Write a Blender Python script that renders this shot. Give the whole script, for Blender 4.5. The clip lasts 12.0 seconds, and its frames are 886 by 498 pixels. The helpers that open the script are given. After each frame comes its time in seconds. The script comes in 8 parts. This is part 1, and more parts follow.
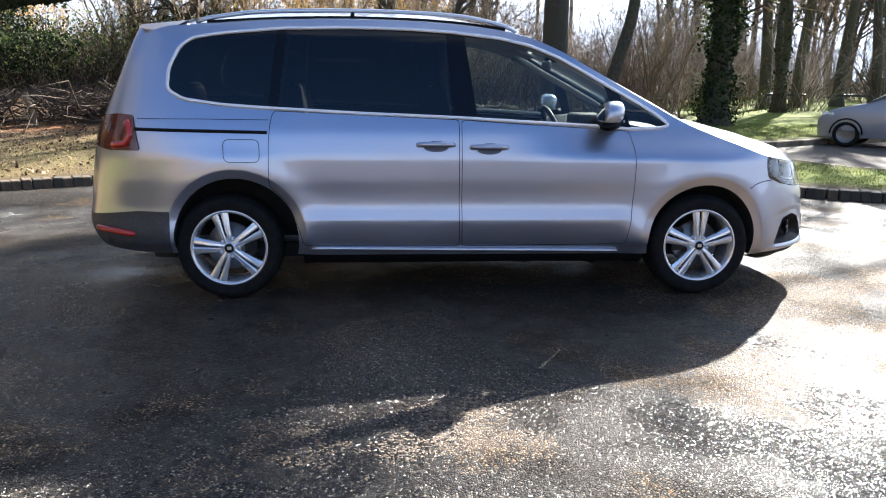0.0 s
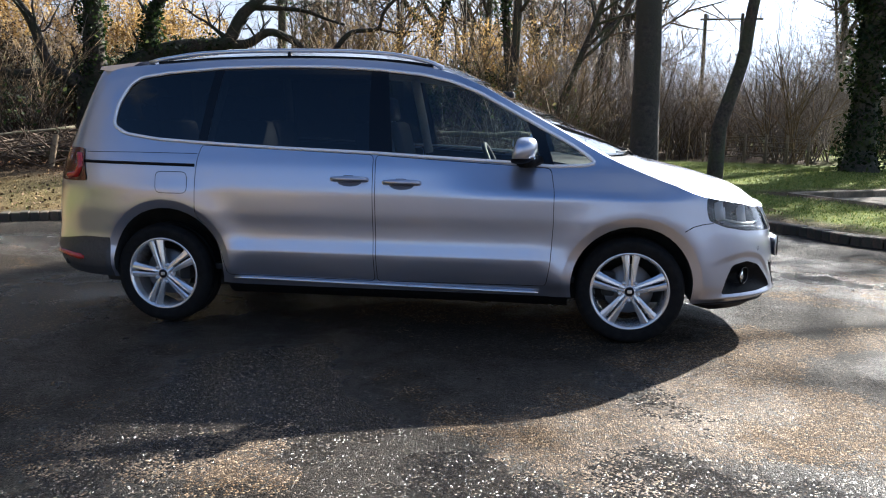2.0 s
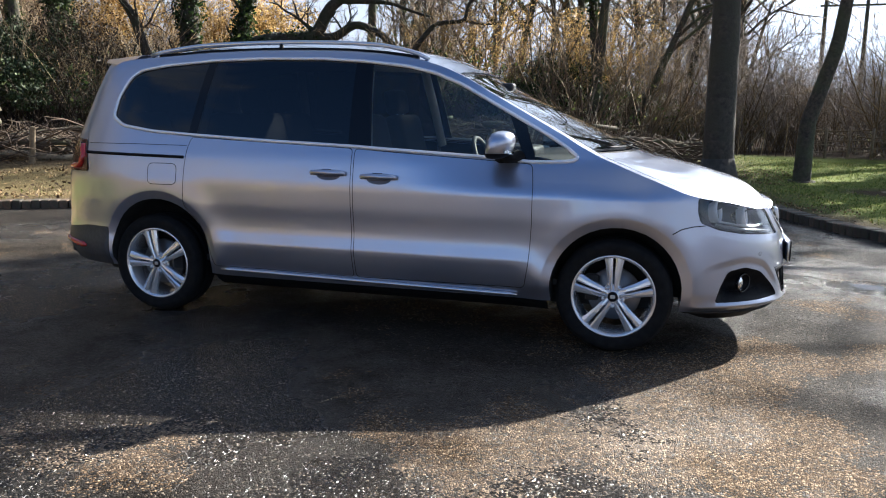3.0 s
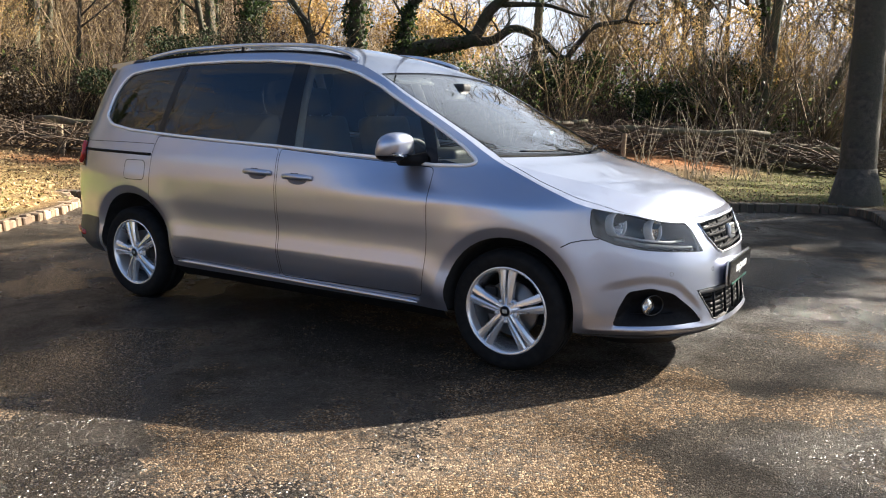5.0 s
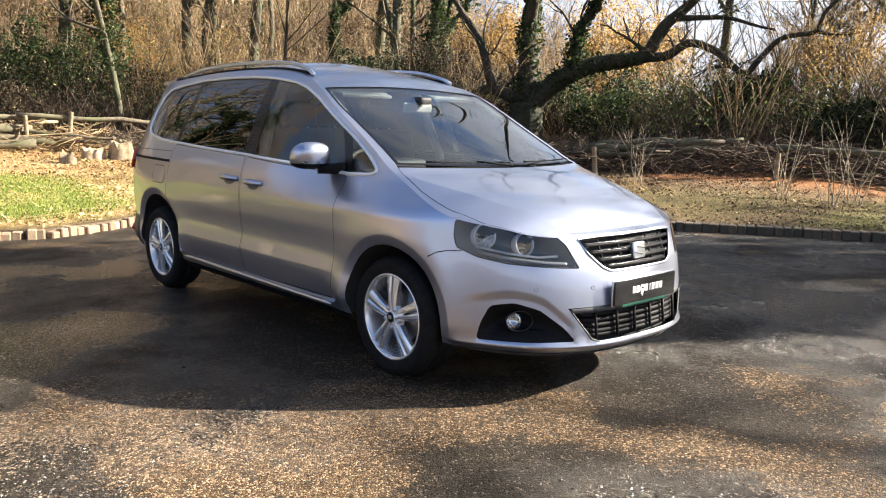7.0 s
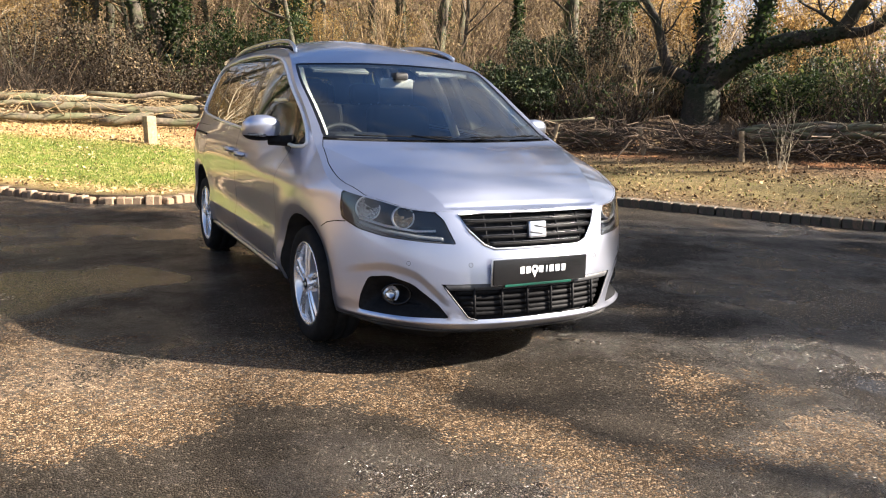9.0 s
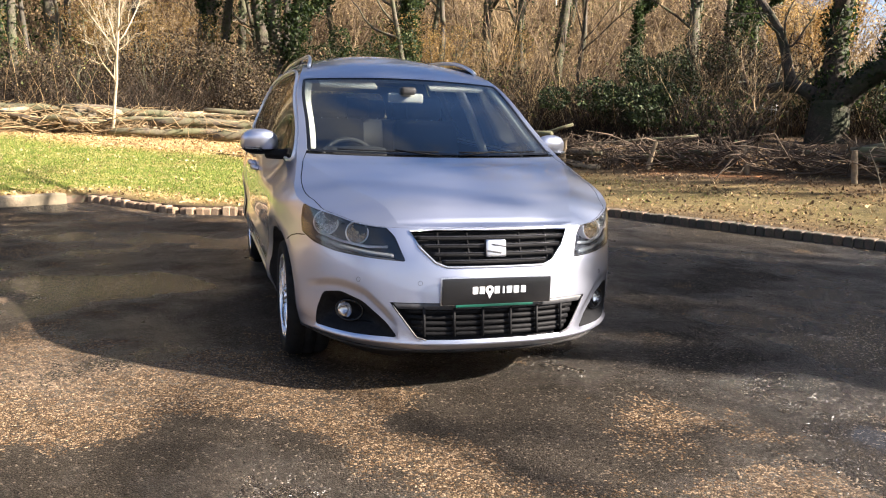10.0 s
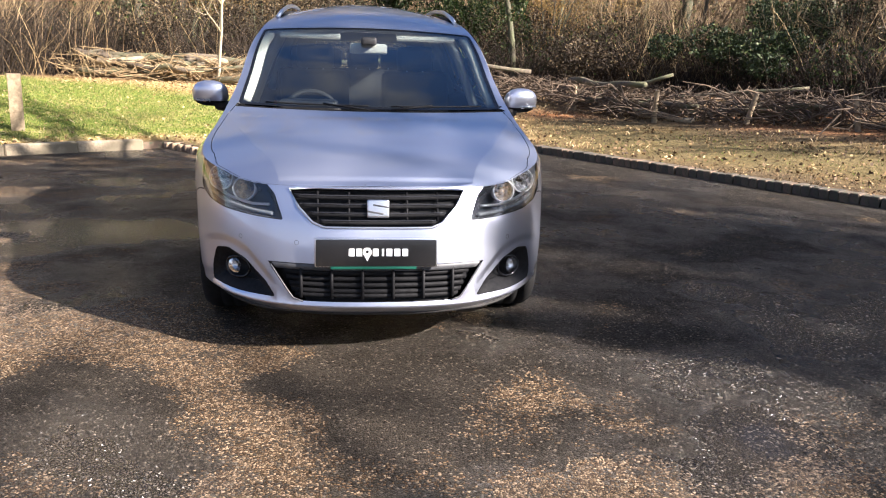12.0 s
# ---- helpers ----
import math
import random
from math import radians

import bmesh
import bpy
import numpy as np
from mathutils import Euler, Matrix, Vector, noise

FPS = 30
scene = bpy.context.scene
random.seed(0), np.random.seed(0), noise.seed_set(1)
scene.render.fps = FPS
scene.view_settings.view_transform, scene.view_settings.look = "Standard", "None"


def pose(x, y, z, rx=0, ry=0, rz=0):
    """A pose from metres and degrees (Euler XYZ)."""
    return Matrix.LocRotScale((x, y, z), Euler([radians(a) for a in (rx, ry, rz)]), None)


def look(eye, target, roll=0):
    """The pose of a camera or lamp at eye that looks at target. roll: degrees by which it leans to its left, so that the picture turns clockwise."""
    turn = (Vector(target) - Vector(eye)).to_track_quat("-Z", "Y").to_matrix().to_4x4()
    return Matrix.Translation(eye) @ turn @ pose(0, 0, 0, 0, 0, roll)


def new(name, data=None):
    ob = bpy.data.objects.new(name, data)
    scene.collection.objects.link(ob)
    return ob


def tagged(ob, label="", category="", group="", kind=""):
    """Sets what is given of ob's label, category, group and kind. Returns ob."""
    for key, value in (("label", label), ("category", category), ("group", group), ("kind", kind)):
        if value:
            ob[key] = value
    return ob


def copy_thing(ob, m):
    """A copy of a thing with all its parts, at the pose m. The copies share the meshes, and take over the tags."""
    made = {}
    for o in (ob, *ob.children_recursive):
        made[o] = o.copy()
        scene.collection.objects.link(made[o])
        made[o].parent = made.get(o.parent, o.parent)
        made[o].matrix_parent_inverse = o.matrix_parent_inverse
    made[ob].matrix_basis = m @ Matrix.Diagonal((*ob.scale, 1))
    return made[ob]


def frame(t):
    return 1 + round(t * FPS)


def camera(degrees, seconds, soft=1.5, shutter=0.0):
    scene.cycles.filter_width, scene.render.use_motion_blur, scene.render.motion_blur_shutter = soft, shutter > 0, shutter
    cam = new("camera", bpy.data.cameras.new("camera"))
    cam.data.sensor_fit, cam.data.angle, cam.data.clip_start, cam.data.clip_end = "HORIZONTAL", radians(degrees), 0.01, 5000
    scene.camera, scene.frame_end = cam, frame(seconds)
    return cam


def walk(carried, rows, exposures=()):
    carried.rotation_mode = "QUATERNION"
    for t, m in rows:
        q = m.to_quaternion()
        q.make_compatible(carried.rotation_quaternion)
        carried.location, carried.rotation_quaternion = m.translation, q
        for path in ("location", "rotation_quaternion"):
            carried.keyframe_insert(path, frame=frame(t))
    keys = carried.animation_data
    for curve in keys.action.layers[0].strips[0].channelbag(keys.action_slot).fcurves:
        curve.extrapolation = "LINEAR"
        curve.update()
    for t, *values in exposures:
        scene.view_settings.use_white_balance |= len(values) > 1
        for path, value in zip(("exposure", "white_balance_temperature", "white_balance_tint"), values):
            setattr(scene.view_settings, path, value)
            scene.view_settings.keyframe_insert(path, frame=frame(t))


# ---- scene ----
cam = camera(59.3, 12.0, 1.1)
PATH = [
    (0, (-0.511, -5.573, 1.344), (-0.367, -3.626, 0.912), 0.6),
    (0.5, (-0.075, -5.63, 1.314), (-0.058, -3.671, 0.915), 0.5),
    (1, (0.331, -5.666, 1.333), (0.319, -3.696, 0.986), 0.5),
    (1.5, (0.717, -5.702, 1.342), (0.515, -3.738, 1.024), 0.6),
    (2, (1.033, -5.473, 1.307), (0.743, -3.522, 0.979), 0.5),
    (2.5, (1.373, -5.324, 1.302), (1.02, -3.384, 0.97), 0.5),
    (3, (1.731, -5.16, 1.318), (1.18, -3.27, 0.968), 0.6),
    (3.2, (1.848, -5.059, 1.315), (1.251, -3.186, 0.946), 0.7),
    (4.8, (3.058, -4.449, 1.334), (2.051, -2.758, 0.978), 0.8),
    (5, (3.206, -4.37, 1.322), (2.181, -2.687, 0.975), 0.8),
    (5.5, (3.624, -4.198, 1.331), (2.471, -2.596, 1.007), 1.0),
    (6, (3.891, -3.872, 1.323), (2.637, -2.35, 0.992), 0.9),
    (6.5, (4.266, -3.644, 1.322), (2.936, -2.183, 1.008), 1.0),
    (7, (4.58, -3.39, 1.316), (3.126, -2.052, 1.004), 1.2),
    (7.2, (4.667, -3.253, 1.297), (3.187, -1.947, 0.974), 1.2),
    (8.8, (5.451, -2.252, 1.285), (3.725, -1.309, 0.92), 1.5),
    (9, (5.497, -2.112, 1.296), (3.746, -1.217, 0.933), 1.5),
    (9.5, (5.646, -1.705, 1.31), (3.809, -0.989, 0.974), 1.6),
    (10, (5.706, -1.302, 1.3), (3.823, -0.713, 0.971), 1.6),
    (10.5, (5.743, -0.984, 1.333), (3.847, -0.44, 1.004), 1.6),
    (11, (5.869, -0.666, 1.342), (3.935, -0.313, 0.973), 1.7),
    (11.5, (5.897, -0.372, 1.344), (3.966, -0.114, 0.89), 1.8),
    (12, (5.783, -0.14, 1.351), (3.853, 0.106, 0.888), 1.7),
]
walk(cam, [(t, look(eye, target, roll)) for t, eye, target, roll in PATH],
     [(0, 2.74, 5230, 11), (1.2, 2.31, 5230, 10), (2.5, 2.20, 5150, 10), (5, 2.42, 5650, 10), (7, 2.63, 5720, 11), (9.5, 2.55, 5780, 14), (12, 2.53, 5450, 17)])

# ---- light ----
SUN_AZ, SUN_EL = radians(33.7), radians(29.0)
world = bpy.data.worlds.new("sky")
scene.world = world
world.use_nodes = True
_wn = world.node_tree
_sky = _wn.nodes.new("ShaderNodeTexSky")
_sky.sky_type = "NISHITA"
_sky.sun_disc = False
_sky.sun_elevation, _sky.sun_rotation = SUN_EL, SUN_AZ
_sky.dust_density, _sky.air_density, _sky.ozone_density = 0.3, 1.0, 3.0
_bg = _wn.nodes["Background"]
_bg.inputs["Strength"].default_value = 0.030
# thin bright cloud drawn over the whole sky
_tc0 = _wn.nodes.new("ShaderNodeTexCoord")
_cn = _wn.nodes.new("ShaderNodeTexNoise")
_cn.inputs["Scale"].default_value, _cn.inputs["Detail"].default_value, _cn.inputs["Roughness"].default_value = 2.4, 7, 0.6
_cmap = _wn.nodes.new("ShaderNodeMapping")
_cmap.inputs["Scale"].default_value = (1, 1, 2.2)
_wn.links.new(_tc0.outputs["Generated"], _cmap.inputs["Vector"])
_wn.links.new(_cmap.outputs[0], _cn.inputs["Vector"])
_cr = _wn.nodes.new("ShaderNodeValToRGB")
_cr.color_ramp.elements[0].position, _cr.color_ramp.elements[1].position = 0.55, 0.70
_cm = _wn.nodes.new("ShaderNodeMix")
_cm.data_type = "RGBA"
_wn.links.new(_cr.outputs[0], _cm.inputs[0])
_wn.links.new(_sky.outputs[0], _cm.inputs[6])
_dot = _wn.nodes.new("ShaderNodeVectorMath")
_dot.operation = "DOT_PRODUCT"
_wn.links.new(_tc0.outputs["Generated"], _dot.inputs[0])
_dot.inputs[1].default_value = (math.sin(SUN_AZ) * math.cos(SUN_EL), math.cos(SUN_AZ) * math.cos(SUN_EL), math.sin(SUN_EL))


def _wm(op, a, b):
    n = _wn.nodes.new("ShaderNodeMath")
    n.operation, n.use_clamp = op, op == "MAXIMUM"
    _wn.links.new(a, n.inputs[0])
    n.inputs[1].default_value = b
    return n.outputs[0]


# and is thickest on the sun's side of the sky
_near = _wm("MULTIPLY", _wm("POWER", _wm("MAXIMUM", _dot.outputs["Value"], 0.0), 1.5), 0.36)
_thick = _wn.nodes.new("ShaderNodeMath")
_wn.links.new(_near, _thick.inputs[0])
_wn.links.new(_cn.outputs["Fac"], _thick.inputs[1])
# haze whitens the sky low down
_sepz = _wn.nodes.new("ShaderNodeSeparateXYZ")
_wn.links.new(_tc0.outputs["Generated"], _sepz.inputs[0])
_low = _wn.nodes.new("ShaderNodeMath")
_low.operation, _low.use_clamp = "SUBTRACT", True
_low.inputs[0].default_value = 1.0
_wn.links.new(_sepz.outputs["Z"], _low.inputs[1])
_haze = _wm("POWER", _low.outputs[0], 3.5)
_thick2 = _wn.nodes.new("ShaderNodeMath")
_wn.links.new(_thick.outputs[0], _thick2.inputs[0])
_wn.links.new(_wm("MULTIPLY", _haze, 0.24), _thick2.inputs[1])
_wn.links.new(_thick2.outputs[0], _cr.inputs[0])
# cloud is brightest round the sun, where it scatters the light forwards
_glow = _wm("ADD", _wm("MULTIPLY", _wm("POWER", _wm("MAXIMUM", _dot.outputs["Value"], 0.0), 4.2), 13.0), 2.4)
_bright = _wn.nodes.new("ShaderNodeMath")
_wn.links.new(_glow, _bright.inputs[0])
_wn.links.new(_wm("MULTIPLY", _haze, 6.0), _bright.inputs[1])
_wn.links.new(_bright.outputs[0], _cm.inputs[7])
_wn.links.new(_cm.outputs[2], _bg.inputs["Color"])
sun_data = bpy.data.lights.new("sun", "SUN")
sun_data.energy, sun_data.angle, sun_data.color = 5.0, radians(0.53), (1.0, 0.84, 0.62)
sun = new("sun", sun_data)
_d = Vector((math.sin(SUN_AZ) * math.cos(SUN_EL), math.cos(SUN_AZ) * math.cos(SUN_EL), math.sin(SUN_EL)))
sun.matrix_world = look(_d * 80, (0, 0, 0))

# ---- materials ----
def mat(name, colour=(0.5, 0.5, 0.5), rough=0.5, metal=0.0, **more):
    m = bpy.data.materials.new(name)
    m.use_nodes = True
    b = m.node_tree.nodes["Principled BSDF"]
    b.inputs["Base Color"].default_value = (*colour, 1)
    b.inputs["Roughness"].default_value = rough
    b.inputs["Metallic"].default_value = metal
    for k, v in more.items():
        b.inputs[k.replace("_", " ")].default_value = v
    return m


def nd(m, kind, **props):
    n = m.node_tree.nodes.new(kind)
    for k, v in props.items():
        if k in n.inputs:
            n.inputs[k].default_value = v
        else:
            setattr(n, k, v)
    return n


def ln(m, a, b):
    m.node_tree.links.new(a, b)


def coords(m, scale=1.0, kind="Object"):
    tc = nd(m, "ShaderNodeTexCoord")
    mp = nd(m, "ShaderNodeMapping")
    mp.inputs["Scale"].default_value = (scale, scale, scale) if isinstance(scale, (int, float)) else scale
    ln(m, tc.outputs[kind], mp.inputs["Vector"])
    return mp.outputs[0]


def ramp(m, fac, stops):
    r = nd(m, "ShaderNodeValToRGB")
    e = r.color_ramp.elements
    while len(e) < len(stops):
        e.new(0.5)
    for el, (p, c) in zip(e, stops):
        el.position = p
        el.color = (*c, 1) if len(c) == 3 else c
    ln(m, fac, r.inputs[0])
    return r.outputs[0]


def noise_tex(m, vec, scale, detail=4, rough=0.6):
    n = nd(m, "ShaderNodeTexNoise")
    n.inputs["Scale"].default_value, n.inputs["Detail"].default_value, n.inputs["Roughness"].default_value = scale, detail, rough
    ln(m, vec, n.inputs["Vector"])
    return n.outputs["Fac"]


def mix(m, fac, a, b, mode="MIX"):
    x = nd(m, "ShaderNodeMix", data_type="RGBA", blend_type=mode)
    for sock, v in ((x.inputs[0], fac), (x.inputs[6], a), (x.inputs[7], b)):
        if isinstance(v, (int, float)):
            sock.default_value = v
        elif isinstance(v, tuple):
            sock.default_value = (*v, 1)
        else:
            ln(m, v, sock)
    return x.outputs[2]


def calc(m, op, a, b=0.0):
    x = nd(m, "ShaderNodeMath", operation=op)
    for sock, v in ((x.inputs[0], a), (x.inputs[1], b)):
        if isinstance(v, (int, float)):
            sock.default_value = v
        else:
            ln(m, v, sock)
    return x.outputs[0]


def bump(m, height, strength=0.3, distance=0.01):
    b = nd(m, "ShaderNodeBump")
    b.inputs["Strength"].default_value, b.inputs["Distance"].default_value = strength, distance
    ln(m, height, b.inputs["Height"])
    ln(m, b.outputs[0], bsdf(m).inputs["Normal"])


def bsdf(m):
    return m.node_tree.nodes["Principled BSDF"]


def noisy(name, c0, c1, scale, rough=0.8, bumps=0.3, dist=0.01, detail=6, big=None, spread=(0.35, 0.65), **more):
    """A material with two-scale colour variation and fine relief."""
    m = mat(name, c0, rough, **more)
    v = coords(m)
    n = noise_tex(m, v, scale, detail)
    col = ramp(m, n, [(spread[0], c0), (spread[1], c1)])
    if big:
        n2 = noise_tex(m, v, scale * 0.13, 3)
        col = mix(m, ramp(m, n2, [(0.4, (0, 0, 0)), (0.62, (1, 1, 1))]), col, big)
    ln(m, col, bsdf(m).inputs["Base Color"])
    if bumps:
        bump(m, n, bumps, dist)
    return m


def glass(name, tint, rough=0.0, boost=1.0, ior=1.5):
    m = bpy.data.materials.new(name)
    m.use_nodes = True
    t = m.node_tree
    t.nodes.remove(t.nodes["Principled BSDF"])
    tr, gl, fr, mx = (t.nodes.new(k) for k in ("ShaderNodeBsdfTransparent", "ShaderNodeBsdfGlossy", "ShaderNodeFresnel", "ShaderNodeMixShader"))
    tr.inputs[0].default_value = (*tint, 1)
    gl.inputs["Roughness"].default_value = rough
    fr.inputs["IOR"].default_value = ior
    f = calc(m, "MULTIPLY", fr.outputs[0], boost)
    t.links.new(f, mx.inputs[0])
    t.links.new(tr.outputs[0], mx.inputs[1])
    t.links.new(gl.outputs[0], mx.inputs[2])
    t.links.new(mx.outputs[0], t.nodes["Material Output"].inputs[0])
    return m


PAINT = mat("car_paint", (0.5, 0.51, 0.58), 0.32, 0.9, Coat_Weight=1.0, Coat_Roughness=0.02, Coat_IOR=1.6)
_v = coords(PAINT)
_du = noise_tex(PAINT, _v, 3.0, 5)
ln(PAINT, ramp(PAINT, _du, [(0.3, (0.475, 0.50, 0.605)), (0.75, (0.495, 0.517, 0.62))]), bsdf(PAINT).inputs["Base Color"])
ln(PAINT, ramp(PAINT, _du, [(0.3, (0.32,) * 3), (0.75, (0.37,) * 3)]), bsdf(PAINT).inputs["Roughness"])
CHROME = mat("chrome", (0.93, 0.93, 0.95), 0.2, 0.35)
SATIN = mat("satin_aluminium", (0.72, 0.73, 0.76), 0.28, 1.0)
BLACK = noisy("black_plastic", (0.006, 0.006, 0.007), (0.013, 0.013, 0.014), 60, 0.6, 0.1, 0.001, Specular_IOR_Level=0.12)
GLOSSBLACK = mat("gloss_black_trim", (0.004, 0.004, 0.005), 0.16, 0.0, Specular_IOR_Level=0.35)
SEAM = mat("panel_gap", (0.008, 0.008, 0.008), 0.9)
RUBBER = noisy("tyre_rubber", (0.007, 0.007, 0.0075), (0.014, 0.0135, 0.013), 25, 0.8, 0.2, 0.002, Specular_IOR_Level=0.2)
ALLOY = mat("alloy_silver", (0.90, 0.90, 0.92), 0.24, 0.72, Coat_Weight=0.8, Coat_Roughness=0.04)
DISC = mat("brake_disc", (0.22, 0.21, 0.20), 0.4, 0.9)
DARKMETAL = noisy("underbody_dark", (0.012, 0.012, 0.012), (0.03, 0.028, 0.026), 12, 0.85)
CLEAR = glass("clear_glass", (0.72, 0.82, 0.80), 0.0, 2.1)
TINT = glass("privacy_glass", (0.09, 0.10, 0.10), 0.0, 1.6)
REARGLASS = glass("rear_glass", (0.70, 0.75, 0.73), 0.0, 1.6)
SIDEGLASS = glass("side_glass", (0.68, 0.76, 0.73), 0.0, 1.7)
LENS = glass("lamp_lens", (0.93, 0.95, 0.96), 0.0, 1.8)
# body-coloured handle hollow, its shade painted in as a darker colour
HANDLECUP = mat("shaded_paint_hollow", (0.11, 0.115, 0.15), 0.4, 0.4)
FOGGLASS = mat("fog_reflector", (0.62, 0.63, 0.66), 0.08, 1.0)
MIRROR = mat("mirror_glass", (0.9, 0.9, 0.92), 0.02, 1.0)
REFLECTOR = mat("lamp_reflector", (0.97, 0.97, 0.98), 0.07, 0.8)
# inner dish tinted warm, painting in the amber glow it shows
WARMREFLECTOR = mat("amber_lit_reflector", (0.98, 0.84, 0.64), 0.07, 0.8)
for _m in (REFLECTOR, WARMREFLECTOR):
    _f = nd(_m, "ShaderNodeTexVoronoi")
    _f.inputs["Scale"].default_value = 45
    ln(_m, coords(_m), _f.inputs["Vector"])
    bump(_m, _f.outputs["Distance"], 1.0, 0.03)
GREYPLASTIC = noisy("dark_grey_plastic", (0.04, 0.041, 0.045), (0.06, 0.061, 0.066), 50, 0.5, 0.1, 0.001)
AMBER = mat("amber_bulb", (0.90, 0.66, 0.42), 0.2, 0.5)
LAMPGREY = mat("lamp_housing_grey", (0.080, 0.085, 0.10), 0.20, 0.25)
SLATTRIM = mat("glossy_dark_slat", (0.05, 0.05, 0.055), 0.22, 0.6)
DRL = mat("ribbed_clear_plastic", (0.20, 0.215, 0.24), 0.12, 0.35)
REDLENS = mat("red_lamp_lens", (0.50, 0.022, 0.014), 0.12, 0.0, Coat_Weight=1.0)
SMOKELENS = mat("smoked_lamp_lens", (0.10, 0.010, 0.009), 0.1, 0.0, Coat_Weight=1.0)
FABRIC = noisy("seat_fabric", (0.030, 0.031, 0.034), (0.052, 0.053, 0.055), 160, 0.9, 0.3, 0.002)
# darker copy of the seat fabric for the rear rows, shade in its colour
FABRIC_REAR = noisy("shaded_seat_fabric", (0.007, 0.007, 0.008), (0.013, 0.013, 0.014), 160, 0.9, 0.3, 0.002)
DASH = noisy("dashboard_plastic", (0.010, 0.010, 0.011), (0.018, 0.018, 0.019), 220, 0.6, 0.2, 0.001)
BEIGE = noisy("light_interior_trim", (0.55, 0.54, 0.50), (0.62, 0.60, 0.56), 90, 0.8, 0.1, 0.001)
WHITE = mat("white_print", (0.82, 0.82, 0.82), 0.4)
PLATEBLACK = mat("plate_black", (0.010, 0.010, 0.011), 0.25)
GREEN = mat("green_strip", (0.008, 0.075, 0.05), 0.35)

# ---- materials of the place ----
def island_tint(m, col, amount=0.5):
    """Varies a colour from piece to piece of a joined mesh."""
    g = nd(m, "ShaderNodeNewGeometry")
    k = ramp(m, g.outputs["Random Per Island"], [(0.0, (1 - amount,) * 3), (1.0, (1 + amount,) * 3)])
    return mix(m, 1.0, col, k, "MULTIPLY")


def leafy(name, stops, rough=0.6, amount=0.3, spec=0.3, through_light=0.0):
    m = mat(name, stops[0][1], rough)
    g = nd(m, "ShaderNodeNewGeometry")
    ln(m, ramp(m, g.outputs["Random Per Island"], stops), bsdf(m).inputs["Base Color"])
    bsdf(m).inputs["Specular IOR Level"].default_value = spec
    if through_light:
        tl = nd(m, "ShaderNodeBsdfTranslucent")
        mx = nd(m, "ShaderNodeMixShader")
        mx.inputs[0].default_value = through_light
        ln(m, bsdf(m).inputs["Base Color"].links[0].from_socket, tl.inputs[0])
        ln(m, bsdf(m).outputs[0], mx.inputs[1])
        ln(m, tl.outputs[0], mx.inputs[2])
        ln(m, mx.outputs[0], m.node_tree.nodes["Material Output"].inputs[0])
    return m


# tarmac: dark binder with pale chips, tan grit in patches, damp film in others
TARMAC = mat("tarmac", (0.05, 0.048, 0.045), 0.5, Specular_IOR_Level=0.30)
_v = coords(TARMAC)
_vor = nd(TARMAC, "ShaderNodeTexVoronoi")
_vor.inputs["Scale"].default_value = 98
ln(TARMAC, _v, _vor.inputs["Vector"])
_vor2 = nd(TARMAC, "ShaderNodeTexVoronoi")
_vor2.inputs["Scale"].default_value = 42
ln(TARMAC, _v, _vor2.inputs["Vector"])
_sep = nd(TARMAC, "ShaderNodeSeparateColor")
ln(TARMAC, _vor.outputs["Color"], _sep.inputs[0])
_chips = ramp(TARMAC, _sep.outputs[0], [(0.0, (0.008, 0.0075, 0.007)), (0.55, (0.026, 0.0235, 0.021)), (0.86, (0.068, 0.058, 0.048)), (0.99, (0.28, 0.235, 0.18))])
_grit = ramp(TARMAC, _sep.outputs[1], [(0.0, (0.080, 0.051, 0.029)), (0.5, (0.215, 0.146, 0.083)), (0.9, (0.43, 0.32, 0.205))])
_sxyz = nd(TARMAC, "ShaderNodeSeparateXYZ")
ln(TARMAC, _v, _sxyz.inputs[0])
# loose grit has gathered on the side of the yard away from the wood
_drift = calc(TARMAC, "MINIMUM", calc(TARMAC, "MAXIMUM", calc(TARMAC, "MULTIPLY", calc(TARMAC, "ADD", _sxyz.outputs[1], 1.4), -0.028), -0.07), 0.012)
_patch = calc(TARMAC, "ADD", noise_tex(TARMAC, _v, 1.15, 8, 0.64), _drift)
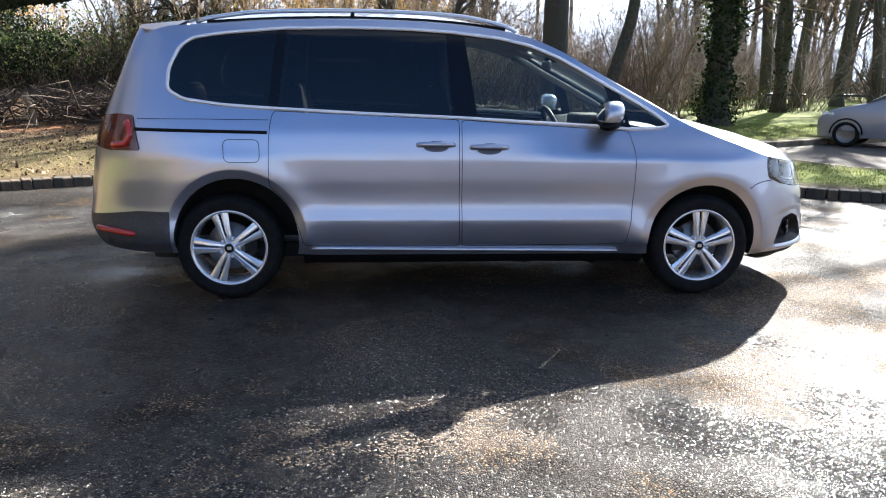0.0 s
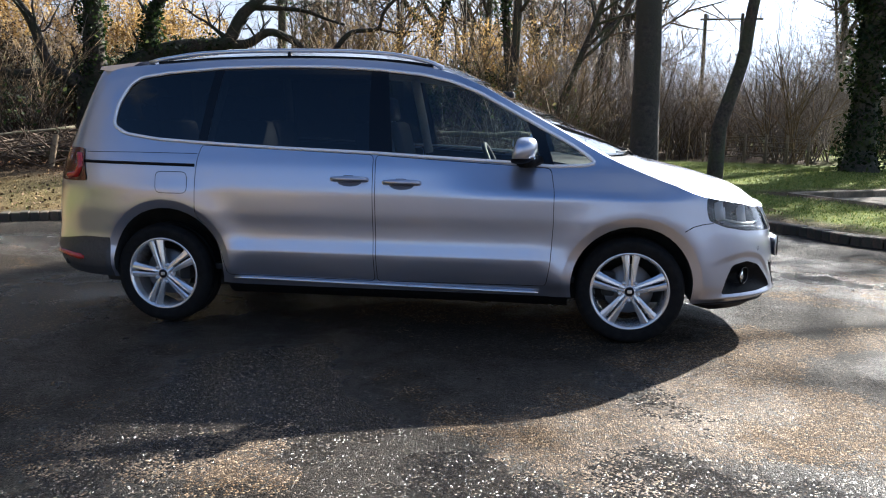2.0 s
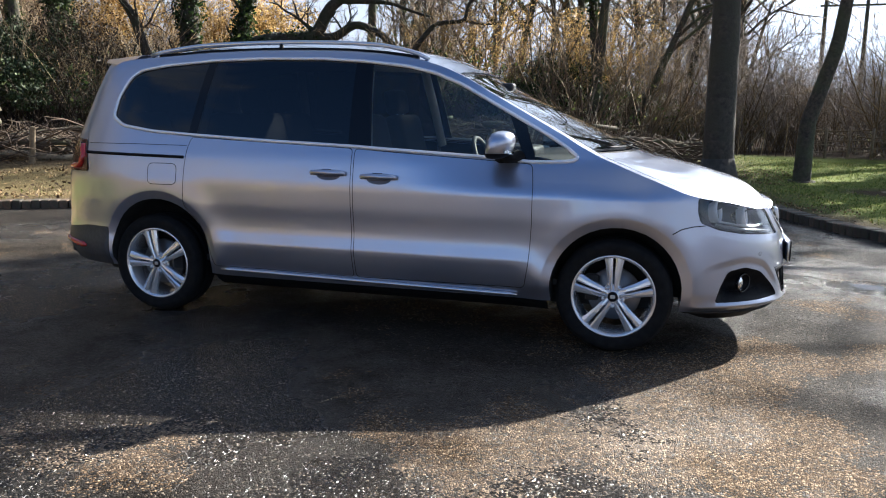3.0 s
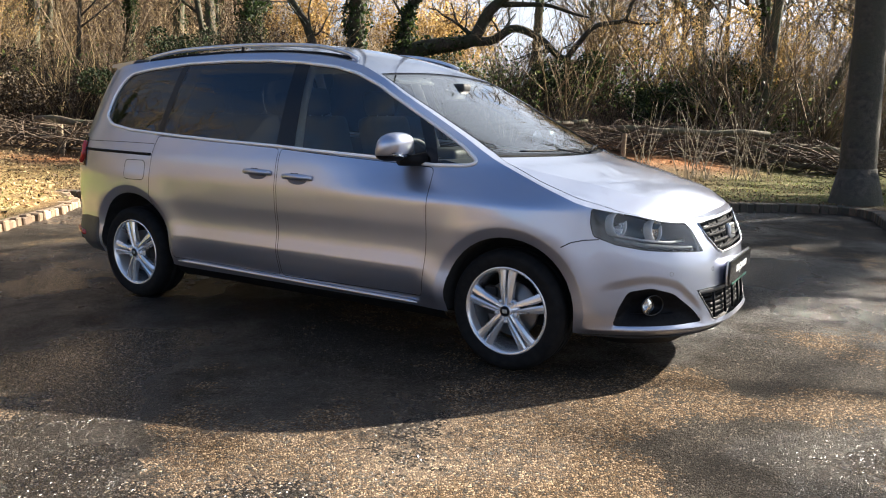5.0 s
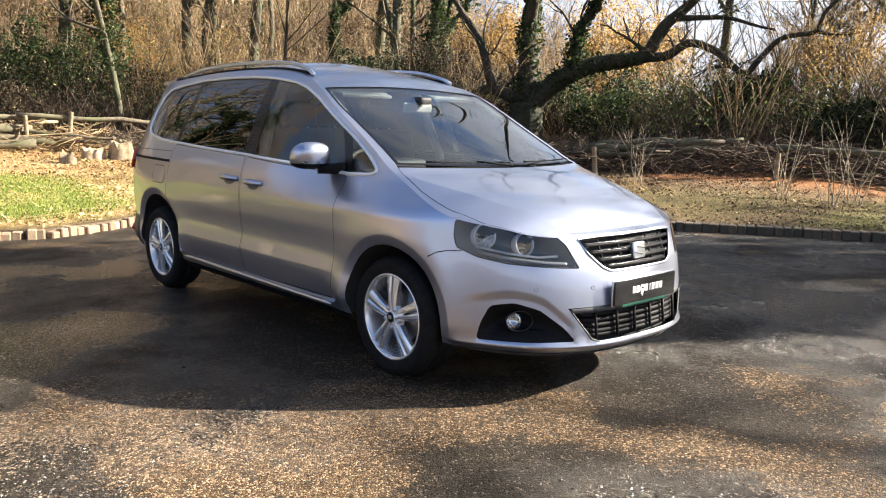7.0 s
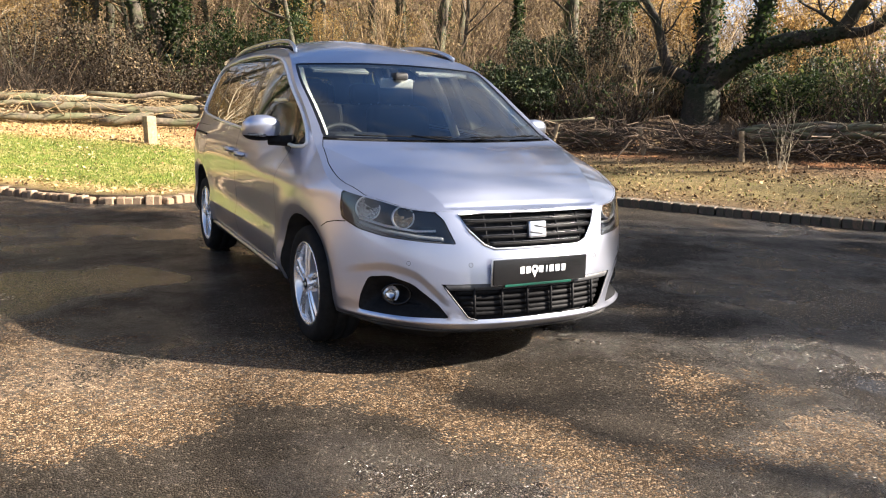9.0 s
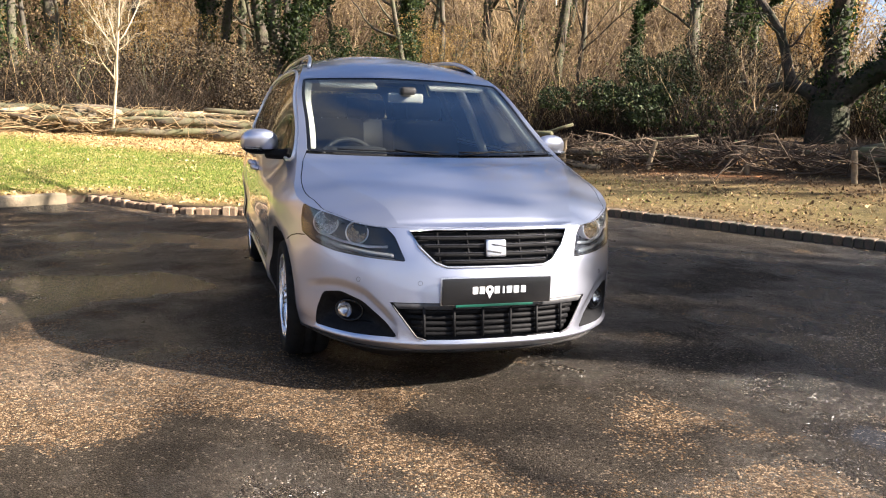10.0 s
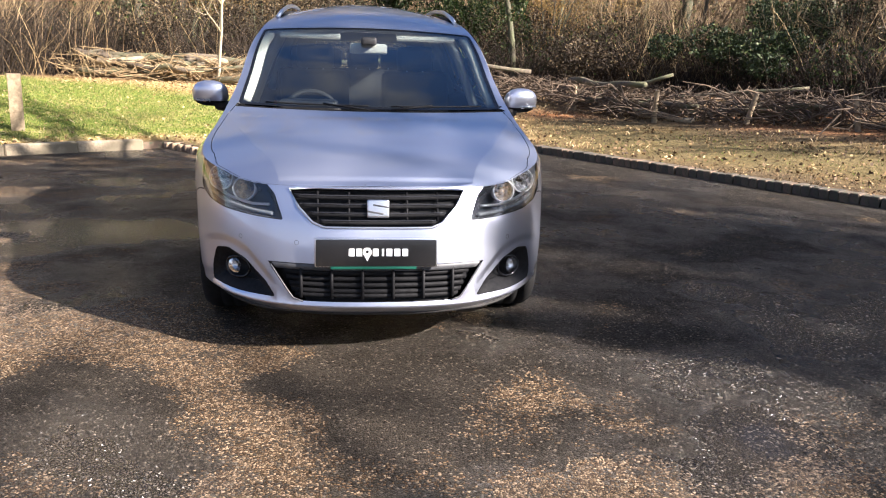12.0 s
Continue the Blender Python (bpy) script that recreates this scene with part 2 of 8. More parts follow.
# where grit lies thick (+) and where the surface is barer (-): x, y, reach, amount
# four bare spots beside the car's right flank paint in its shade
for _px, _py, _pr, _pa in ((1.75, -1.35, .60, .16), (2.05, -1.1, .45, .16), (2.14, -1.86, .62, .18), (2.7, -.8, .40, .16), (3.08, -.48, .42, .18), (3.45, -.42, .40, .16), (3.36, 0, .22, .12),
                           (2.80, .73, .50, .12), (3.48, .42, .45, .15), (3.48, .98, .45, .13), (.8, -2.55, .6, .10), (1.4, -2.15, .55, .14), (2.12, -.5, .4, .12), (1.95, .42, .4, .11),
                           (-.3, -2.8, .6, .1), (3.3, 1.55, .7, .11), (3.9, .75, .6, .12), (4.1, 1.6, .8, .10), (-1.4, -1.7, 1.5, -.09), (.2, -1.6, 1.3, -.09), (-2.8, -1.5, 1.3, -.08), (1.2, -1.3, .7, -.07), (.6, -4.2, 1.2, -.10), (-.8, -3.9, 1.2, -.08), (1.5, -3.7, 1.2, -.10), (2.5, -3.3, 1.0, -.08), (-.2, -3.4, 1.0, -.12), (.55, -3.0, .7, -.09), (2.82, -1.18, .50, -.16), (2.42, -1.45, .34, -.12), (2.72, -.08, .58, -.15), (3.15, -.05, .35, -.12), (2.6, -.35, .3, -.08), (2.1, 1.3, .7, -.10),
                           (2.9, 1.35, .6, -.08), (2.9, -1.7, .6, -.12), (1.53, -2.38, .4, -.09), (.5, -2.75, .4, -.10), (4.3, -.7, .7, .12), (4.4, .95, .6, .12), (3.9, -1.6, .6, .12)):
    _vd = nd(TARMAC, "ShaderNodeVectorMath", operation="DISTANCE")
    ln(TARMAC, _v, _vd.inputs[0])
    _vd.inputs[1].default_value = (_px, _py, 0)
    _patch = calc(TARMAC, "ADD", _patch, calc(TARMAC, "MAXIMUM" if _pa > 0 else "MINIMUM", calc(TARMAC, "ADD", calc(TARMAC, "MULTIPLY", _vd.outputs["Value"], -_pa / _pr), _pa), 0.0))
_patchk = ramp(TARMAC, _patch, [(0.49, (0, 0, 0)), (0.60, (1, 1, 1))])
_fine = noise_tex(TARMAC, _v, 14, 4, 0.7)
_finek = ramp(TARMAC, _fine, [(0.34, (0.3,) * 3), (0.55, (1, 1, 1))])
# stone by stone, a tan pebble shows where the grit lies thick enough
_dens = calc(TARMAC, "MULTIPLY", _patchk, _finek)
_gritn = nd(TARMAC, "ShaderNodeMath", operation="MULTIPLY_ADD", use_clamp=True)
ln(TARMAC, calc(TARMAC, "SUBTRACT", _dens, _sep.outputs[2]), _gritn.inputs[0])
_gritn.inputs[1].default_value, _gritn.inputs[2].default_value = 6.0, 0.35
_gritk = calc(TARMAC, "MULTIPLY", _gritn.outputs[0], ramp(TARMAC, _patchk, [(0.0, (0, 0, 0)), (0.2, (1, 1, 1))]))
# paler towards the open end; darker past y 1.2, tree shade painted in
_open = calc(TARMAC, "MINIMUM", calc(TARMAC, "MAXIMUM", calc(TARMAC, "MULTIPLY", calc(TARMAC, "ADD", _sxyz.outputs[0], -2.0), 0.11), 0.0), 0.22)
_darkening = calc(TARMAC, "MINIMUM", calc(TARMAC, "MAXIMUM", calc(TARMAC, "MULTIPLY", calc(TARMAC, "ADD", _sxyz.outputs[1], -1.2), 0.25), 0.0), 0.42)
# also darker on the side below y -2.5
_darkening = calc(TARMAC, "ADD", _darkening, calc(TARMAC, "MINIMUM", calc(TARMAC, "MAXIMUM", calc(TARMAC, "MULTIPLY", calc(TARMAC, "ADD", _sxyz.outputs[1], 2.5), -0.14), 0.0), 0.22))
_mid = calc(TARMAC, "SUBTRACT", calc(TARMAC, "ADD", noise_tex(TARMAC, _v, 0.3, 4, 0.55), _open), _darkening)
_base = mix(TARMAC, ramp(TARMAC, _mid, [(0.35, (0, 0, 0)), (0.72, (0.60, 0.60, 0.60))]), _chips, (0.118, 0.095, 0.069))
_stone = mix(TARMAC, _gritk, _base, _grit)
# dark binder between the stones
_edge = nd(TARMAC, "ShaderNodeTexVoronoi", feature="DISTANCE_TO_EDGE")
_edge.inputs["Scale"].default_value = 98
ln(TARMAC, _v, _edge.inputs["Vector"])
_gapk = ramp(TARMAC, _edge.outputs["Distance"], [(0.02, (0.14,) * 3), (0.17, (1, 1, 1))])
ln(TARMAC, mix(TARMAC, 1.0, _stone, _gapk, "MULTIPLY"), bsdf(TARMAC).inputs["Base Color"])
_wet = noise_tex(TARMAC, _v, 0.55, 5, 0.6)
# damp hollows: x, y, reach, amount
for _px, _py, _pr, _pa in ((-2.25, -.15, .55, -.32), (1.28, 2.15, .30, -.30), (3.26, 1.43, .32, -.30), (1.7, -2.2, 1.4, -.05), (-.5, -1.7, 1.2, -.10), (-2.6, -2.2, 1.0, -.10)):
    _vd = nd(TARMAC, "ShaderNodeVectorMath", operation="DISTANCE")
    ln(TARMAC, _v, _vd.inputs[0])
    _vd.inputs[1].default_value = (_px, _py, 0)
    _wet = calc(TARMAC, "ADD", _wet, calc(TARMAC, "MINIMUM", calc(TARMAC, "ADD", calc(TARMAC, "MULTIPLY", _vd.outputs["Value"], -_pa / _pr), _pa), 0.0))
_wetr = ramp(TARMAC, _wet, [(0.25, (0.08,) * 3), (0.40, (0.20,) * 3), (0.50, (0.40,) * 3), (0.62, (0.55,) * 3)])
ln(TARMAC, ramp(TARMAC, _wet, [(0.40, (0.45,) * 3), (0.54, (0.055,) * 3)]), bsdf(TARMAC).inputs["Specular IOR Level"])
ln(TARMAC, mix(TARMAC, _gritk, _wetr, (0.70, 0.70, 0.70)), bsdf(TARMAC).inputs["Roughness"])
_dome = calc(TARMAC, "MINIMUM", calc(TARMAC, "MULTIPLY", _edge.outputs["Distance"], 3.0), 0.75)
_hgt = calc(TARMAC, "ADD", calc(TARMAC, "MULTIPLY", _dome, calc(TARMAC, "ADD", _sep.outputs[1], 0.35)), calc(TARMAC, "MULTIPLY", _vor2.outputs["Distance"], -0.5))
bump(TARMAC, calc(TARMAC, "MULTIPLY", calc(TARMAC, "ADD", _hgt, calc(TARMAC, "MULTIPLY", _fine, 0.35)), ramp(TARMAC, _wet, [(0.22, (0.06,) * 3), (0.40, (1, 1, 1))])), 0.8, 0.009)

TARMAC_DRY = noisy("dry_tarmac", (0.10, 0.085, 0.068), (0.20, 0.165, 0.125), 40, 0.85, 0.4, 0.005, big=(0.13, 0.11, 0.085), Specular_IOR_Level=0.2)

# open ground: leaf mould, straw-coloured litter and grass by the sheet's own masks
GROUND = mat("ground", (0.1, 0.08, 0.05), 0.95)
_v = coords(GROUND)
_att = nd(GROUND, "ShaderNodeAttribute", attribute_name="grass")
_att2 = nd(GROUND, "ShaderNodeAttribute", attribute_name="litter")
_n1 = noise_tex(GROUND, _v, 9, 7, 0.7)
_n2 = noise_tex(GROUND, _v, 1.1, 5, 0.6)
_n3 = noise_tex(GROUND, _v, 60, 3, 0.7)
_soil = ramp(GROUND, _n1, [(0.3, (0.035, 0.024, 0.015)), (0.5, (0.075, 0.05, 0.03)), (0.7, (0.14, 0.095, 0.05))])
_lit = ramp(GROUND, _n3, [(0.3, (0.15, 0.09, 0.04)), (0.5, (0.38, 0.26, 0.115)), (0.72, (0.60, 0.45, 0.22))])
_rust = ramp(GROUND, _n2, [(0.48, (0, 0, 0)), (0.66, (1, 1, 1))])
_lit = mix(GROUND, calc(GROUND, "MULTIPLY", _rust, 0.5), _lit, (0.36, 0.155, 0.055))
_gr = ramp(GROUND, _n1, [(0.3, (0.08, 0.11, 0.018)), (0.5, (0.16, 0.20, 0.033)), (0.72, (0.28, 0.28, 0.065))])
_a = mix(GROUND, _att2.outputs["Fac"], _soil, _lit)
_att3 = nd(GROUND, "ShaderNodeAttribute", attribute_name="clay")
_a = mix(GROUND, calc(GROUND, "MULTIPLY", _att3.outputs["Fac"], ramp(GROUND, _n1, [(0.35, (0.2,) * 3), (0.6, (1, 1, 1))])), _a, (0.36, 0.14, 0.045))
_gk = calc(GROUND, "MULTIPLY", _att.outputs["Fac"], ramp(GROUND, _n2, [(0.25, (0.35,) * 3), (0.5, (1, 1, 1))]))
ln(GROUND, mix(GROUND, _gk, _a, _gr), bsdf(GROUND).inputs["Base Color"])
bump(GROUND, calc(GROUND, "ADD", _n1, calc(GROUND, "MULTIPLY", _n3, 0.4)), 0.9, 0.05)
bsdf(GROUND).inputs["Specular IOR Level"].default_value = 0.15

KERBBRICK = mat("kerb_brick", (0.08, 0.07, 0.06), 0.85)
_v = coords(KERBBRICK)
_oi = nd(KERBBRICK, "ShaderNodeObjectInfo")
_kc = ramp(KERBBRICK, _oi.outputs["Random"], [(0.0, (0.055, 0.043, 0.034)), (0.5, (0.095, 0.070, 0.050)), (1.0, (0.155, 0.098, 0.062))])
_kn = noise_tex(KERBBRICK, _v, 22, 5, 0.7)
ln(KERBBRICK, mix(KERBBRICK, ramp(KERBBRICK, _kn, [(0.45, (0, 0, 0)), (0.65, (1, 1, 1))]), _kc, (0.045, 0.055, 0.028)), bsdf(KERBBRICK).inputs["Base Color"])
bump(KERBBRICK, _kn, 0.6, 0.01)
KERBTAN = mat("worn_kerb_brick", (0.3, 0.22, 0.14), 0.88)
_v = coords(KERBTAN)
_oi = nd(KERBTAN, "ShaderNodeObjectInfo")
_kc = ramp(KERBTAN, _oi.outputs["Random"], [(0.0, (0.14, 0.096, 0.062)), (0.5, (0.25, 0.172, 0.105)), (1.0, (0.36, 0.26, 0.165))])
_kn = noise_tex(KERBTAN, _v, 22, 5, 0.7)
ln(KERBTAN, mix(KERBTAN, ramp(KERBTAN, _kn, [(0.5, (0, 0, 0)), (0.72, (1, 1, 1))]), _kc, (0.10, 0.075, 0.05)), bsdf(KERBTAN).inputs["Base Color"])
bump(KERBTAN, _kn, 0.6, 0.01)
KERBSTONE = noisy("kerb_stone", (0.22, 0.175, 0.115), (0.36, 0.29, 0.195), 30, 0.9, 0.5, 0.006, big=(0.15, 0.125, 0.08))
BARK = noisy("bark", (0.035, 0.029, 0.022), (0.105, 0.085, 0.062), 16, 0.92, 0.9, 0.03, big=(0.075, 0.08, 0.04))
BARK_SMOOTH = noisy("smooth_grey_bark", (0.038, 0.032, 0.025), (0.092, 0.077, 0.058), 14, 0.9, 0.9, 0.02, big=(0.058, 0.054, 0.036))
BARK_OAK = noisy("oak_bark", (0.028, 0.022, 0.016), (0.085, 0.066, 0.046), 12, 0.95, 1.0, 0.04, big=(0.03, 0.035, 0.016))
BARK_PALE = noisy("pale_sapling_bark", (0.22, 0.18, 0.115), (0.38, 0.315, 0.21), 25, 0.8, 0.3, 0.005)
TWIG = noisy("twigs", (0.085, 0.06, 0.036), (0.19, 0.135, 0.075), 6, 0.85, 0, spread=(0.3, 0.7))
BRASH = noisy("cut_brash", (0.035, 0.025, 0.017), (0.13, 0.09, 0.055), 5, 0.9, 0, spread=(0.3, 0.7))
TWIG_GOLD = noisy("straw_twigs", (0.12, 0.085, 0.042), (0.31, 0.22, 0.11), 5, 0.85, 0, spread=(0.3, 0.7))
STEM = leafy("dry_stems", [(0.0, (0.04, 0.028, 0.017)), (0.5, (0.10, 0.068, 0.036)), (0.85, (0.23, 0.16, 0.08)), (1.0, (0.48, 0.37, 0.21))], 0.85)
HILLLEAF = leafy("pale_hillside_leaves", [(0.0, (0.085, 0.057, 0.029)), (0.5, (0.21, 0.150, 0.078)), (0.85, (0.36, 0.27, 0.145)), (1.0, (0.50, 0.40, 0.24))], 0.8, 0.3, 0.2, 0.5)
GOLDSTEM = leafy("golden_stalks", [(0.0, (0.10, 0.065, 0.030)), (0.5, (0.21, 0.145, 0.070)), (1.0, (0.44, 0.33, 0.17))], 0.8)
DRYLEAF = leafy("dry_leaves", [(0.0, (0.05, 0.033, 0.018)), (0.5, (0.145, 0.102, 0.053)), (0.85, (0.28, 0.205, 0.108)), (1.0, (0.40, 0.30, 0.165))], 0.8, 0.3, 0.2, 0.5)
LITTERLEAF = leafy("fallen_leaves", [(0.0, (0.13, 0.075, 0.032)), (0.3, (0.32, 0.21, 0.085)), (0.7, (0.50, 0.36, 0.155)), (1.0, (0.62, 0.48, 0.25))], 0.75)
GOLDLEAF = leafy("golden_dry_leaves", [(0.0, (0.16, 0.10, 0.035)), (0.5, (0.32, 0.205, 0.07)), (1.0, (0.52, 0.37, 0.15))], 0.7, 0.3, 0.2, 0.8)
BROWNLEAF = leafy("brown_fallen_leaves", [(0.0, (0.045, 0.028, 0.016)), (0.45, (0.125, 0.076, 0.036)), (0.8, (0.24, 0.15, 0.065)), (1.0, (0.46, 0.34, 0.17))], 0.75)
# thicket leaves and stems coloured dark for the shade inside the tangle
THICKET = leafy("shaded_thicket_leaves", [(0.0, (0.018, 0.013, 0.008)), (0.6, (0.040, 0.029, 0.016)), (0.92, (0.085, 0.062, 0.033)), (1.0, (0.20, 0.15, 0.08))], 0.7, 0.3, 0.2)
DARKSTEM = leafy("shaded_thicket_stems", [(0.0, (0.014, 0.010, 0.007)), (0.7, (0.036, 0.026, 0.017)), (0.94, (0.075, 0.053, 0.032)), (1.0, (0.20, 0.145, 0.085))], 0.9)
STRAW = leafy("straw", [(0.0, (0.16, 0.10, 0.045)), (0.5, (0.40, 0.28, 0.13)), (1.0, (0.66, 0.52, 0.30))], 0.8)
IVY = leafy("ivy_leaves", [(0.0, (0.009, 0.019, 0.006)), (0.55, (0.024, 0.042, 0.011)), (0.9, (0.052, 0.075, 0.020)), (1.0, (0.11, 0.13, 0.042))], 0.62, 0.3, 0.3, 0.45)
# paler copy of the ivy, its sunlit look put into the colour
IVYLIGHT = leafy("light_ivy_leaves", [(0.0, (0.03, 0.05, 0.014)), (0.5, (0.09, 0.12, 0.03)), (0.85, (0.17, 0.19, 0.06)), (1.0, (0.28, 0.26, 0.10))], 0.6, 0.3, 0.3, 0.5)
HOLLY = leafy("holly_leaves", [(0.0, (0.011, 0.021, 0.008)), (0.6, (0.030, 0.048, 0.014)), (1.0, (0.075, 0.095, 0.03))], 0.62, 0.3, 0.25)
BLADE = leafy("grass_blades", [(0.0, (0.055, 0.085, 0.014)), (0.5, (0.14, 0.185, 0.028)), (0.8, (0.26, 0.28, 0.06)), (1.0, (0.44, 0.37, 0.16))], 0.6, 0.3, 0.3, 0.45)
LOG = noisy("log_bark", (0.06, 0.047, 0.033), (0.16, 0.125, 0.085), 14, 0.9, 0.7, 0.02, big=(0.10, 0.10, 0.05))
LOG_PALE = noisy("pale_log_bark", (0.20, 0.152, 0.093), (0.37, 0.29, 0.18), 12, 0.85, 0.5, 0.01)
CUTWOOD = noisy("cut_wood", (0.34, 0.24, 0.13), (0.52, 0.39, 0.23), 20, 0.8, 0.3, 0.004)
POSTWOOD = noisy("weathered_post", (0.16, 0.120, 0.072), (0.29, 0.225, 0.14), 18, 0.88, 0.5, 0.006)
WHITEPAINT = mat("pale_car_paint", (0.36, 0.37, 0.40), 0.3, 0.25, Coat_Weight=1.0, Coat_Roughness=0.05)
IRON = mat("dull_iron", (0.05, 0.055, 0.05), 0.55, 0.6)
GALV = mat("galvanised_steel", (0.35, 0.36, 0.36), 0.45, 0.8)
# twigs paled to put the backlit haze beyond the lane into their colour
FARTWIG = leafy("far_hazed_twigs", [(0.0, (0.16, 0.135, 0.115)), (0.6, (0.28, 0.24, 0.20)), (1.0, (0.42, 0.365, 0.30))], 0.9)
GUARD = mat("pale_tree_guard", (0.40, 0.36, 0.28), 0.7)

# ---- building helpers ----
def thing(name, label, category, group="", at=(0, 0, 0)):
    ob = new(name)
    ob.location = at
    return tagged(ob, label, category, group)


def mesh_part(name, verts, faces, material, parent=None, label="", normals=None, smooth=True, kind=""):
    me = bpy.data.meshes.new(name)
    me.from_pydata([tuple(map(float, v)) for v in verts], [], [tuple(map(int, f)) for f in faces])
    me.materials.append(material)
    if smooth:
        me.polygons.foreach_set("use_smooth", [True] * len(me.polygons))
    if normals is not None:
        me.normals_split_custom_set_from_vertices([tuple(map(float, n)) for n in normals])
    ob = new(name, me)
    if parent:
        ob.parent = parent
    return tagged(ob, label, "", "", kind)


def part(name, bm, material, parent=None, label="", smooth=True):
    me = bpy.data.meshes.new(name)
    bmesh.ops.recalc_face_normals(bm, faces=bm.faces)
    bm.to_mesh(me)
    bm.free()
    me.materials.append(material)
    if smooth:
        me.polygons.foreach_set("use_smooth", [True] * len(me.polygons))
        me.set_sharp_from_angle(angle=radians(38))
    ob = new(name, me)
    if parent:
        ob.parent = parent
    return tagged(ob, label)


def box_bm(size, at=(0, 0, 0), bevel=0.0, seg=2, rot=None, bm=None):
    own = bmesh.new()
    bmesh.ops.create_cube(own, size=1.0)
    bmesh.ops.scale(own, vec=size, verts=own.verts)
    if bevel:
        bmesh.ops.bevel(own, geom=own.edges[:], offset=bevel, segments=seg, affect="EDGES", profile=0.6)
    m = Matrix.Translation(at) @ (rot if rot else Matrix())
    bmesh.ops.transform(own, matrix=m, verts=own.verts)
    if bm is None:
        return own
    tmp = bpy.data.meshes.new("tmp")
    own.to_mesh(tmp)
    own.free()
    bm.from_mesh(tmp)
    bpy.data.meshes.remove(tmp)
    return bm


def tube(points, radii, sides=8, cap=True, flat=1.0):
    """Verts and faces of a tube along points; flat squeezes it in its second axis."""
    pts = np.asarray(points, float)
    n = len(pts)
    rad = np.broadcast_to(np.asarray(radii, float), (n,))
    tan = np.gradient(pts, axis=0)
    tan /= np.linalg.norm(tan, axis=1)[:, None] + 1e-9
    ref = np.array([0, 0, 1.0]) if abs(tan[:, 2]).mean() < 0.85 else np.array([1.0, 0, 0])
    a = np.cross(tan, ref)
    a /= np.linalg.norm(a, axis=1)[:, None] + 1e-9
    b = np.cross(tan, a)
    ang = np.arange(sides) * 2 * np.pi / sides
    ring = (np.cos(ang)[None, :, None] * a[:, None] + np.sin(ang)[None, :, None] * b[:, None] * flat) * rad[:, None, None]
    v = (pts[:, None] + ring).reshape(-1, 3)
    i = np.arange(n - 1)[:, None] * sides
    j = np.arange(sides)[None]
    k = (j + 1) % sides
    f = np.stack([i + j, i + k, i + sides + k, i + sides + j], -1).reshape(-1, 4).tolist()
    if cap:
        f.append(list(range(sides))[::-1])
        f.append([(n - 1) * sides + q for q in range(sides)])
    return v, f


class Heap:
    """Gathers pieces of verts and faces into one mesh."""
    def __init__(self):
        self.v, self.f, self.n = [], [], 0

    def add(self, v, f):
        v = np.asarray(v, float).reshape(-1, 3)
        self.v.append(v)
        n = self.n
        self.f.extend([[i + n for i in q] for q in f])
        self.n += len(v)
        return self

    def part(self, name, material, parent=None, label="", smooth=True, kind=""):
        return mesh_part(name, np.concatenate(self.v), self.f, material, parent, label, None, smooth, kind)


def lathe(profile, sides=48, axis="y"):
    """Verts and faces of a profile of (radius, along) turned round the y axis."""
    v, f = [], []
    n = len(profile)
    for i in range(sides):
        a = 2 * math.pi * i / sides
        for r, h in profile:
            v.append((r * math.cos(a), h, r * math.sin(a)))
    for i in range(sides):
        for j in range(n - 1):
            p, q = i * n + j, ((i + 1) % sides) * n + j
            f.append((p, p + 1, q + 1, q))
    return v, f


def smooth_curve(xs, ys):
    """A monotone cubic through the given knots."""
    xs, ys = np.asarray(xs, float), np.asarray(ys, float)
    h, d = np.diff(xs), np.diff(ys) / np.diff(xs)
    m = np.zeros(len(xs))
    for i in range(1, len(xs) - 1):
        if d[i - 1] * d[i] > 0:
            w1, w2 = 2 * h[i] + h[i - 1], h[i] + 2 * h[i - 1]
            m[i] = (w1 + w2) / (w1 / d[i - 1] + w2 / d[i])
    m[0], m[-1] = d[0], d[-1]

    def at(q):
        q = np.clip(np.asarray(q, float), xs[0], xs[-1])
        i = np.clip(np.searchsorted(xs, q, "right") - 1, 0, len(h) - 1)
        t = (q - xs[i]) / h[i]
        return (ys[i] * (1 + 2 * t) * (1 - t) ** 2 + m[i] * h[i] * t * (1 - t) ** 2
                + ys[i + 1] * t * t * (3 - 2 * t) + m[i + 1] * h[i] * t * t * (t - 1))
    return at


def inside(poly, pts):
    poly, pts = np.asarray(poly, float), np.asarray(pts, float)
    x, y = pts[:, 0], pts[:, 1]
    c = np.zeros(len(pts), bool)
    for (x0, y0), (x1, y1) in zip(poly, np.roll(poly, -1, 0)):
        with np.errstate(divide="ignore", invalid="ignore"):
            c ^= ((y0 > y) != (y1 > y)) & (x < (x1 - x0) * (y - y0) / (y1 - y0 + 1e-12) + x0)
    return c


def dist_to(poly, pts, closed=True):
    poly, pts = np.asarray(poly, float), np.asarray(pts, float)
    best = np.full(len(pts), 1e9)
    q = np.roll(poly, -1, 0) if closed else poly[1:]
    for a, b in zip(poly if closed else poly[:-1], q):
        ab = b - a
        t = np.clip(((pts - a) @ ab) / (ab @ ab + 1e-12), 0, 1)
        best = np.minimum(best, np.hypot(*(pts - a - t[:, None] * ab).T))
    return best


def resample(poly, step, closed=True):
    p = [np.asarray(q, float) for q in poly]
    out = []
    for a, b in zip(p, p[1:] + p[:1] if closed else p[1:]):
        k = max(1, int(round(np.linalg.norm(b - a) / step)))
        out += [a + (b - a) * i / k for i in range(k)]
    if not closed:
        out.append(p[-1])
    return np.array(out)


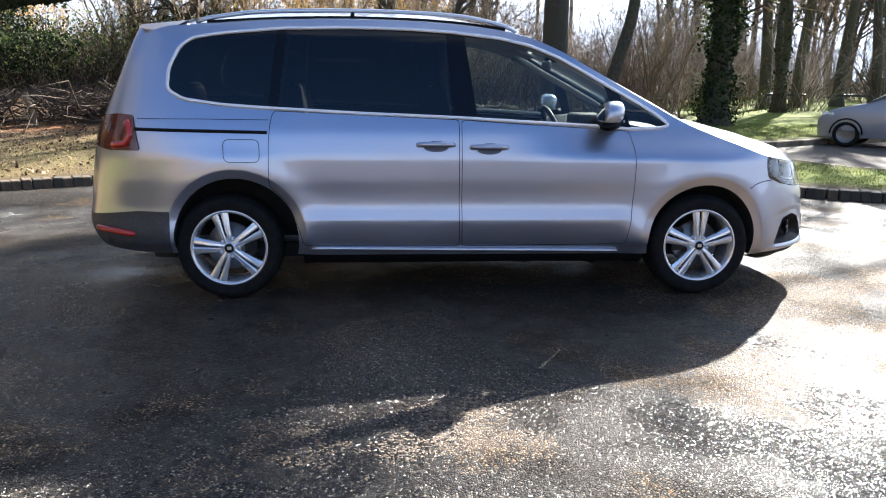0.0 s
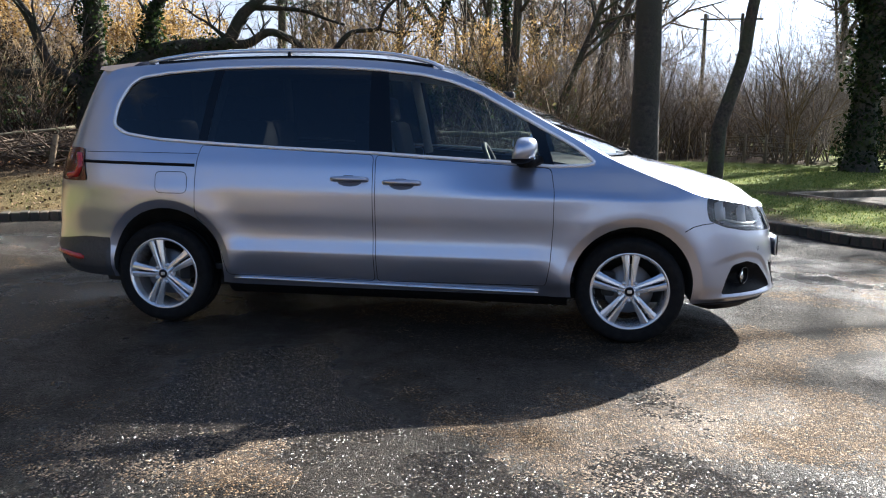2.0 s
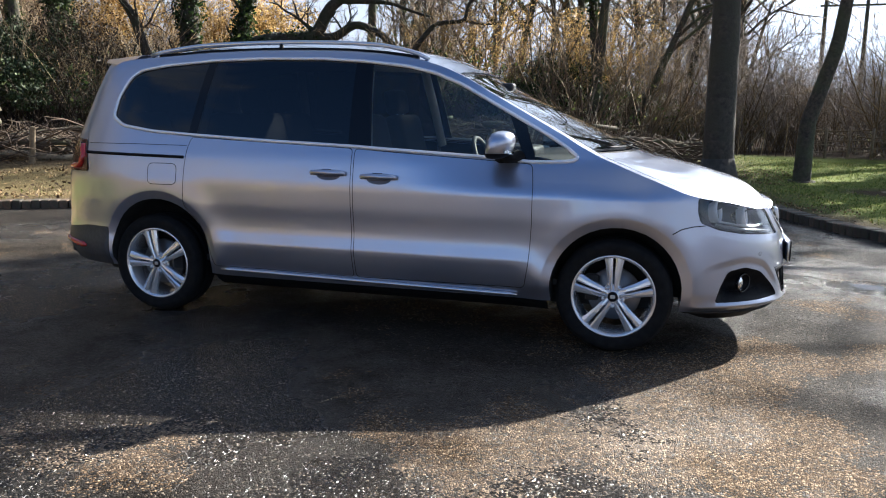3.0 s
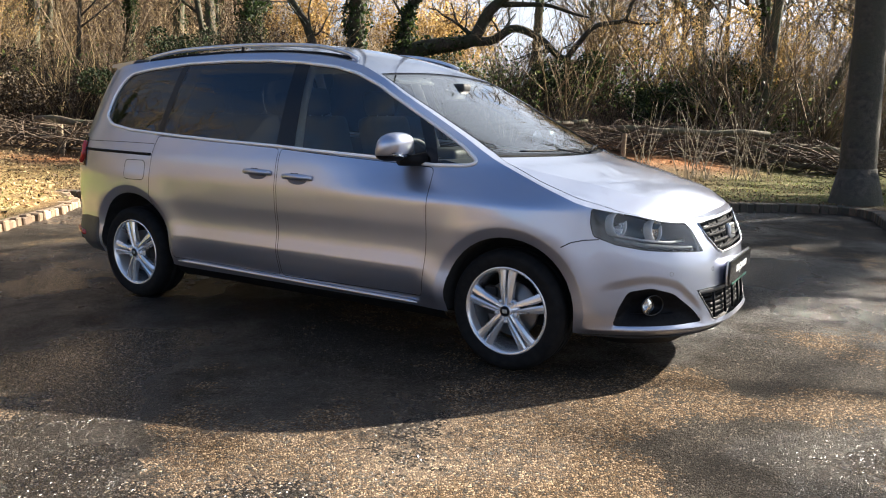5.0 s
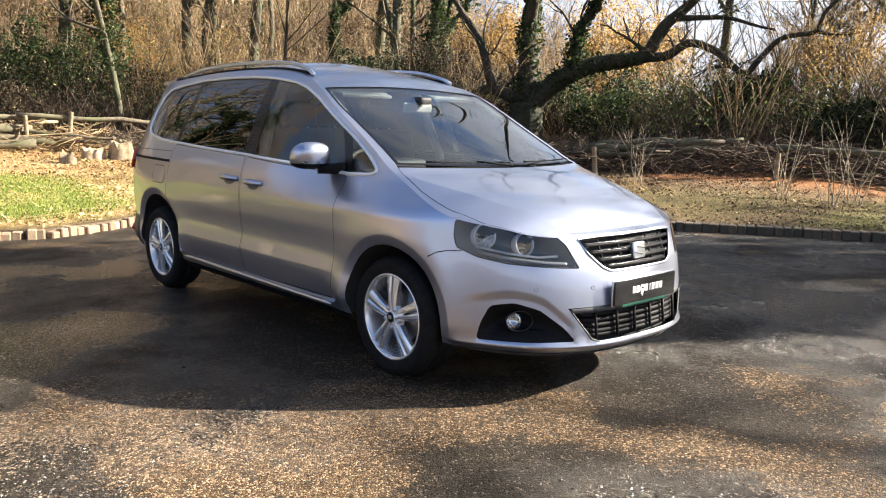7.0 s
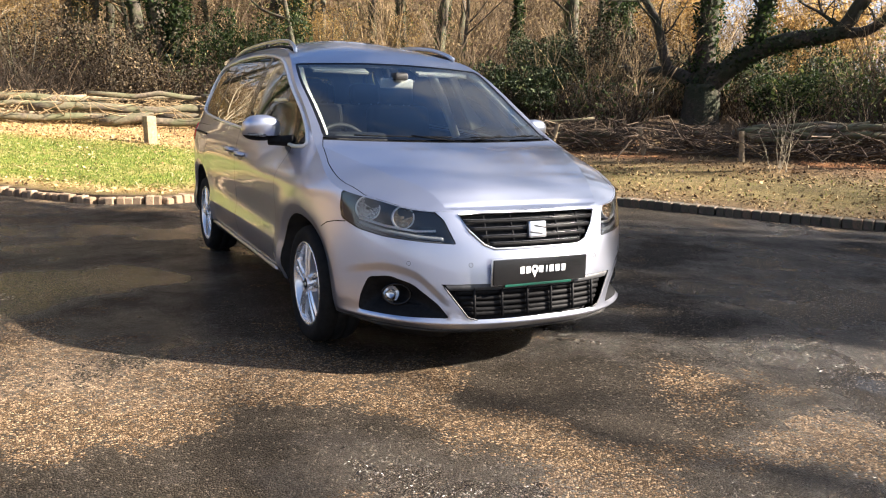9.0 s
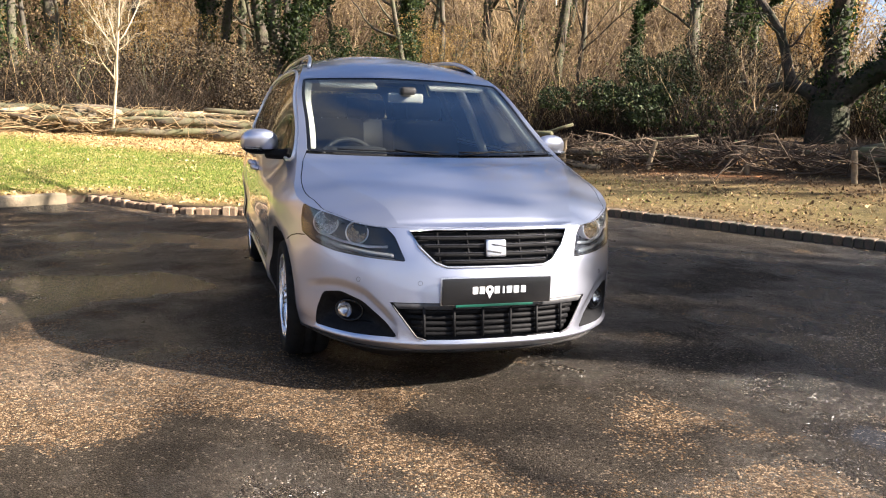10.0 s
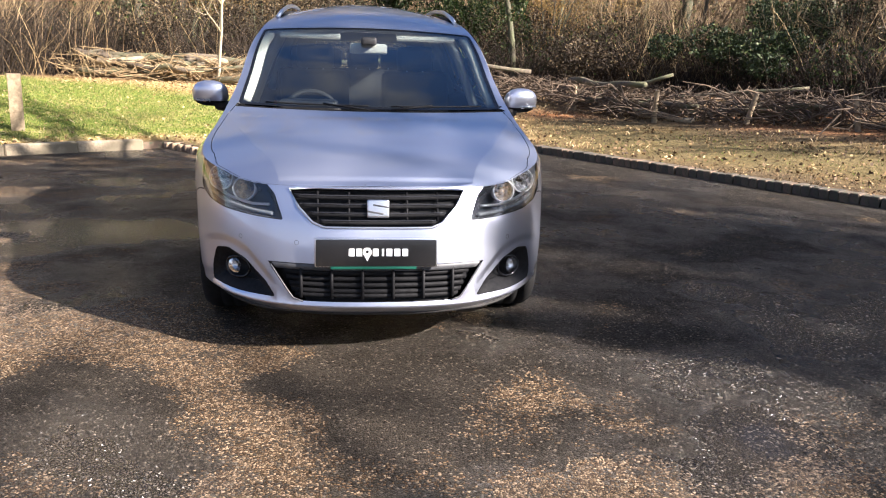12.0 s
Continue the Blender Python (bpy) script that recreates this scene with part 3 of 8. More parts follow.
def rounded(poly, r, n=4):
    """The polygon with its corners rounded by about r."""
    p = [np.asarray(q, float) for q in poly]
    out = []
    for i, b in enumerate(p):
        a, c = p[i - 1], p[(i + 1) % len(p)]
        la, lc = np.linalg.norm(a - b), np.linalg.norm(c - b)
        ra, rc = min(r, la * 0.45), min(r, lc * 0.45)
        s, e = b + (a - b) / la * ra, b + (c - b) / lc * rc
        for k in range(n + 1):
            t = k / n
            out.append(s * (1 - t) ** 2 + 2 * b * t * (1 - t) + e * t * t)
    return np.array(out)


def offset(poly, d):
    """The polygon grown by d (shrunk if negative), by its vertex normals."""
    p = np.asarray(poly, float)
    area = 0.5 * np.sum(p[:, 0] * np.roll(p[:, 1], -1) - np.roll(p[:, 0], -1) * p[:, 1])
    a, c = np.roll(p, 1, 0), np.roll(p, -1, 0)
    t1, t2 = p - a, c - p
    t1 /= np.linalg.norm(t1, axis=1)[:, None] + 1e-9
    t2 /= np.linalg.norm(t2, axis=1)[:, None] + 1e-9
    n = np.stack([t1[:, 1] + t2[:, 1], -t1[:, 0] - t2[:, 0]], 1)
    n /= np.linalg.norm(n, axis=1)[:, None] + 1e-9
    k = 1 / np.clip(np.abs((n * np.stack([t1[:, 1], -t1[:, 0]], 1)).sum(1)), 0.5, 1)
    return p + n * (d * k * (1 if area > 0 else -1))[:, None]


def cut_sheet(outer, loops, step):
    """A triangulated sheet inside outer, with edges along all the loops."""
    from mathutils import geometry
    outer = resample(outer, step)
    pts, edges = [], []
    for loop in [outer, *[resample(q, step) for q in loops]]:
        k = len(pts)
        pts += loop.tolist()
        edges += [(k + i, k + (i + 1) % len(loop)) for i in range(len(loop))]
    lo, hi = outer.min(0), outer.max(0)
    gx, gy = np.meshgrid(np.arange(lo[0], hi[0], step), np.arange(lo[1], hi[1], step))
    gx[1::2] += step / 2
    g = np.stack([gx.ravel(), gy.ravel()], 1)
    keep = inside(outer, g)
    for loop in [outer, *loops]:
        keep[keep] = dist_to(loop, g[keep]) > step * 0.45
    pts += g[keep].tolist()
    v, _, f, *_ = geometry.delaunay_2d_cdt([Vector(p) for p in pts], edges, [], 0, 1e-6)
    v = np.array([tuple(p) for p in v])
    f = np.array([tuple(t) for t in f])
    c = v[f].mean(1)
    f = f[inside(outer, c)]
    # all triangles turn the same way
    a, b, d = v[f[:, 0]], v[f[:, 1]], v[f[:, 2]]
    area = (b[:, 0] - a[:, 0]) * (d[:, 1] - a[:, 1]) - (b[:, 1] - a[:, 1]) * (d[:, 0] - a[:, 0])
    f[area < 0] = f[area < 0][:, ::-1]
    return v, f[np.abs(area) > 1e-9]

# ---- the car's skin: a band round the plan outline (u along it, z up) and a top over it ----
HALF = 0.952
PLAN_F, PLAN_R = (1.2, 1.22, 2.6), (-1.3, 1.13, 3.6)


def _arc(x0, a, n, s):
    th = np.linspace(0, np.pi / 2, 600)
    p = np.stack([x0 + s * a * np.sin(th) ** (2 / n), -HALF * np.cos(th) ** (2 / n)], 1)
    return p, np.r_[0, np.cumsum(np.hypot(*np.diff(p, axis=0).T))]


ARC_F, LEN_F = _arc(*PLAN_F, 1)
ARC_R, LEN_R = _arc(*PLAN_R, -1)
U_FRONT, U_REAR = PLAN_F[0] + LEN_F[-1], PLAN_R[0] - LEN_R[-1]


def plan(u):
    u = np.asarray(u, float)
    f, r = np.clip(u - PLAN_F[0], 0, None), np.clip(PLAN_R[0] - u, 0, None)
    f2, r2 = np.minimum(f, 2 * LEN_F[-1] - f), np.minimum(r, 2 * LEN_R[-1] - r)
    x = np.where(f > 0, np.interp(f2, LEN_F, ARC_F[:, 0]), np.where(r > 0, np.interp(r2, LEN_R, ARC_R[:, 0]), u))
    y = np.where(f > 0, np.interp(f2, LEN_F, ARC_F[:, 1]), np.where(r > 0, np.interp(r2, LEN_R, ARC_R[:, 1]), -HALF))
    y = np.where((f > LEN_F[-1]) | (r > LEN_R[-1]), -y, y)
    return x, y


def plan_normal(u, e=0.03):
    xa, ya = plan(u - e)
    xb, yb = plan(u + e)
    n = np.hypot(xb - xa, yb - ya) + 1e-9
    return (yb - ya) / n, (xa - xb) / n


side_in = smooth_curve([.16, .22, .27, .31, .36, .40, .45, .50, .56, .65, .75, .85, .95, 1.02, 1.08, 1.3, 1.5, 1.6, 1.68, 1.75],
                       [.10, .075, .06, .045, .018, .014, .019, .029, .031, .024, .015, .014, .028, .043, .065, .155, .25, .31, .385, .47])
# the doors carry a light facet above a crease
door_in = smooth_curve([.16, .22, .27, .31, .36, .42, .46, .484, .490, .496, .52, .58, .605, .65, .75, .85, .95, 1.02, 1.08, 1.3, 1.5, 1.6, 1.68, 1.75],
                       [.12, .095, .076, .058, .040, .0235, .0150, .0108, .010, .0108, .0160, .0275, .0290, .0262, .016, .014, .028, .043, .065, .155, .25, .31, .385, .47])
# the bumper's corner is plainly rounded
nose_in = smooth_curve([.16, .22, .27, .31, .36, .42, .5, .58, .66, .75, .85, .95, 1.02, 1.08, 1.3, 1.75], [.10, .07, .045, .030, .020, .015, .012, .0115, .012, .0135, .016, .028, .043, .065, .155, .47])
front_in = smooth_curve([.16, .20, .25, .32, .4, .5, .6, .65, .7, .75, .8, .85, .9, 1.1],
                        [.08, .03, .0, -.01, .0, .01, .024, .036, .056, .078, .102, .14, .18, .4])
rear_in = smooth_curve([.16, .25, .35, .45, .6, .8, 1.0, 1.1, 1.3, 1.5, 1.62, 1.75],
                       [.2, .12, .03, .0, .02, .05, .10, .14, .23, .32, .38, .46])
ARCH_R, ARCH_F = (-1.41, 0.375, 0.372), (1.475, 0.345, 0.362)
LIP = 0.052


fog_brow = smooth_curve([1.0, 1.86, 2.05, 2.20, 2.345, 2.44, 2.52, 2.6, 3.2], [.47, .49, .530, .552, .528, .462, .395, .36, .34])


def ease(t):
    t = np.clip(t, 0, 1)
    return t * t * (3 - 2 * t)


def skin(u, z):
    u, z = np.broadcast_arrays(np.asarray(u, float), np.asarray(z, float))
    x, y = plan(u)
    nx, ny = plan_normal(u)
    wf, wr = np.clip(nx, 0, 1) ** 2, np.clip(-nx, 0, 1) ** 2
    doors = 1 - ease((np.abs(u) - 0.88) / 0.25)
    nose = ease((u - 1.62) / 0.28)
    ins = (1 - wf - wr) * (side_in(z) + doors * (door_in(z) - side_in(z)) + nose * (nose_in(z) - side_in(z))) + wf * front_in(z) + wr * rear_in(z)
    # the waist draws in towards the windscreen's foot
    ins = ins + 0.088 * ease((u - 0.15) / 0.85) * ease((z - 0.84) / 0.22) * (1 - ease((z - 1.10) / 0.50)) * (1 - ease((u - 1.55) / 0.5))
    # the flanks swell towards the wheel arches and fold back in along their lips
    for ax, az, ar in (ARCH_R, ARCH_F):
        d = np.hypot(u - ax, z - az) - ar
        low = np.clip((z - 0.2) / 0.15, 0, 1) * (d > -0.2)
        ins = ins - 0.013 * np.exp(-(np.clip(d - LIP, 0, None) / 0.10) ** 2) * low + 0.017 * np.clip((LIP - d) / LIP, 0, 1.2) * low
    # a crisp shoulder arches over each fog lamp, the bumper drawn in below it, and a ledge runs along its foot
    zr = fog_brow(u)
    arch = ease((u - 1.92) / 0.20) * ease((2.56 - u) / 0.10)
    ins = ins + arch * 0.011 * ease((zr - z) / 0.042) * ease((z - 0.285) / 0.03)
    foot = ease((u - 1.84) / 0.10)
    ins = ins - foot * (0.013 * np.clip((0.300 - z) / 0.014, 0, 1) - 0.045 * np.clip((0.276 - z) / 0.04, 0, 2))
    return np.stack([x - nx * ins, y - ny * ins, z], -1)


def skin_normal(u, z, e=0.004):
    n = np.cross(skin(u + e, z) - skin(u - e, z), skin(u, z + e) - skin(u, z - e))
    return n / (np.linalg.norm(n, axis=-1)[..., None] + 1e-12)


def u_at(y, z, lo=1.2):
    """The place along the front's outline whose half-width is |y| at height z."""
    us = np.linspace(lo, U_FRONT, 700)
    ys = skin(us, np.full_like(us, z))[:, 1]
    return float(np.interp(-abs(y), ys, us))


# upper edge of the band: roof gutter, windscreen pillar, bonnet edge
edge_z = smooth_curve([U_REAR, -2.2, -1.9, -1.7, -1.48, -1.12, -.73, -.36, -.1, .19, .37, .545, .72, .89, 1.06, 1.16, 1.25, 1.36, 1.5, 1.7, 1.88, 2.14, 2.32, 2.46, U_FRONT],
                      [1.625, 1.625, 1.63, 1.638, 1.652, 1.675, 1.683, 1.677, 1.662, 1.628, 1.585, 1.515, 1.42, 1.328, 1.235, 1.18, 1.128, 1.075, 1.02, .945, .882, .84, .808, .800, .806])
top_bow = smooth_curve([-1.9, .4, .59, .9, 1.24, 1.4, 1.6, 1.88, 2.14, 2.32, 2.46, U_FRONT], [0, 0, 0, .10, .215, .22, .20, .17, .10, .06, .03, 0])
top_crown = smooth_curve([U_REAR, -1.9, -1.4, -.4, .27, .59, .9, 1.24, 1.4, 1.6, 1.88, 2.14, 2.46, U_FRONT], [.0, .05, .085, .085, .05, .032, .015, -.015, .0, .015, .03, .02, .006, 0])


# where the crease on each side of the bonnet runs: across the top, by place along its edge
crease_v = smooth_curve([-3.2, 1.30, 1.36, 1.40, 1.6, 1.8, 2.0, 2.2, 2.35, 2.46, 3.0], [1, 1, .99, .965, .83, .71, .665, .70, .79, .90, 1])


def top(u, v):
    """The top of the car: u along the band's upper edge, v from -1 (right) to 1 (left)."""
    u, v = np.broadcast_arrays(np.asarray(u, float), np.asarray(v, float))
    e = skin(u, edge_z(u))
    k = 1 - v * v
    crease = 0.13 * (1 - np.maximum(np.abs(v), crease_v(u))) * np.clip((u - 1.34) / 0.1, 0, 1)
    return np.stack([e[..., 0] + top_bow(u) * k, -e[..., 1] * v, e[..., 2] + top_crown(u) * k + crease], -1)


def top_normal(u, v, e=0.006):
    n = np.cross(top(u + e, v) - top(u - e, v), top(u, np.clip(v + e, -1, 1)) - top(u, np.clip(v - e, -1, 1)))
    return n / (np.linalg.norm(n, axis=-1)[..., None] + 1e-12)

# ---- the silver people carrier ----
car = thing("people_carrier", "silver-lilac metallic people carrier parked on damp tarmac", "car")
FLIP = np.array([1.0, -1.0, 1.0])


def band_part(name, v, f, material, parent, label="", sides=(1,), depth=0.0, bowl=None, flip=False):
    """A piece of the band as a mesh; sides 1 is the right flank, -1 the left. depth sinks it below the skin;
    bowl=(loop, steepness, depth) sinks it from its rim."""
    ids = np.unique(f)
    remap = np.full(len(v), -1)
    remap[ids] = np.arange(len(ids))
    uv = v[ids]
    p, n = skin(uv[:, 0], uv[:, 1]), skin_normal(uv[:, 0], uv[:, 1])
    sunk = np.full(len(ids), float(depth))
    if bowl:
        sunk = sunk + np.minimum(dist_to(bowl[0], uv) * bowl[1], bowl[2])
    p = p - n * sunk[:, None]
    tri = remap[f]
    V, F, N = [], [], []
    for s in sides:
        k = sum(map(len, V))
        V.append(p if s == 1 else p * FLIP)
        N.append(n if s == 1 else n * FLIP)
        F += ((tri if s == 1 else tri[:, ::-1]) + k).tolist()
    if flip:
        F = [q[::-1] for q in F]
    norms = None if bowl or flip else np.concatenate(N)
    return mesh_part(name, np.concatenate(V), F, material, parent, label, norms)


def top_part(name, v, f, material, parent, label="", drop=0.0, inner=False):
    ids = np.unique(f)
    remap = np.full(len(v), -1)
    remap[ids] = np.arange(len(ids))
    u, w = v[ids, 0], np.clip(v[ids, 1] / 0.75, -1, 1)
    p, n = top(u, w), top_normal(u, w)
    return mesh_part(name, p - n * drop, remap[f].tolist(), material, parent, label, -n if inner else n)


def along(points, step=0.02, sink=0.0, closed=False, s=1):
    """Points of the skin along a line of (u, z)."""
    q = resample(points, step, closed)
    p = skin(q[:, 0], q[:, 1]) - skin_normal(q[:, 0], q[:, 1]) * sink
    if closed:
        p = np.concatenate([p, p[:1]])
    return p if s == 1 else p * FLIP


def strip(name, points, width, height, material, parent, label="", closed=False, s=1, sink=0.0, sides=6):
    p = along(points, 0.02, sink, closed, s)
    v, f = tube(p, width / 2, sides, not closed)
    # squeeze towards the skin's own direction: tubes stay round where thin
    return mesh_part(name, v, f, material, parent, label)


# outlines on the flank, in (u, z)
def arch_line(a, z0, n=22):
    cx, cz, r = a
    th0 = math.asin((z0 - cz) / r)
    return [(cx + r * math.cos(t), cz + r * math.sin(t)) for t in np.linspace(math.pi - th0, th0, n)]


SILL = 0.27
_low = [(U_REAR, 0.31), (-2.35, 0.305), (-1.98, 0.29), *arch_line(ARCH_R, 0.29)[0:1], *arch_line(ARCH_R, SILL + 0.01)[1:], (-0.9, SILL), (1.0, SILL), *arch_line(ARCH_F, SILL)[0:-1],
        (ARCH_F[0] + 0.36, 0.25), (1.95, 0.245), (2.25, 0.245), (2.6, 0.237), (U_FRONT, 0.235)]
_us = np.linspace(U_FRONT, U_REAR, 170)
BAND = np.array([*_low, *[(float(a), float(edge_z(a))) for a in _us]])
DLO = rounded([(-1.815, 1.255), (-1.815, 1.385), (-1.76, 1.505), (-1.68, 1.56), (-1.48, 1.592), (-1.12, 1.624), (-.73, 1.634), (-.36, 1.628), (-.10, 1.612), (.19, 1.579), (.37, 1.538),
               (.545, 1.470), (.72, 1.376), (.89, 1.284), (1.06, 1.192), (1.16, 1.132), (1.245, 1.068), (1.20, 1.045), (.985, 1.036), (.74, 1.056), (.40, 1.076), (-.07, 1.102), (-.65, 1.123), (-1.18, 1.149), (-1.47, 1.167), (-1.71, 1.20)], 0.035)
GLASS = offset(DLO, -0.014)


def pane(x_lo0, x_lo1, x_hi0, x_hi1):
    """The part of the window band between two slanting lines."""
    q = resample(GLASS, 0.015)
    lo, hi = 1.05, 1.62
    def clip(poly, xb, xt, sign):
        out = []
        for a, b in zip(poly, np.roll(poly, -1, 0)):
            da, db = (sign * (p[0] - (xb + (xt - xb) * (p[1] - lo) / (hi - lo))) for p in (a, b))
            if da >= 0:
                out.append(a)
            if da * db < 0:
                out.append(a + (b - a) * da / (da - db))
        return np.array(out)
    q = clip(q, x_lo0, x_hi0, 1)
    return clip(q, x_lo1, x_hi1, -1)


PANES = {"quarter_window": pane(-3, -1.215, -3, -1.165), "sliding_door_window": pane(-1.155, -.105, -1.105, -.145),
         "front_door_window": pane(.045, .935, -.035, .70), "corner_window": pane(1.0, 2, .80, 2)}
PANES["front_door_window"] = np.array([p for p in PANES["front_door_window"]])
PANES = {k: rounded(resample(q, 0.05), 0.02, 2) for k, q in PANES.items()}
FDOOR = rounded([(-.062, 1.095), (.985, 1.030), (1.008, .90), (1.008, .70), (.996, .48), (.972, .335), (-.052, .325), (-.058, .6)], 0.03)
SDOOR = rounded([(-1.176, 1.140), (-.074, 1.096), (-.070, .6), (-.064, .325), (-1.01, .335), (-1.055, .50), (-1.12, .62), (-1.205, .70), (-1.203, .95), (-1.195, 1.06)], 0.03)
FUEL = rounded([(-1.468, .975), (-1.255, .975), (-1.25, .84), (-1.46, .84)], 0.04)
HEADLAMP = rounded([(1.90, .874), (2.03, .878), (2.18, .857), (2.32, .833), (2.43, .808), (2.49, .765), (2.556, .654), (2.40, .661), (2.18, .676), (2.03, .701), (1.955, .727), (1.916, .742), (1.898, .80)], 0.016)
FOG = rounded([(2.10, .474), (2.22, .492), (2.345, .460), (2.47, .372), (2.53, .305), (2.30, .300), (2.03, .300), (2.055, .39)], 0.025)
GRILLE = np.array([(2.565, .788), *[(a, .796) for a in np.linspace(2.7, U_FRONT, 6)], *[(a, .632) for a in np.linspace(U_FRONT, 2.75, 5)], (2.695, .652), (2.62, .715)])
LOWER = np.array([(2.485, .468), *[(a, .470) for a in np.linspace(2.65, U_FRONT, 6)], *[(a, .300) for a in np.linspace(U_FRONT, 2.66, 6)], (2.61, .315)])
REARWIN = np.array([(U_REAR, 1.165), (U_REAR + .60, 1.165), (U_REAR + .64, 1.20), (U_REAR + .56, 1.50), (U_REAR + .50, 1.53), (U_REAR, 1.545)])
TAIL = rounded([(-2.135, 1.112), (-2.02, 1.106), (-1.955, .905), (-2.17, .900), (-2.50, .93), (-2.48, 1.09)], 0.02)
BUMPER = np.array([(1.762, .682), (1.81, .708), (1.87, .722), (1.952, .726), (2.03, .700), (2.18, .676), (2.40, .661), (2.556, .654), (2.62, .715), (2.565, .788), *[(a, .83) for a in (2.7, U_FRONT + .01)],
                   (U_FRONT + .01, .20), (1.80, .20), (1.835, .35), (1.82, .50), (1.80, .60)])
RBUMPER = np.array([(-1.80, .44), (-1.80, .20), (U_REAR - .01, .20), (U_REAR - .01, .50), (-2.4, .50), (-2.0, .545), (-1.80, .545)])
gap = 0.004
LOOPS = [DLO, GLASS, *PANES.values(), FDOOR, offset(FDOOR, -gap), SDOOR, offset(SDOOR, -gap), FUEL, offset(FUEL, -0.004), HEADLAMP, offset(HEADLAMP, -0.004), FOG, GRILLE[(GRILLE[:, 0] <= U_FRONT)], LOWER, TAIL, REARWIN]
_cutlines = [BUMPER, RBUMPER, np.array([(-1.0, .489), (1.0, .489), (1.0, .502), (-1.0, .502)]), np.array([(-1.0, .583), (1.0, .583), (1.0, .606), (-1.0, .606)])]
for ax, az, ar in (ARCH_R, ARCH_F):
    for dr in (LIP - 0.006, LIP + 0.006):
        th = np.linspace(radians(-4), radians(184), 40)
        _cutlines.append(np.array([*[(ax + (ar + dr) * math.cos(t), az + (ar + dr) * math.sin(t)) for t in th], (ax, az)]))
_cutlines += [np.array([(1.84, a), (U_FRONT - .001, a), (U_FRONT - .001, b), (1.84, b)]) for a, b in ((.278, .2855), (.2705, .262))]
_bu = np.linspace(1.90, 2.535, 26)
_cutlines += [np.array([*[(a, float(fog_brow(a)) - hi) for a in _bu], *[(a, float(fog_brow(a)) - lo) for a in _bu[::-1]]]) for hi, lo in ((-.006, .012), (.028, .046))]
BV, BF = cut_sheet(BAND, LOOPS + _cutlines, 0.032)
_c = BV[BF].mean(1)
_left = np.ones(len(BF), bool)


def take(poly, hole=None):
    """The still unused triangles inside poly."""
    k = _left & inside(poly, _c)
    if hole is not None:
        k &= ~inside(hole, _c)
    _left[k] = False
    return BF[k]


REG = {}
for nm, q in PANES.items():
    REG[nm] = take(q)
REG["pillar"] = take(GLASS)
REG["dlo_rim"] = take(DLO)
REG["front_door"] = take(offset(FDOOR, -gap))
REG["sliding_door"] = take(offset(SDOOR, -gap))
REG["gap_front_door"], REG["gap_sliding_door"] = take(FDOOR), take(SDOOR)
REG["fuel"] = take(offset(FUEL, -0.004))
REG["gap_fuel"] = take(FUEL)
REG["headlamp"] = take(offset(HEADLAMP, -0.004))
REG["gap_lamp"] = take(HEADLAMP)
REG["fog"] = take(FOG)
REG["grille"] = take(GRILLE)
REG["lower"] = take(LOWER)
REG["tail"] = take(TAIL)
REG["rear_window"] = take(REARWIN)
REG["bumper"] = take(BUMPER)
REG["rbumper"] = take(RBUMPER)
_cu = _c[:, 0]
for nm, lo, hi in (("wing", 0.6, 9), ("quarter", -2.05, 0.6), ("tailgate", -9, -2.05)):
    k = _left & (_cu >= lo) & (_cu < hi)
    _left[k] = False
    REG[nm] = BF[k]

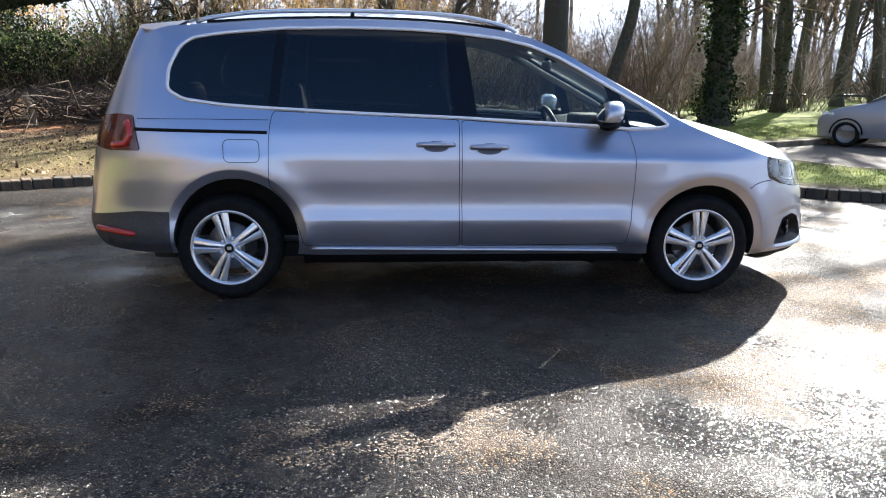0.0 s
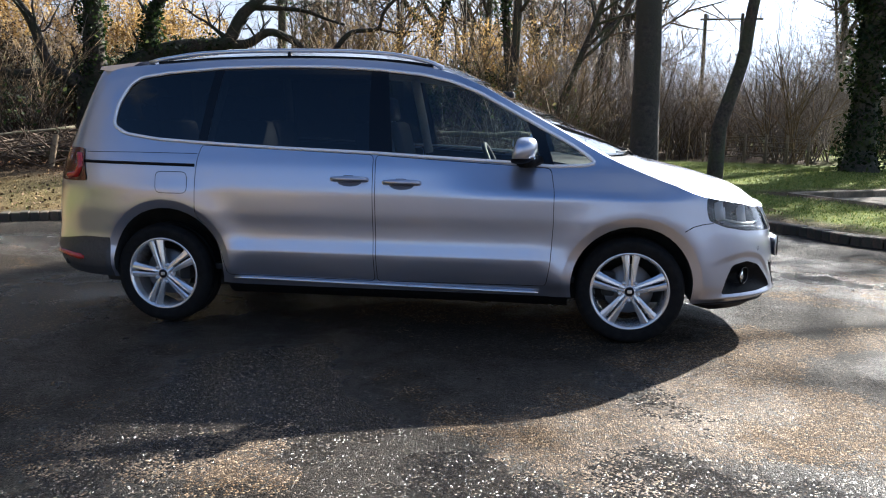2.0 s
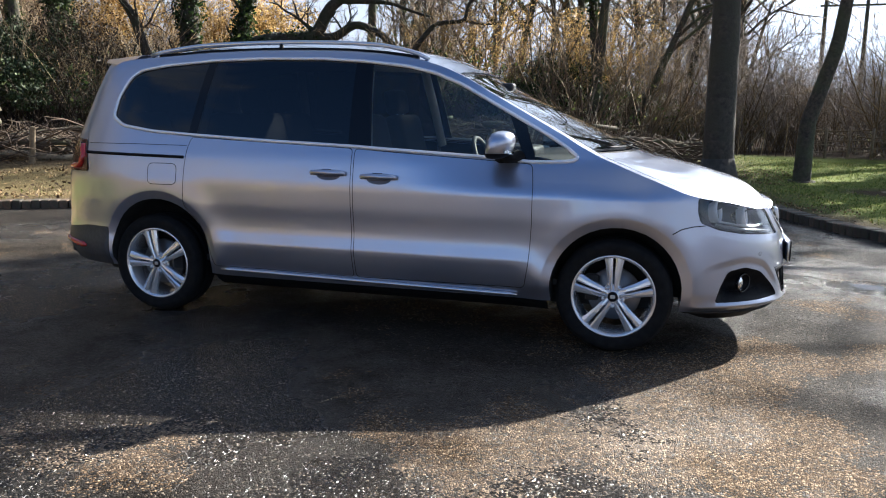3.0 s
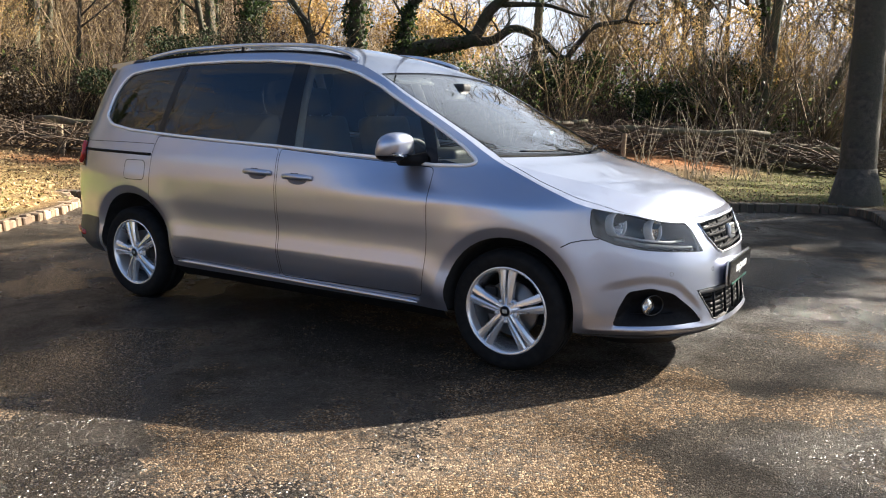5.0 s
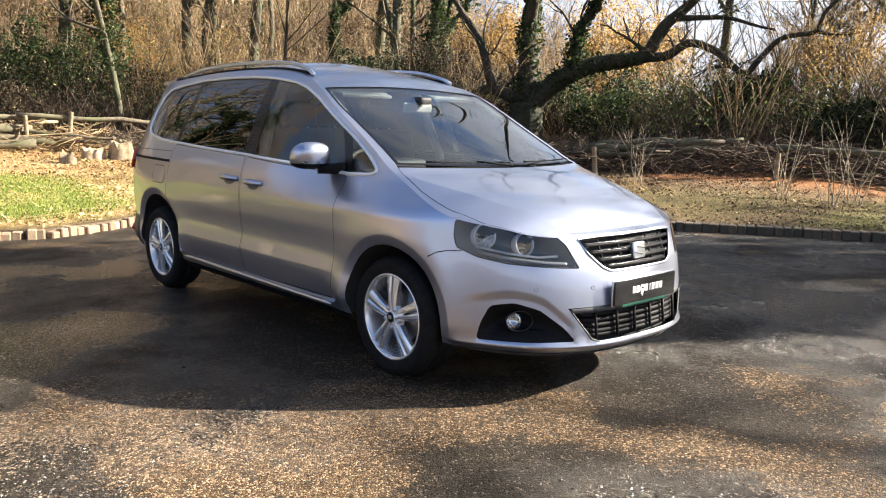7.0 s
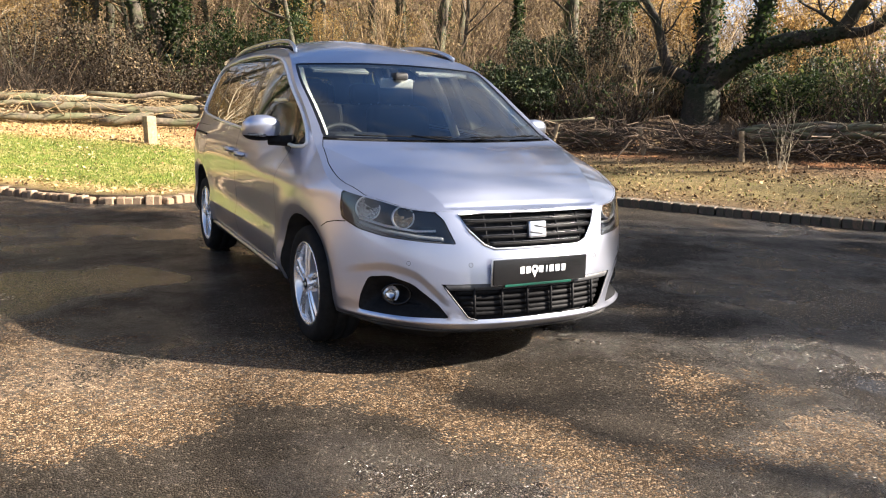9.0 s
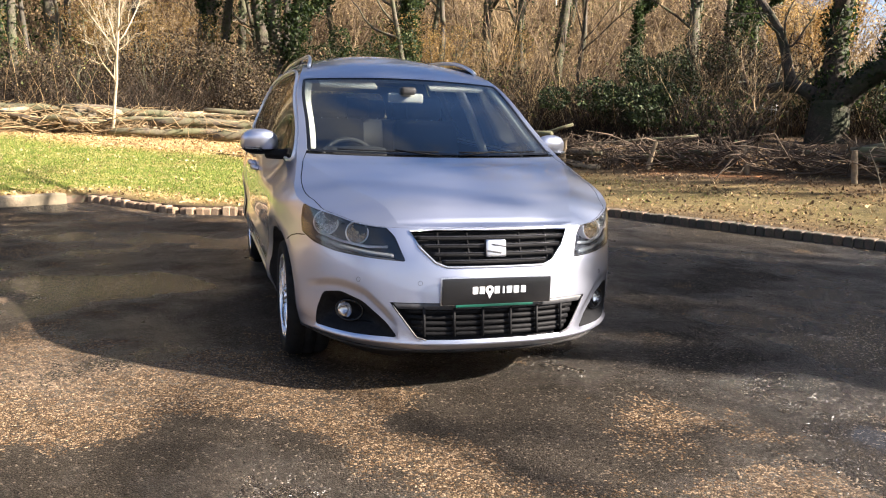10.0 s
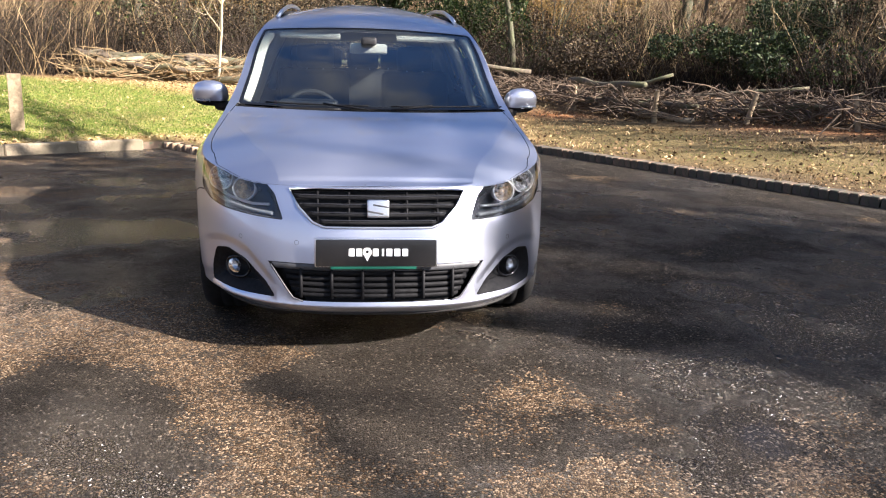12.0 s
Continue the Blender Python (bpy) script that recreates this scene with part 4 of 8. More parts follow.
for s, side in ((1, "right"), (-1, "left")):
    band_part("front_wing", BV, REG["wing"], PAINT, car, "", (s,))
    band_part("rear_quarter_panel", BV, REG["quarter"], PAINT, car, "", (s,))
    fd = band_part("front_door", BV, REG["front_door"], PAINT, car, "", (s,))
    sd = band_part("sliding_door", BV, REG["sliding_door"], PAINT, car, "", (s,))
    band_part("fuel_flap" if s == 1 else "quarter_patch", BV, REG["fuel"], PAINT, car, "", (s,))
    for nm in ("gap_front_door", "gap_sliding_door", "gap_fuel", "gap_lamp"):
        band_part("shut_line", BV, REG[nm], SEAM, car, "dark shut line round a panel", (s,), 0.008)
    band_part("window_pillars", BV, np.concatenate([REG["pillar"], REG["dlo_rim"]]), GLOSSBLACK, car, "gloss black window pillars", (s,), 0.004)
    for nm in PANES:
        ob = band_part(nm, BV, REG[nm], TINT if nm in ("quarter_window", "sliding_door_window") else SIDEGLASS, car,
                       "dark tinted privacy glass" if nm in ("quarter_window", "sliding_door_window") else "clear side glass", (s,), 0.005)
        ob.visible_shadow = False
    # bright surround of the side windows
    strip("window_surround", offset(DLO, -0.003), 0.023, 0.01, CHROME, car, "bright chrome strip round the side windows", True, s, -0.001)
    # sliding rail and crease on the quarter panel
    strip("slide_rail", [(-2.0, 1.028), (-1.6, 1.022), (-1.208, 1.015)], 0.022, 0.01, BLACK, car, "black recessed rail of the sliding door", False, s, 0.002)
    strip("bumper_seam", [(1.762, .682), (1.81, .708), (1.87, .722), (1.945, .728)], 0.006, 0.01, SEAM, car, "", False, s, 0.001)
    strip("waist_seam", [(-1.99, 1.087), (-1.6, 1.089), (-1.20, 1.086)], 0.005, 0.01, SEAM, car, "", False, s, 0.001)
    # bright sill strip
    sp = along([(-.965, .318), (-.5, .311), (.0, .304), (.5, .298), (.93, .293)], 0.05, 0.0, False, s)
    sv, sf = tube(sp + np.array([0, -0.012 * s, 0]), [0.004] + [0.0105] * (len(sp) - 2) + [0.004], 8)
    mesh_part("sill_strip", sv, sf, SATIN, car, "bright metal strip along the sill")
    # lower sill, black
    lv = np.concatenate([skin(a, np.array([SILL, 0.24, 0.20])) + np.array([[0, 0, 0], [0, .012, 0], [0, .06, 0]]) for a in np.linspace(-1.02, 1.10, 20)])
    lf = [(i * 3 + j, i * 3 + j + 1, i * 3 + j + 4, i * 3 + j + 3) for i in range(19) for j in range(2)]
    mesh_part("sill_underside", lv if s == 1 else lv * FLIP, lf, BLACK, car)

band_part("front_bumper", BV, REG["bumper"], PAINT, car, "silver-lilac front bumper", (1, -1))
band_part("rear_bumper", BV, REG["rbumper"], GREYPLASTIC, car, "dark grey lower rear bumper", (1, -1))
# liner added inside the nose to stop sunlight leaking through its openings
_nose = np.concatenate([REG["bumper"], REG["lower"], REG["grille"]])
band_part("nose_light_block", BV, _nose[BV[_nose].mean(1)[:, 0] > 1.9], DARKMETAL, car, "dark liner added behind the bumper to stop light", (1, -1), 0.10)
rw = band_part("rear_window", BV, REG["rear_window"], REARGLASS, car, "dark tinted rear window", (1, -1), 0.004)
rw.visible_shadow = False
band_part("tailgate", BV, REG["tailgate"], PAINT, car, "", (1, -1))

# ---- top: roof, windscreen, bonnet ----
SCREEN = rounded([(.507, -.965 * .75), (.52, -.5 * .75), (.523, 0), (.52, .5 * .75), (.507, .965 * .75), (.82, .955 * .75), (1.1, .947 * .75), (1.285, .936 * .75), (1.28, .5 * .75), (1.27, 0), (1.28, -.5 * .75), (1.285, -.936 * .75), (1.1, -.947 * .75), (.82, -.955 * .75)], 0.03)
_hl = [(1.315, .945), (1.40, .962), (1.6, .968), (1.8, .950), (1.89, .938), (1.96, .952), (2.01, .972), (2.06, .985), (2.2, .988), (2.47, .988)]
BONNET = np.array([(1.305, 0), (1.31, .5 * .75), *[(a, b * .75) for a, b in _hl], (2.60, .745), (U_FRONT - .06, .745), (U_FRONT - .06, -.745), (2.60, -.745), *[(a, -b * .75) for a, b in _hl[::-1]], (1.31, -.5 * .75)])
TOPSHEET = np.array([(-2.35, -.75), (U_FRONT - .05, -.75), (U_FRONT - .05, .75), (-2.35, .75)])
_cu = np.linspace(1.40, 2.44, 14)
_crease = [np.array([*[(a, sg * .75 * (crease_v(a) - .008)) for a in _cu], *[(a, sg * .75 * (crease_v(a) + .008)) for a in _cu[::-1]]], float) for sg in (1, -1)]
TV, TF = cut_sheet(TOPSHEET, [*_crease, SCREEN, offset(SCREEN, -0.02), BONNET, offset(BONNET, -0.004)], 0.04)
_tc = TV[TF].mean(1)
_in_s, _in_s2 = inside(SCREEN, _tc), inside(offset(SCREEN, -0.02), _tc)
_in_b, _in_b2 = inside(BONNET, _tc), inside(offset(BONNET, -0.004), _tc)
rest = ~_in_s & ~_in_b
cowl = rest & (_tc[:, 0] > 1.24) & (_tc[:, 0] < 1.325) & (np.abs(_tc[:, 1]) < .95 * .75)
screen = top_part("windscreen", TV, TF[_in_s2], CLEAR, car, "sloping windscreen reflecting branches", 0.004)
screen.visible_shadow = False
top_part("windscreen_border", TV, TF[_in_s & ~_in_s2], GLOSSBLACK, car, "black ceramic border of the windscreen", 0.003)
top_part("bonnet", TV, TF[_in_b2], PAINT, car, "silver-lilac bonnet with two soft creases")
top_part("bonnet_gap", TV, TF[_in_b & ~_in_b2], SEAM, car, "", 0.008)
top_part("scuttle", TV, TF[cowl], BLACK, car, "black plastic scuttle below the windscreen", 0.012)
roof_k = rest & ~cowl & (_tc[:, 0] < 0.53)
top_part("roof", TV, TF[roof_k], PAINT, car, "silver-lilac roof")
top_part("windscreen_pillars", TV, TF[rest & ~cowl & ~roof_k], PAINT, car)

# rear spoiler over the tailgate
spv = []
for y in np.linspace(-.60, .60, 15):
    k = (1 - (y / .75) ** 2) * 0.06
    spv += [(-1.70, y, 1.642 + k * 0.9), (-1.965 - k * 0.5, y, 1.618 + k * 0.7), (-1.98 - k * 0.5, y, 1.598 + k * 0.7), (-1.84, y, 1.585 + k * 0.4)]
spf = [(i * 4 + j, i * 4 + (j + 1) % 4, i * 4 + 4 + (j + 1) % 4, i * 4 + 4 + j) for i in range(14) for j in range(4)] + [(3, 2, 1, 0), (56, 57, 58, 59)]
mesh_part("roof_spoiler", spv, spf, PAINT, car, "", None, False)

# roof rails on three feet each
for s in (1, -1):
    xs = np.linspace(-1.66, .30, 30)
    t = (xs + 1.66) / 1.96
    lift = 0.036 * np.clip(np.minimum(t / 0.16, (1 - t) / 0.16), 0, 1) ** 0.6
    base = np.array([skin(x, edge_z(x)) for x in xs])
    q = np.stack([xs, base[:, 1] + 0.045, base[:, 2] + 0.018 + lift], 1)
    rv, rf = tube(q, 0.0135, 10)
    rr = mesh_part("roof_rail", rv if s == 1 else rv * FLIP, rf, SATIN, car, "satin aluminium roof rail")
    for fx in (-.70,):
        i = int(np.argmin(abs(xs - fx)))
        fv, ff = tube([q[i] - [0, 0, .075], q[i] - [0, 0, 0.008]], [0.022, 0.012], 8)
        mesh_part("rail_foot", fv if s == 1 else fv * FLIP, ff, BLACK, rr)
    fv, ff = tube(np.stack([xs[1:-1], q[1:-1, 1], base[1:-1, 2] + 0.008], 1), 0.016, 6, True)
    mesh_part("rail_base", fv if s == 1 else fv * FLIP, ff, BLACK, rr)

# ---- lamps ----
def sphere_cap(radius, depth, n=24, rings=7):
    """A dish open towards +x."""
    v, f = [], []
    for j in range(rings + 1):
        a = j / rings
        for i in range(n):
            t = 2 * math.pi * i / n
            v.append((-depth * (1 - a * a), radius * a * math.cos(t) if a else 0, radius * a * math.sin(t) if a else 0))
    for j in range(rings):
        for i in range(n):
            f.append((j * n + i, j * n + (i + 1) % n, (j + 1) * n + (i + 1) % n, (j + 1) * n + i))
    return np.array(v), f


for s in (1, -1):
    hl = band_part("headlamp", BV, REG["headlamp"], LENS, car, "clear headlamp with twin round reflectors", (s,), -0.002)
    hl.visible_shadow = False
    band_part("lamp_bowl", BV, REG["headlamp"], LAMPGREY, hl, "dark grey lamp housing", (s,), 0.006, (HEADLAMP, 1.5, 0.12))
    for (cu, cz, r) in ((2.045, .802, .056), (2.262, .774, .050)):
        nn = skin_normal(cu, cz)
        n = (Vector(nn) * 0.35 + Vector((0.95, 0.04, 0.10)) * 0.75).normalized()
        c = skin(cu, cz) - nn * 0.050
        rot = np.array(Vector((1, 0, 0)).rotation_difference(n).to_matrix())
        dv, df = sphere_cap(r, 0.068, 16, 5)
        dv = dv @ rot.T + c
        mesh_part("reflector", dv if s == 1 else dv * FLIP, df, WARMREFLECTOR if cu > 2.1 else REFLECTOR, hl, "faceted chrome reflector dish", None, False)
        # chrome barrel round the dish, open to the front
        bz = [(r + .002, -.030), (r + .006, -.004), (r + .005, .014), (r + .001, .018), (r - .001, .010), (r, -.002)]
        bvv = np.array([c + rot @ np.array((dx, rr * math.cos(a), rr * math.sin(a))) for rr, dx in bz for a in np.linspace(0, 2 * math.pi, 28, endpoint=False)])
        bff = [(k * 28 + i, k * 28 + (i + 1) % 28, (k + 1) * 28 + (i + 1) % 28, (k + 1) * 28 + i) for k in range(5) for i in range(28)]
        mesh_part("reflector_ring", bvv if s == 1 else bvv * FLIP, bff, CHROME, hl, "chrome ring round the reflector")
        bv, bf = tube([c - np.array(n) * 0.048, c - np.array(n) * 0.010, c + np.array(n) * .004], [0.008, 0.009, 0.005], 10)
        mesh_part("bulb", bv if s == 1 else bv * FLIP, bf, AMBER if cu > 2.1 else BLACK, hl, "amber bulb" if cu > 2.1 else "dark bulb shield")
    # lower bezel: a clear ribbed strip in a dark tray
    dr = along([(2.02, .730), (2.18, .702), (2.36, .686), (2.49, .680)], 0.012, 0.020, False, s)
    dv, df = tube(dr, [0.0085 + 0.0025 * (i % 2) for i in range(len(dr))], 8)
    mesh_part("daytime_strip", dv, df, DRL, hl, "ribbed clear daytime lamp strip")
    dr = along([(2.01, .752), (2.18, .726), (2.34, .714), (2.45, .720)], 0.02, 0.034, False, s)
    dv, df = tube(dr, 0.007, 6)
    mesh_part("bezel_edge", dv, df, SATIN, hl, "bright edge of the lamp bezel")

    fog = band_part("fog_recess", BV, REG["fog"], BLACK, car, "black fog lamp recess", (s,), 0.001, (FOG, 1.1, 0.10))
    c = skin(2.215, .397) - skin_normal(2.215, .397) * 0.028
    n = (Vector(skin_normal(2.215, .397)) * .5 + Vector((.8, -.1, 0)) * .5).normalized()
    rot = np.array(Vector((1, 0, 0)).rotation_difference(n).to_matrix())
    dv, df = sphere_cap(0.041, 0.028)
    dv = dv @ rot.T + c
    mesh_part("fog_lamp", dv if s == 1 else dv * FLIP, df, FOGGLASS, fog, "round chrome fog lamp")
    ring = [c + rot @ np.array((0.004, .014 * (1 - .6) + .068 * math.cos(a) + .024, .050 * math.sin(a))) for a in np.linspace(0, 2 * math.pi, 33)]
    rv, rf = tube(ring, 0.006, 6, False)
    mesh_part("fog_ring", rv if s == 1 else rv * FLIP, rf, GLOSSBLACK, fog)
    ov = sphere_cap(0.040, -0.012)
    lv = ov[0] @ rot.T + c
    lens = mesh_part("fog_lens", lv if s == 1 else lv * FLIP, ov[1], LENS, fog)
    lens.visible_shadow = False
    tl = band_part("tail_lamp", BV, REG["tail"], SMOKELENS, car, "smoked red tail lamp", (s,), -0.006)
    tb = along([(-2.055, 1.07), (-2.02, 1.0), (-2.05, .94), (-2.15, .93)], 0.02, -0.004, False, s)
    tv, tf = tube(tb, 0.022, 8)
    mesh_part("red_light_bar", tv, tf, REDLENS, tl, "bright red bar in the lamp")
    rb = along([(-2.36, .425), (-2.2, .42), (-2.02, .405)], 0.03, -0.002, False, s)
    tv, tf = tube(rb, [0.008] + [0.02] * (len(rb) - 2) + [0.008], 8)
    mesh_part("rear_reflector", tv, tf, REDLENS, car, "red reflector in the rear bumper")

# ---- grilles, badge, plate ----
def front_line(z, y0, y1, out=0.0, n=25):
    """Points across the nose at height z between two half-widths."""
    pts = []
    for y in np.linspace(y0, y1, n):
        u = u_at(y, z)
        p = skin(u, z) + skin_normal(u, z) * out
        pts.append((p[0], -p[1] if y > 0 else p[1], z))
    return np.array(pts)


grille = band_part("grille", BV, REG["grille"], BLACK, car, "black slatted grille in a chrome frame", (1, -1), 0.03)
for z, w in ((.756, .375), (.720, .345), (.684, .305), (.652, .26)):
    p = front_line(z, -w, w, -0.008)
    v, f = tube(p, 0.0055, 8, True, 1.6)
    mesh_part("slat", v, f, BLACK, grille)
    p2 = front_line(z + 0.010, -w, w, -0.001)
    v, f = tube(p2, 0.0036, 6)
    mesh_part("slat_edge", v, f, SLATTRIM, grille)
for y in (-.27, -.13, .13, .27):
    p = np.array([front_line(z, y, y + 1e-4, -0.012, 2)[0] for z in (.645 if abs(y) < .2 else .66, .70, .78)])
    v, f = tube(p, 0.006, 6)
    mesh_part("grille_upright", v, f, BLACK, grille)
gl = [*[(a, .796) for a in np.linspace(U_FRONT, 2.7, 6)], (2.565, .788), (2.62, .715), (2.695, .652), *[(a, .632) for a in np.linspace(2.75, U_FRONT, 5)]]
frame_pts = []
for a, b in gl:
    frame_pts.append(skin(a, b) + skin_normal(a, b) * 0.002)
frame_pts = np.array(frame_pts)
full = np.concatenate([frame_pts, (frame_pts * FLIP)[::-1][1:]])
v, f = tube(full, 0.0060, 8, False)
mesh_part("grille_frame", v, f, SATIN, grille, "chrome grille surround")

bg = part("badge", box_bm((.030, .100, .082), (2.362, 0, .714), .010, 3, Matrix.Rotation(radians(-9), 4, "Y")), SATIN, grille, "chrome maker's badge as a plain folded square")
for y, z, w in ((.012, .729, .072), (-.012, .700, .072)):
    part("badge_slit", box_bm((.004, w, .0075), (2.3785 - (z - .714) * .16, y, z), .002, 1, Matrix.Rotation(radians(-9), 4, "X")), GREYPLASTIC, bg)

lower = band_part("lower_grille", BV, REG["lower"], BLACK, car, "black lower grille with upright bars", (1, -1), 0.05)
for z, w in ((.424, .43), (.397, .42), (.370, .405), (.343, .395), (.322, .38)):
    v, f = tube(front_line(z, -w, w, -0.028), 0.0065, 6, True, 1.8)
    mesh_part("slat", v, f, BLACK, lower)
for y in (-.345, -.207, -.069, .069, .207, .345):
    p = np.array([front_line(z, y, y + 1e-4, -0.010, 2)[0] for z in (.312, .38, .452)])
    v, f = tube(p, 0.0075, 6)
    mesh_part("upright_bar", v, f, BLACK, lower)
rl = [front_line(z, -w, w, o) for z, w, o in ((.468, .476, -.006), (.462, .474, -.001), (.442, .460, -.004), (.436, .455, -.016))]
rn = len(rl[0])
mesh_part("grey_rail", np.concatenate(rl), [(k * rn + i, k * rn + i + 1, (k + 1) * rn + i + 1, (k + 1) * rn + i) for k in range(3) for i in range(rn - 1)], GREYPLASTIC, lower, "dark grey rail above the slats")
for s in (1, -1):
    p = np.array([skin(a, b) + skin_normal(a, b) * 0.001 for a, b in resample([(2.50, .455), (2.615, .312), (2.66, .298)], 0.02, False)])
    v, f = tube(p if s == 1 else p * FLIP, 0.004, 6)
    mesh_part("lower_grille_trim", v, f, GREYPLASTIC, lower)

pl = part("number_plate", box_bm((0.018, 0.532, 0.122), (2.425, -.008, .527), 0.006), PLATEBLACK, car, "black show plate in a pale rim")
part("plate_rim", box_bm((0.010, 0.544, 0.130), (2.418, -.008, .527), 0.004), SATIN, pl)
part("green_strip", box_bm((0.006, 0.38, 0.012), (2.431, -.02, .461), 0.002), GREEN, pl, "thin green strip below the plate")
# the lettering as plain white bars, with a pin-shaped mark between them
x0 = 2.4355
for y, w in ((-.118, .026), (-.085, .026), (-.012, .026), (.020, .010), (.048, .027), (.083, .028), (.118, .026)):
    part("letter_bar", box_bm((0.003, w, 0.034), (x0, y, .532), 0.002, 1), WHITE, pl, "plain white bar", False)
bm = bmesh.new()
ring = [bm.verts.new((x0 + .0025, -.049 + .020 * math.cos(a), .534 + .020 * math.sin(a))) for a in np.linspace(math.radians(-50), math.radians(230), 20)]
tip = bm.verts.new((x0 + .0025, -.049, .492))
bm.faces.new([*ring, tip])
part("pin_mark", bm, WHITE, pl, "white pin-shaped mark", False)
part("pin_dot", box_bm((0.003, .012, .012), (x0 + .003, -.049, .536), 0.003), PLATEBLACK, pl)
# parking sensors
for y, z in ((-.62, .56), (-.36, .56), (.36, .56), (.62, .56)):
    u = u_at(y, z)
    p, n = skin(u, z), skin_normal(u, z)
    a1 = np.cross(n, (0, 0, 1.0))
    a1 /= np.linalg.norm(a1)
    a2 = np.cross(n, a1)
    v, f = tube([p + (a1 * math.cos(q) + a2 * math.sin(q)) * .010 for q in np.linspace(0, 2 * math.pi, 19)], .0011, 5, False)
    mesh_part("parking_sensor", v if y < 0 else v * FLIP, f, GREYPLASTIC, car, "fine dark ring of a parking sensor")

# ---- door handles ----
for s in (1, -1):
    for x0, x1, z in ((-.325, -.105, .947), (-.005, .215, .933)):
        xs = np.linspace(x0, x1, 12)
        t = (xs - x0) / (x1 - x0)
        out = 0.034 * np.sin(np.pi * np.clip(t, 0, 1)) ** 0.5
        p = np.array([skin(x, z) + skin_normal(x, z) * o for x, o in zip(xs, out)])
        v, f = tube(p, 0.014 + 0.005 * np.sin(np.pi * t), 10, True, 1.0)
        h = mesh_part("door_handle", v if s == 1 else v * FLIP, f, PAINT, car, "body-coloured pull handle")
        cup = []
        cx = (x0 + x1) / 2 + 0.0
        ring = [(cx + .075 * math.cos(a), z - .012 + .030 * math.sin(a)) for a in np.linspace(0, 2 * math.pi, 24, endpoint=False)]
        rv = [skin(a, b) + skin_normal(a, b) * 0.0015 for a, b in ring] + [skin(cx + .03 * math.cos(a), z - .012 + .012 * math.sin(a)) + skin_normal(cx, z) * 0.0012 for a in np.linspace(0, 2 * math.pi, 24, endpoint=False)]
        rf = [(i, (i + 1) % 24, 24 + (i + 1) % 24, 24 + i) for i in range(24)] + [tuple(range(24, 48))]
        mesh_part("grip_recess", np.array(rv) if s == 1 else np.array(rv) * FLIP, rf, HANDLECUP, h, "body-coloured hollow behind the handle, painted darker for its shade")
        gv = np.array([skin(cx + a * .034, z + .009 + b) + skin_normal(cx, z) * (.030 + c) for a, b, c in ((-1, 0, .010), (1, 0, .010), (.85, .012, .0), (-.85, .012, .0))])
        mesh_part("finger_gap", gv if s == 1 else gv * FLIP, [(0, 1, 2, 3) if s == 1 else (3, 2, 1, 0)], BLACK, h, "dark gap above the grip", None, False)
        ch = np.array([skin(x, z - .009) + skin_normal(x, z) * (o + 0.009) for x, o in zip(xs[1:-1], out[1:-1])])
        v, f = tube(ch, 0.0025, 6)
        mesh_part("handle_strip", v if s == 1 else v * FLIP, f, SATIN, h)

# ---- door mirrors ----
def egg(c, r, cut=-0.6, n=24, rings=14):
    """A rounded mirror cap, flattened at the back."""
    v, f = [], []
    for j in range(rings + 1):
        ph = -math.pi / 2 + math.pi * j / rings
        for i in range(n):
            t = 2 * math.pi * i / n
            d = np.array([math.cos(ph) * math.cos(t), math.cos(ph) * math.sin(t), math.sin(ph)])
            d = np.sign(d) * np.abs(d) ** 0.82
            x = max(d[0], cut)
            v.append((c[0] + x * r[0] + 0.02 * d[2], c[1] + d[1] * r[1] + 0.02 * x, c[2] + d[2] * r[2] * (1 if d[2] > 0 else 0.8)))
    for j in range(rings):
        for i in range(n):
            f.append((j * n + i, j * n + (i + 1) % n, (j + 1) * n + (i + 1) % n, (j + 1) * n + i))
    return np.array(v), f


for s in (1, -1):
    c = np.array((.82, -.962, 1.128))
    v, f = egg(c, (.080, .108, .086))
    lowk = [q for q in f if np.mean([v[i][2] for i in q]) < 1.100]
    upk = [q for q in f if np.mean([v[i][2] for i in q]) >= 1.100]
    mr = mesh_part("door_mirror", v if s == 1 else v * FLIP, upk, PAINT, car, "silver-lilac mirror cap on a black foot")
    mesh_part("mirror_base", (v if s == 1 else v * FLIP), lowk, BLACK, mr, "black lower mirror shell")
    arm = np.array([(.82, -.91, 1.068), (.86, -.84, 1.062), (.90, -.785, 1.070)])
    av, af = tube(arm, [.05, .045, .05], 10, True, 0.7)
    mesh_part("mirror_arm", av if s == 1 else av * FLIP, af, BLACK, mr)
    g = [(c[0] - .052, c[1] + .090 * math.cos(a), c[2] + .003 + .066 * math.sin(a)) for a in np.linspace(0, 2 * math.pi, 28, endpoint=False)]
    g2 = [(q[0] - .004, q[1], q[2]) for q in g]
    mesh_part("mirror_glass", np.array(g2) if s == 1 else np.array(g2) * FLIP, [tuple(range(28))], MIRROR, mr, "", None, False)
    iv, jf = tube([(c[0] + .050, c[1] - .088, 1.100), (c[0] + .072, c[1] - .04, 1.097), (c[0] + .078, c[1] + .01, 1.095)], 0.008, 8)
    mesh_part("indicator", iv if s == 1 else iv * FLIP, jf, LENS, mr, "clear indicator strip")

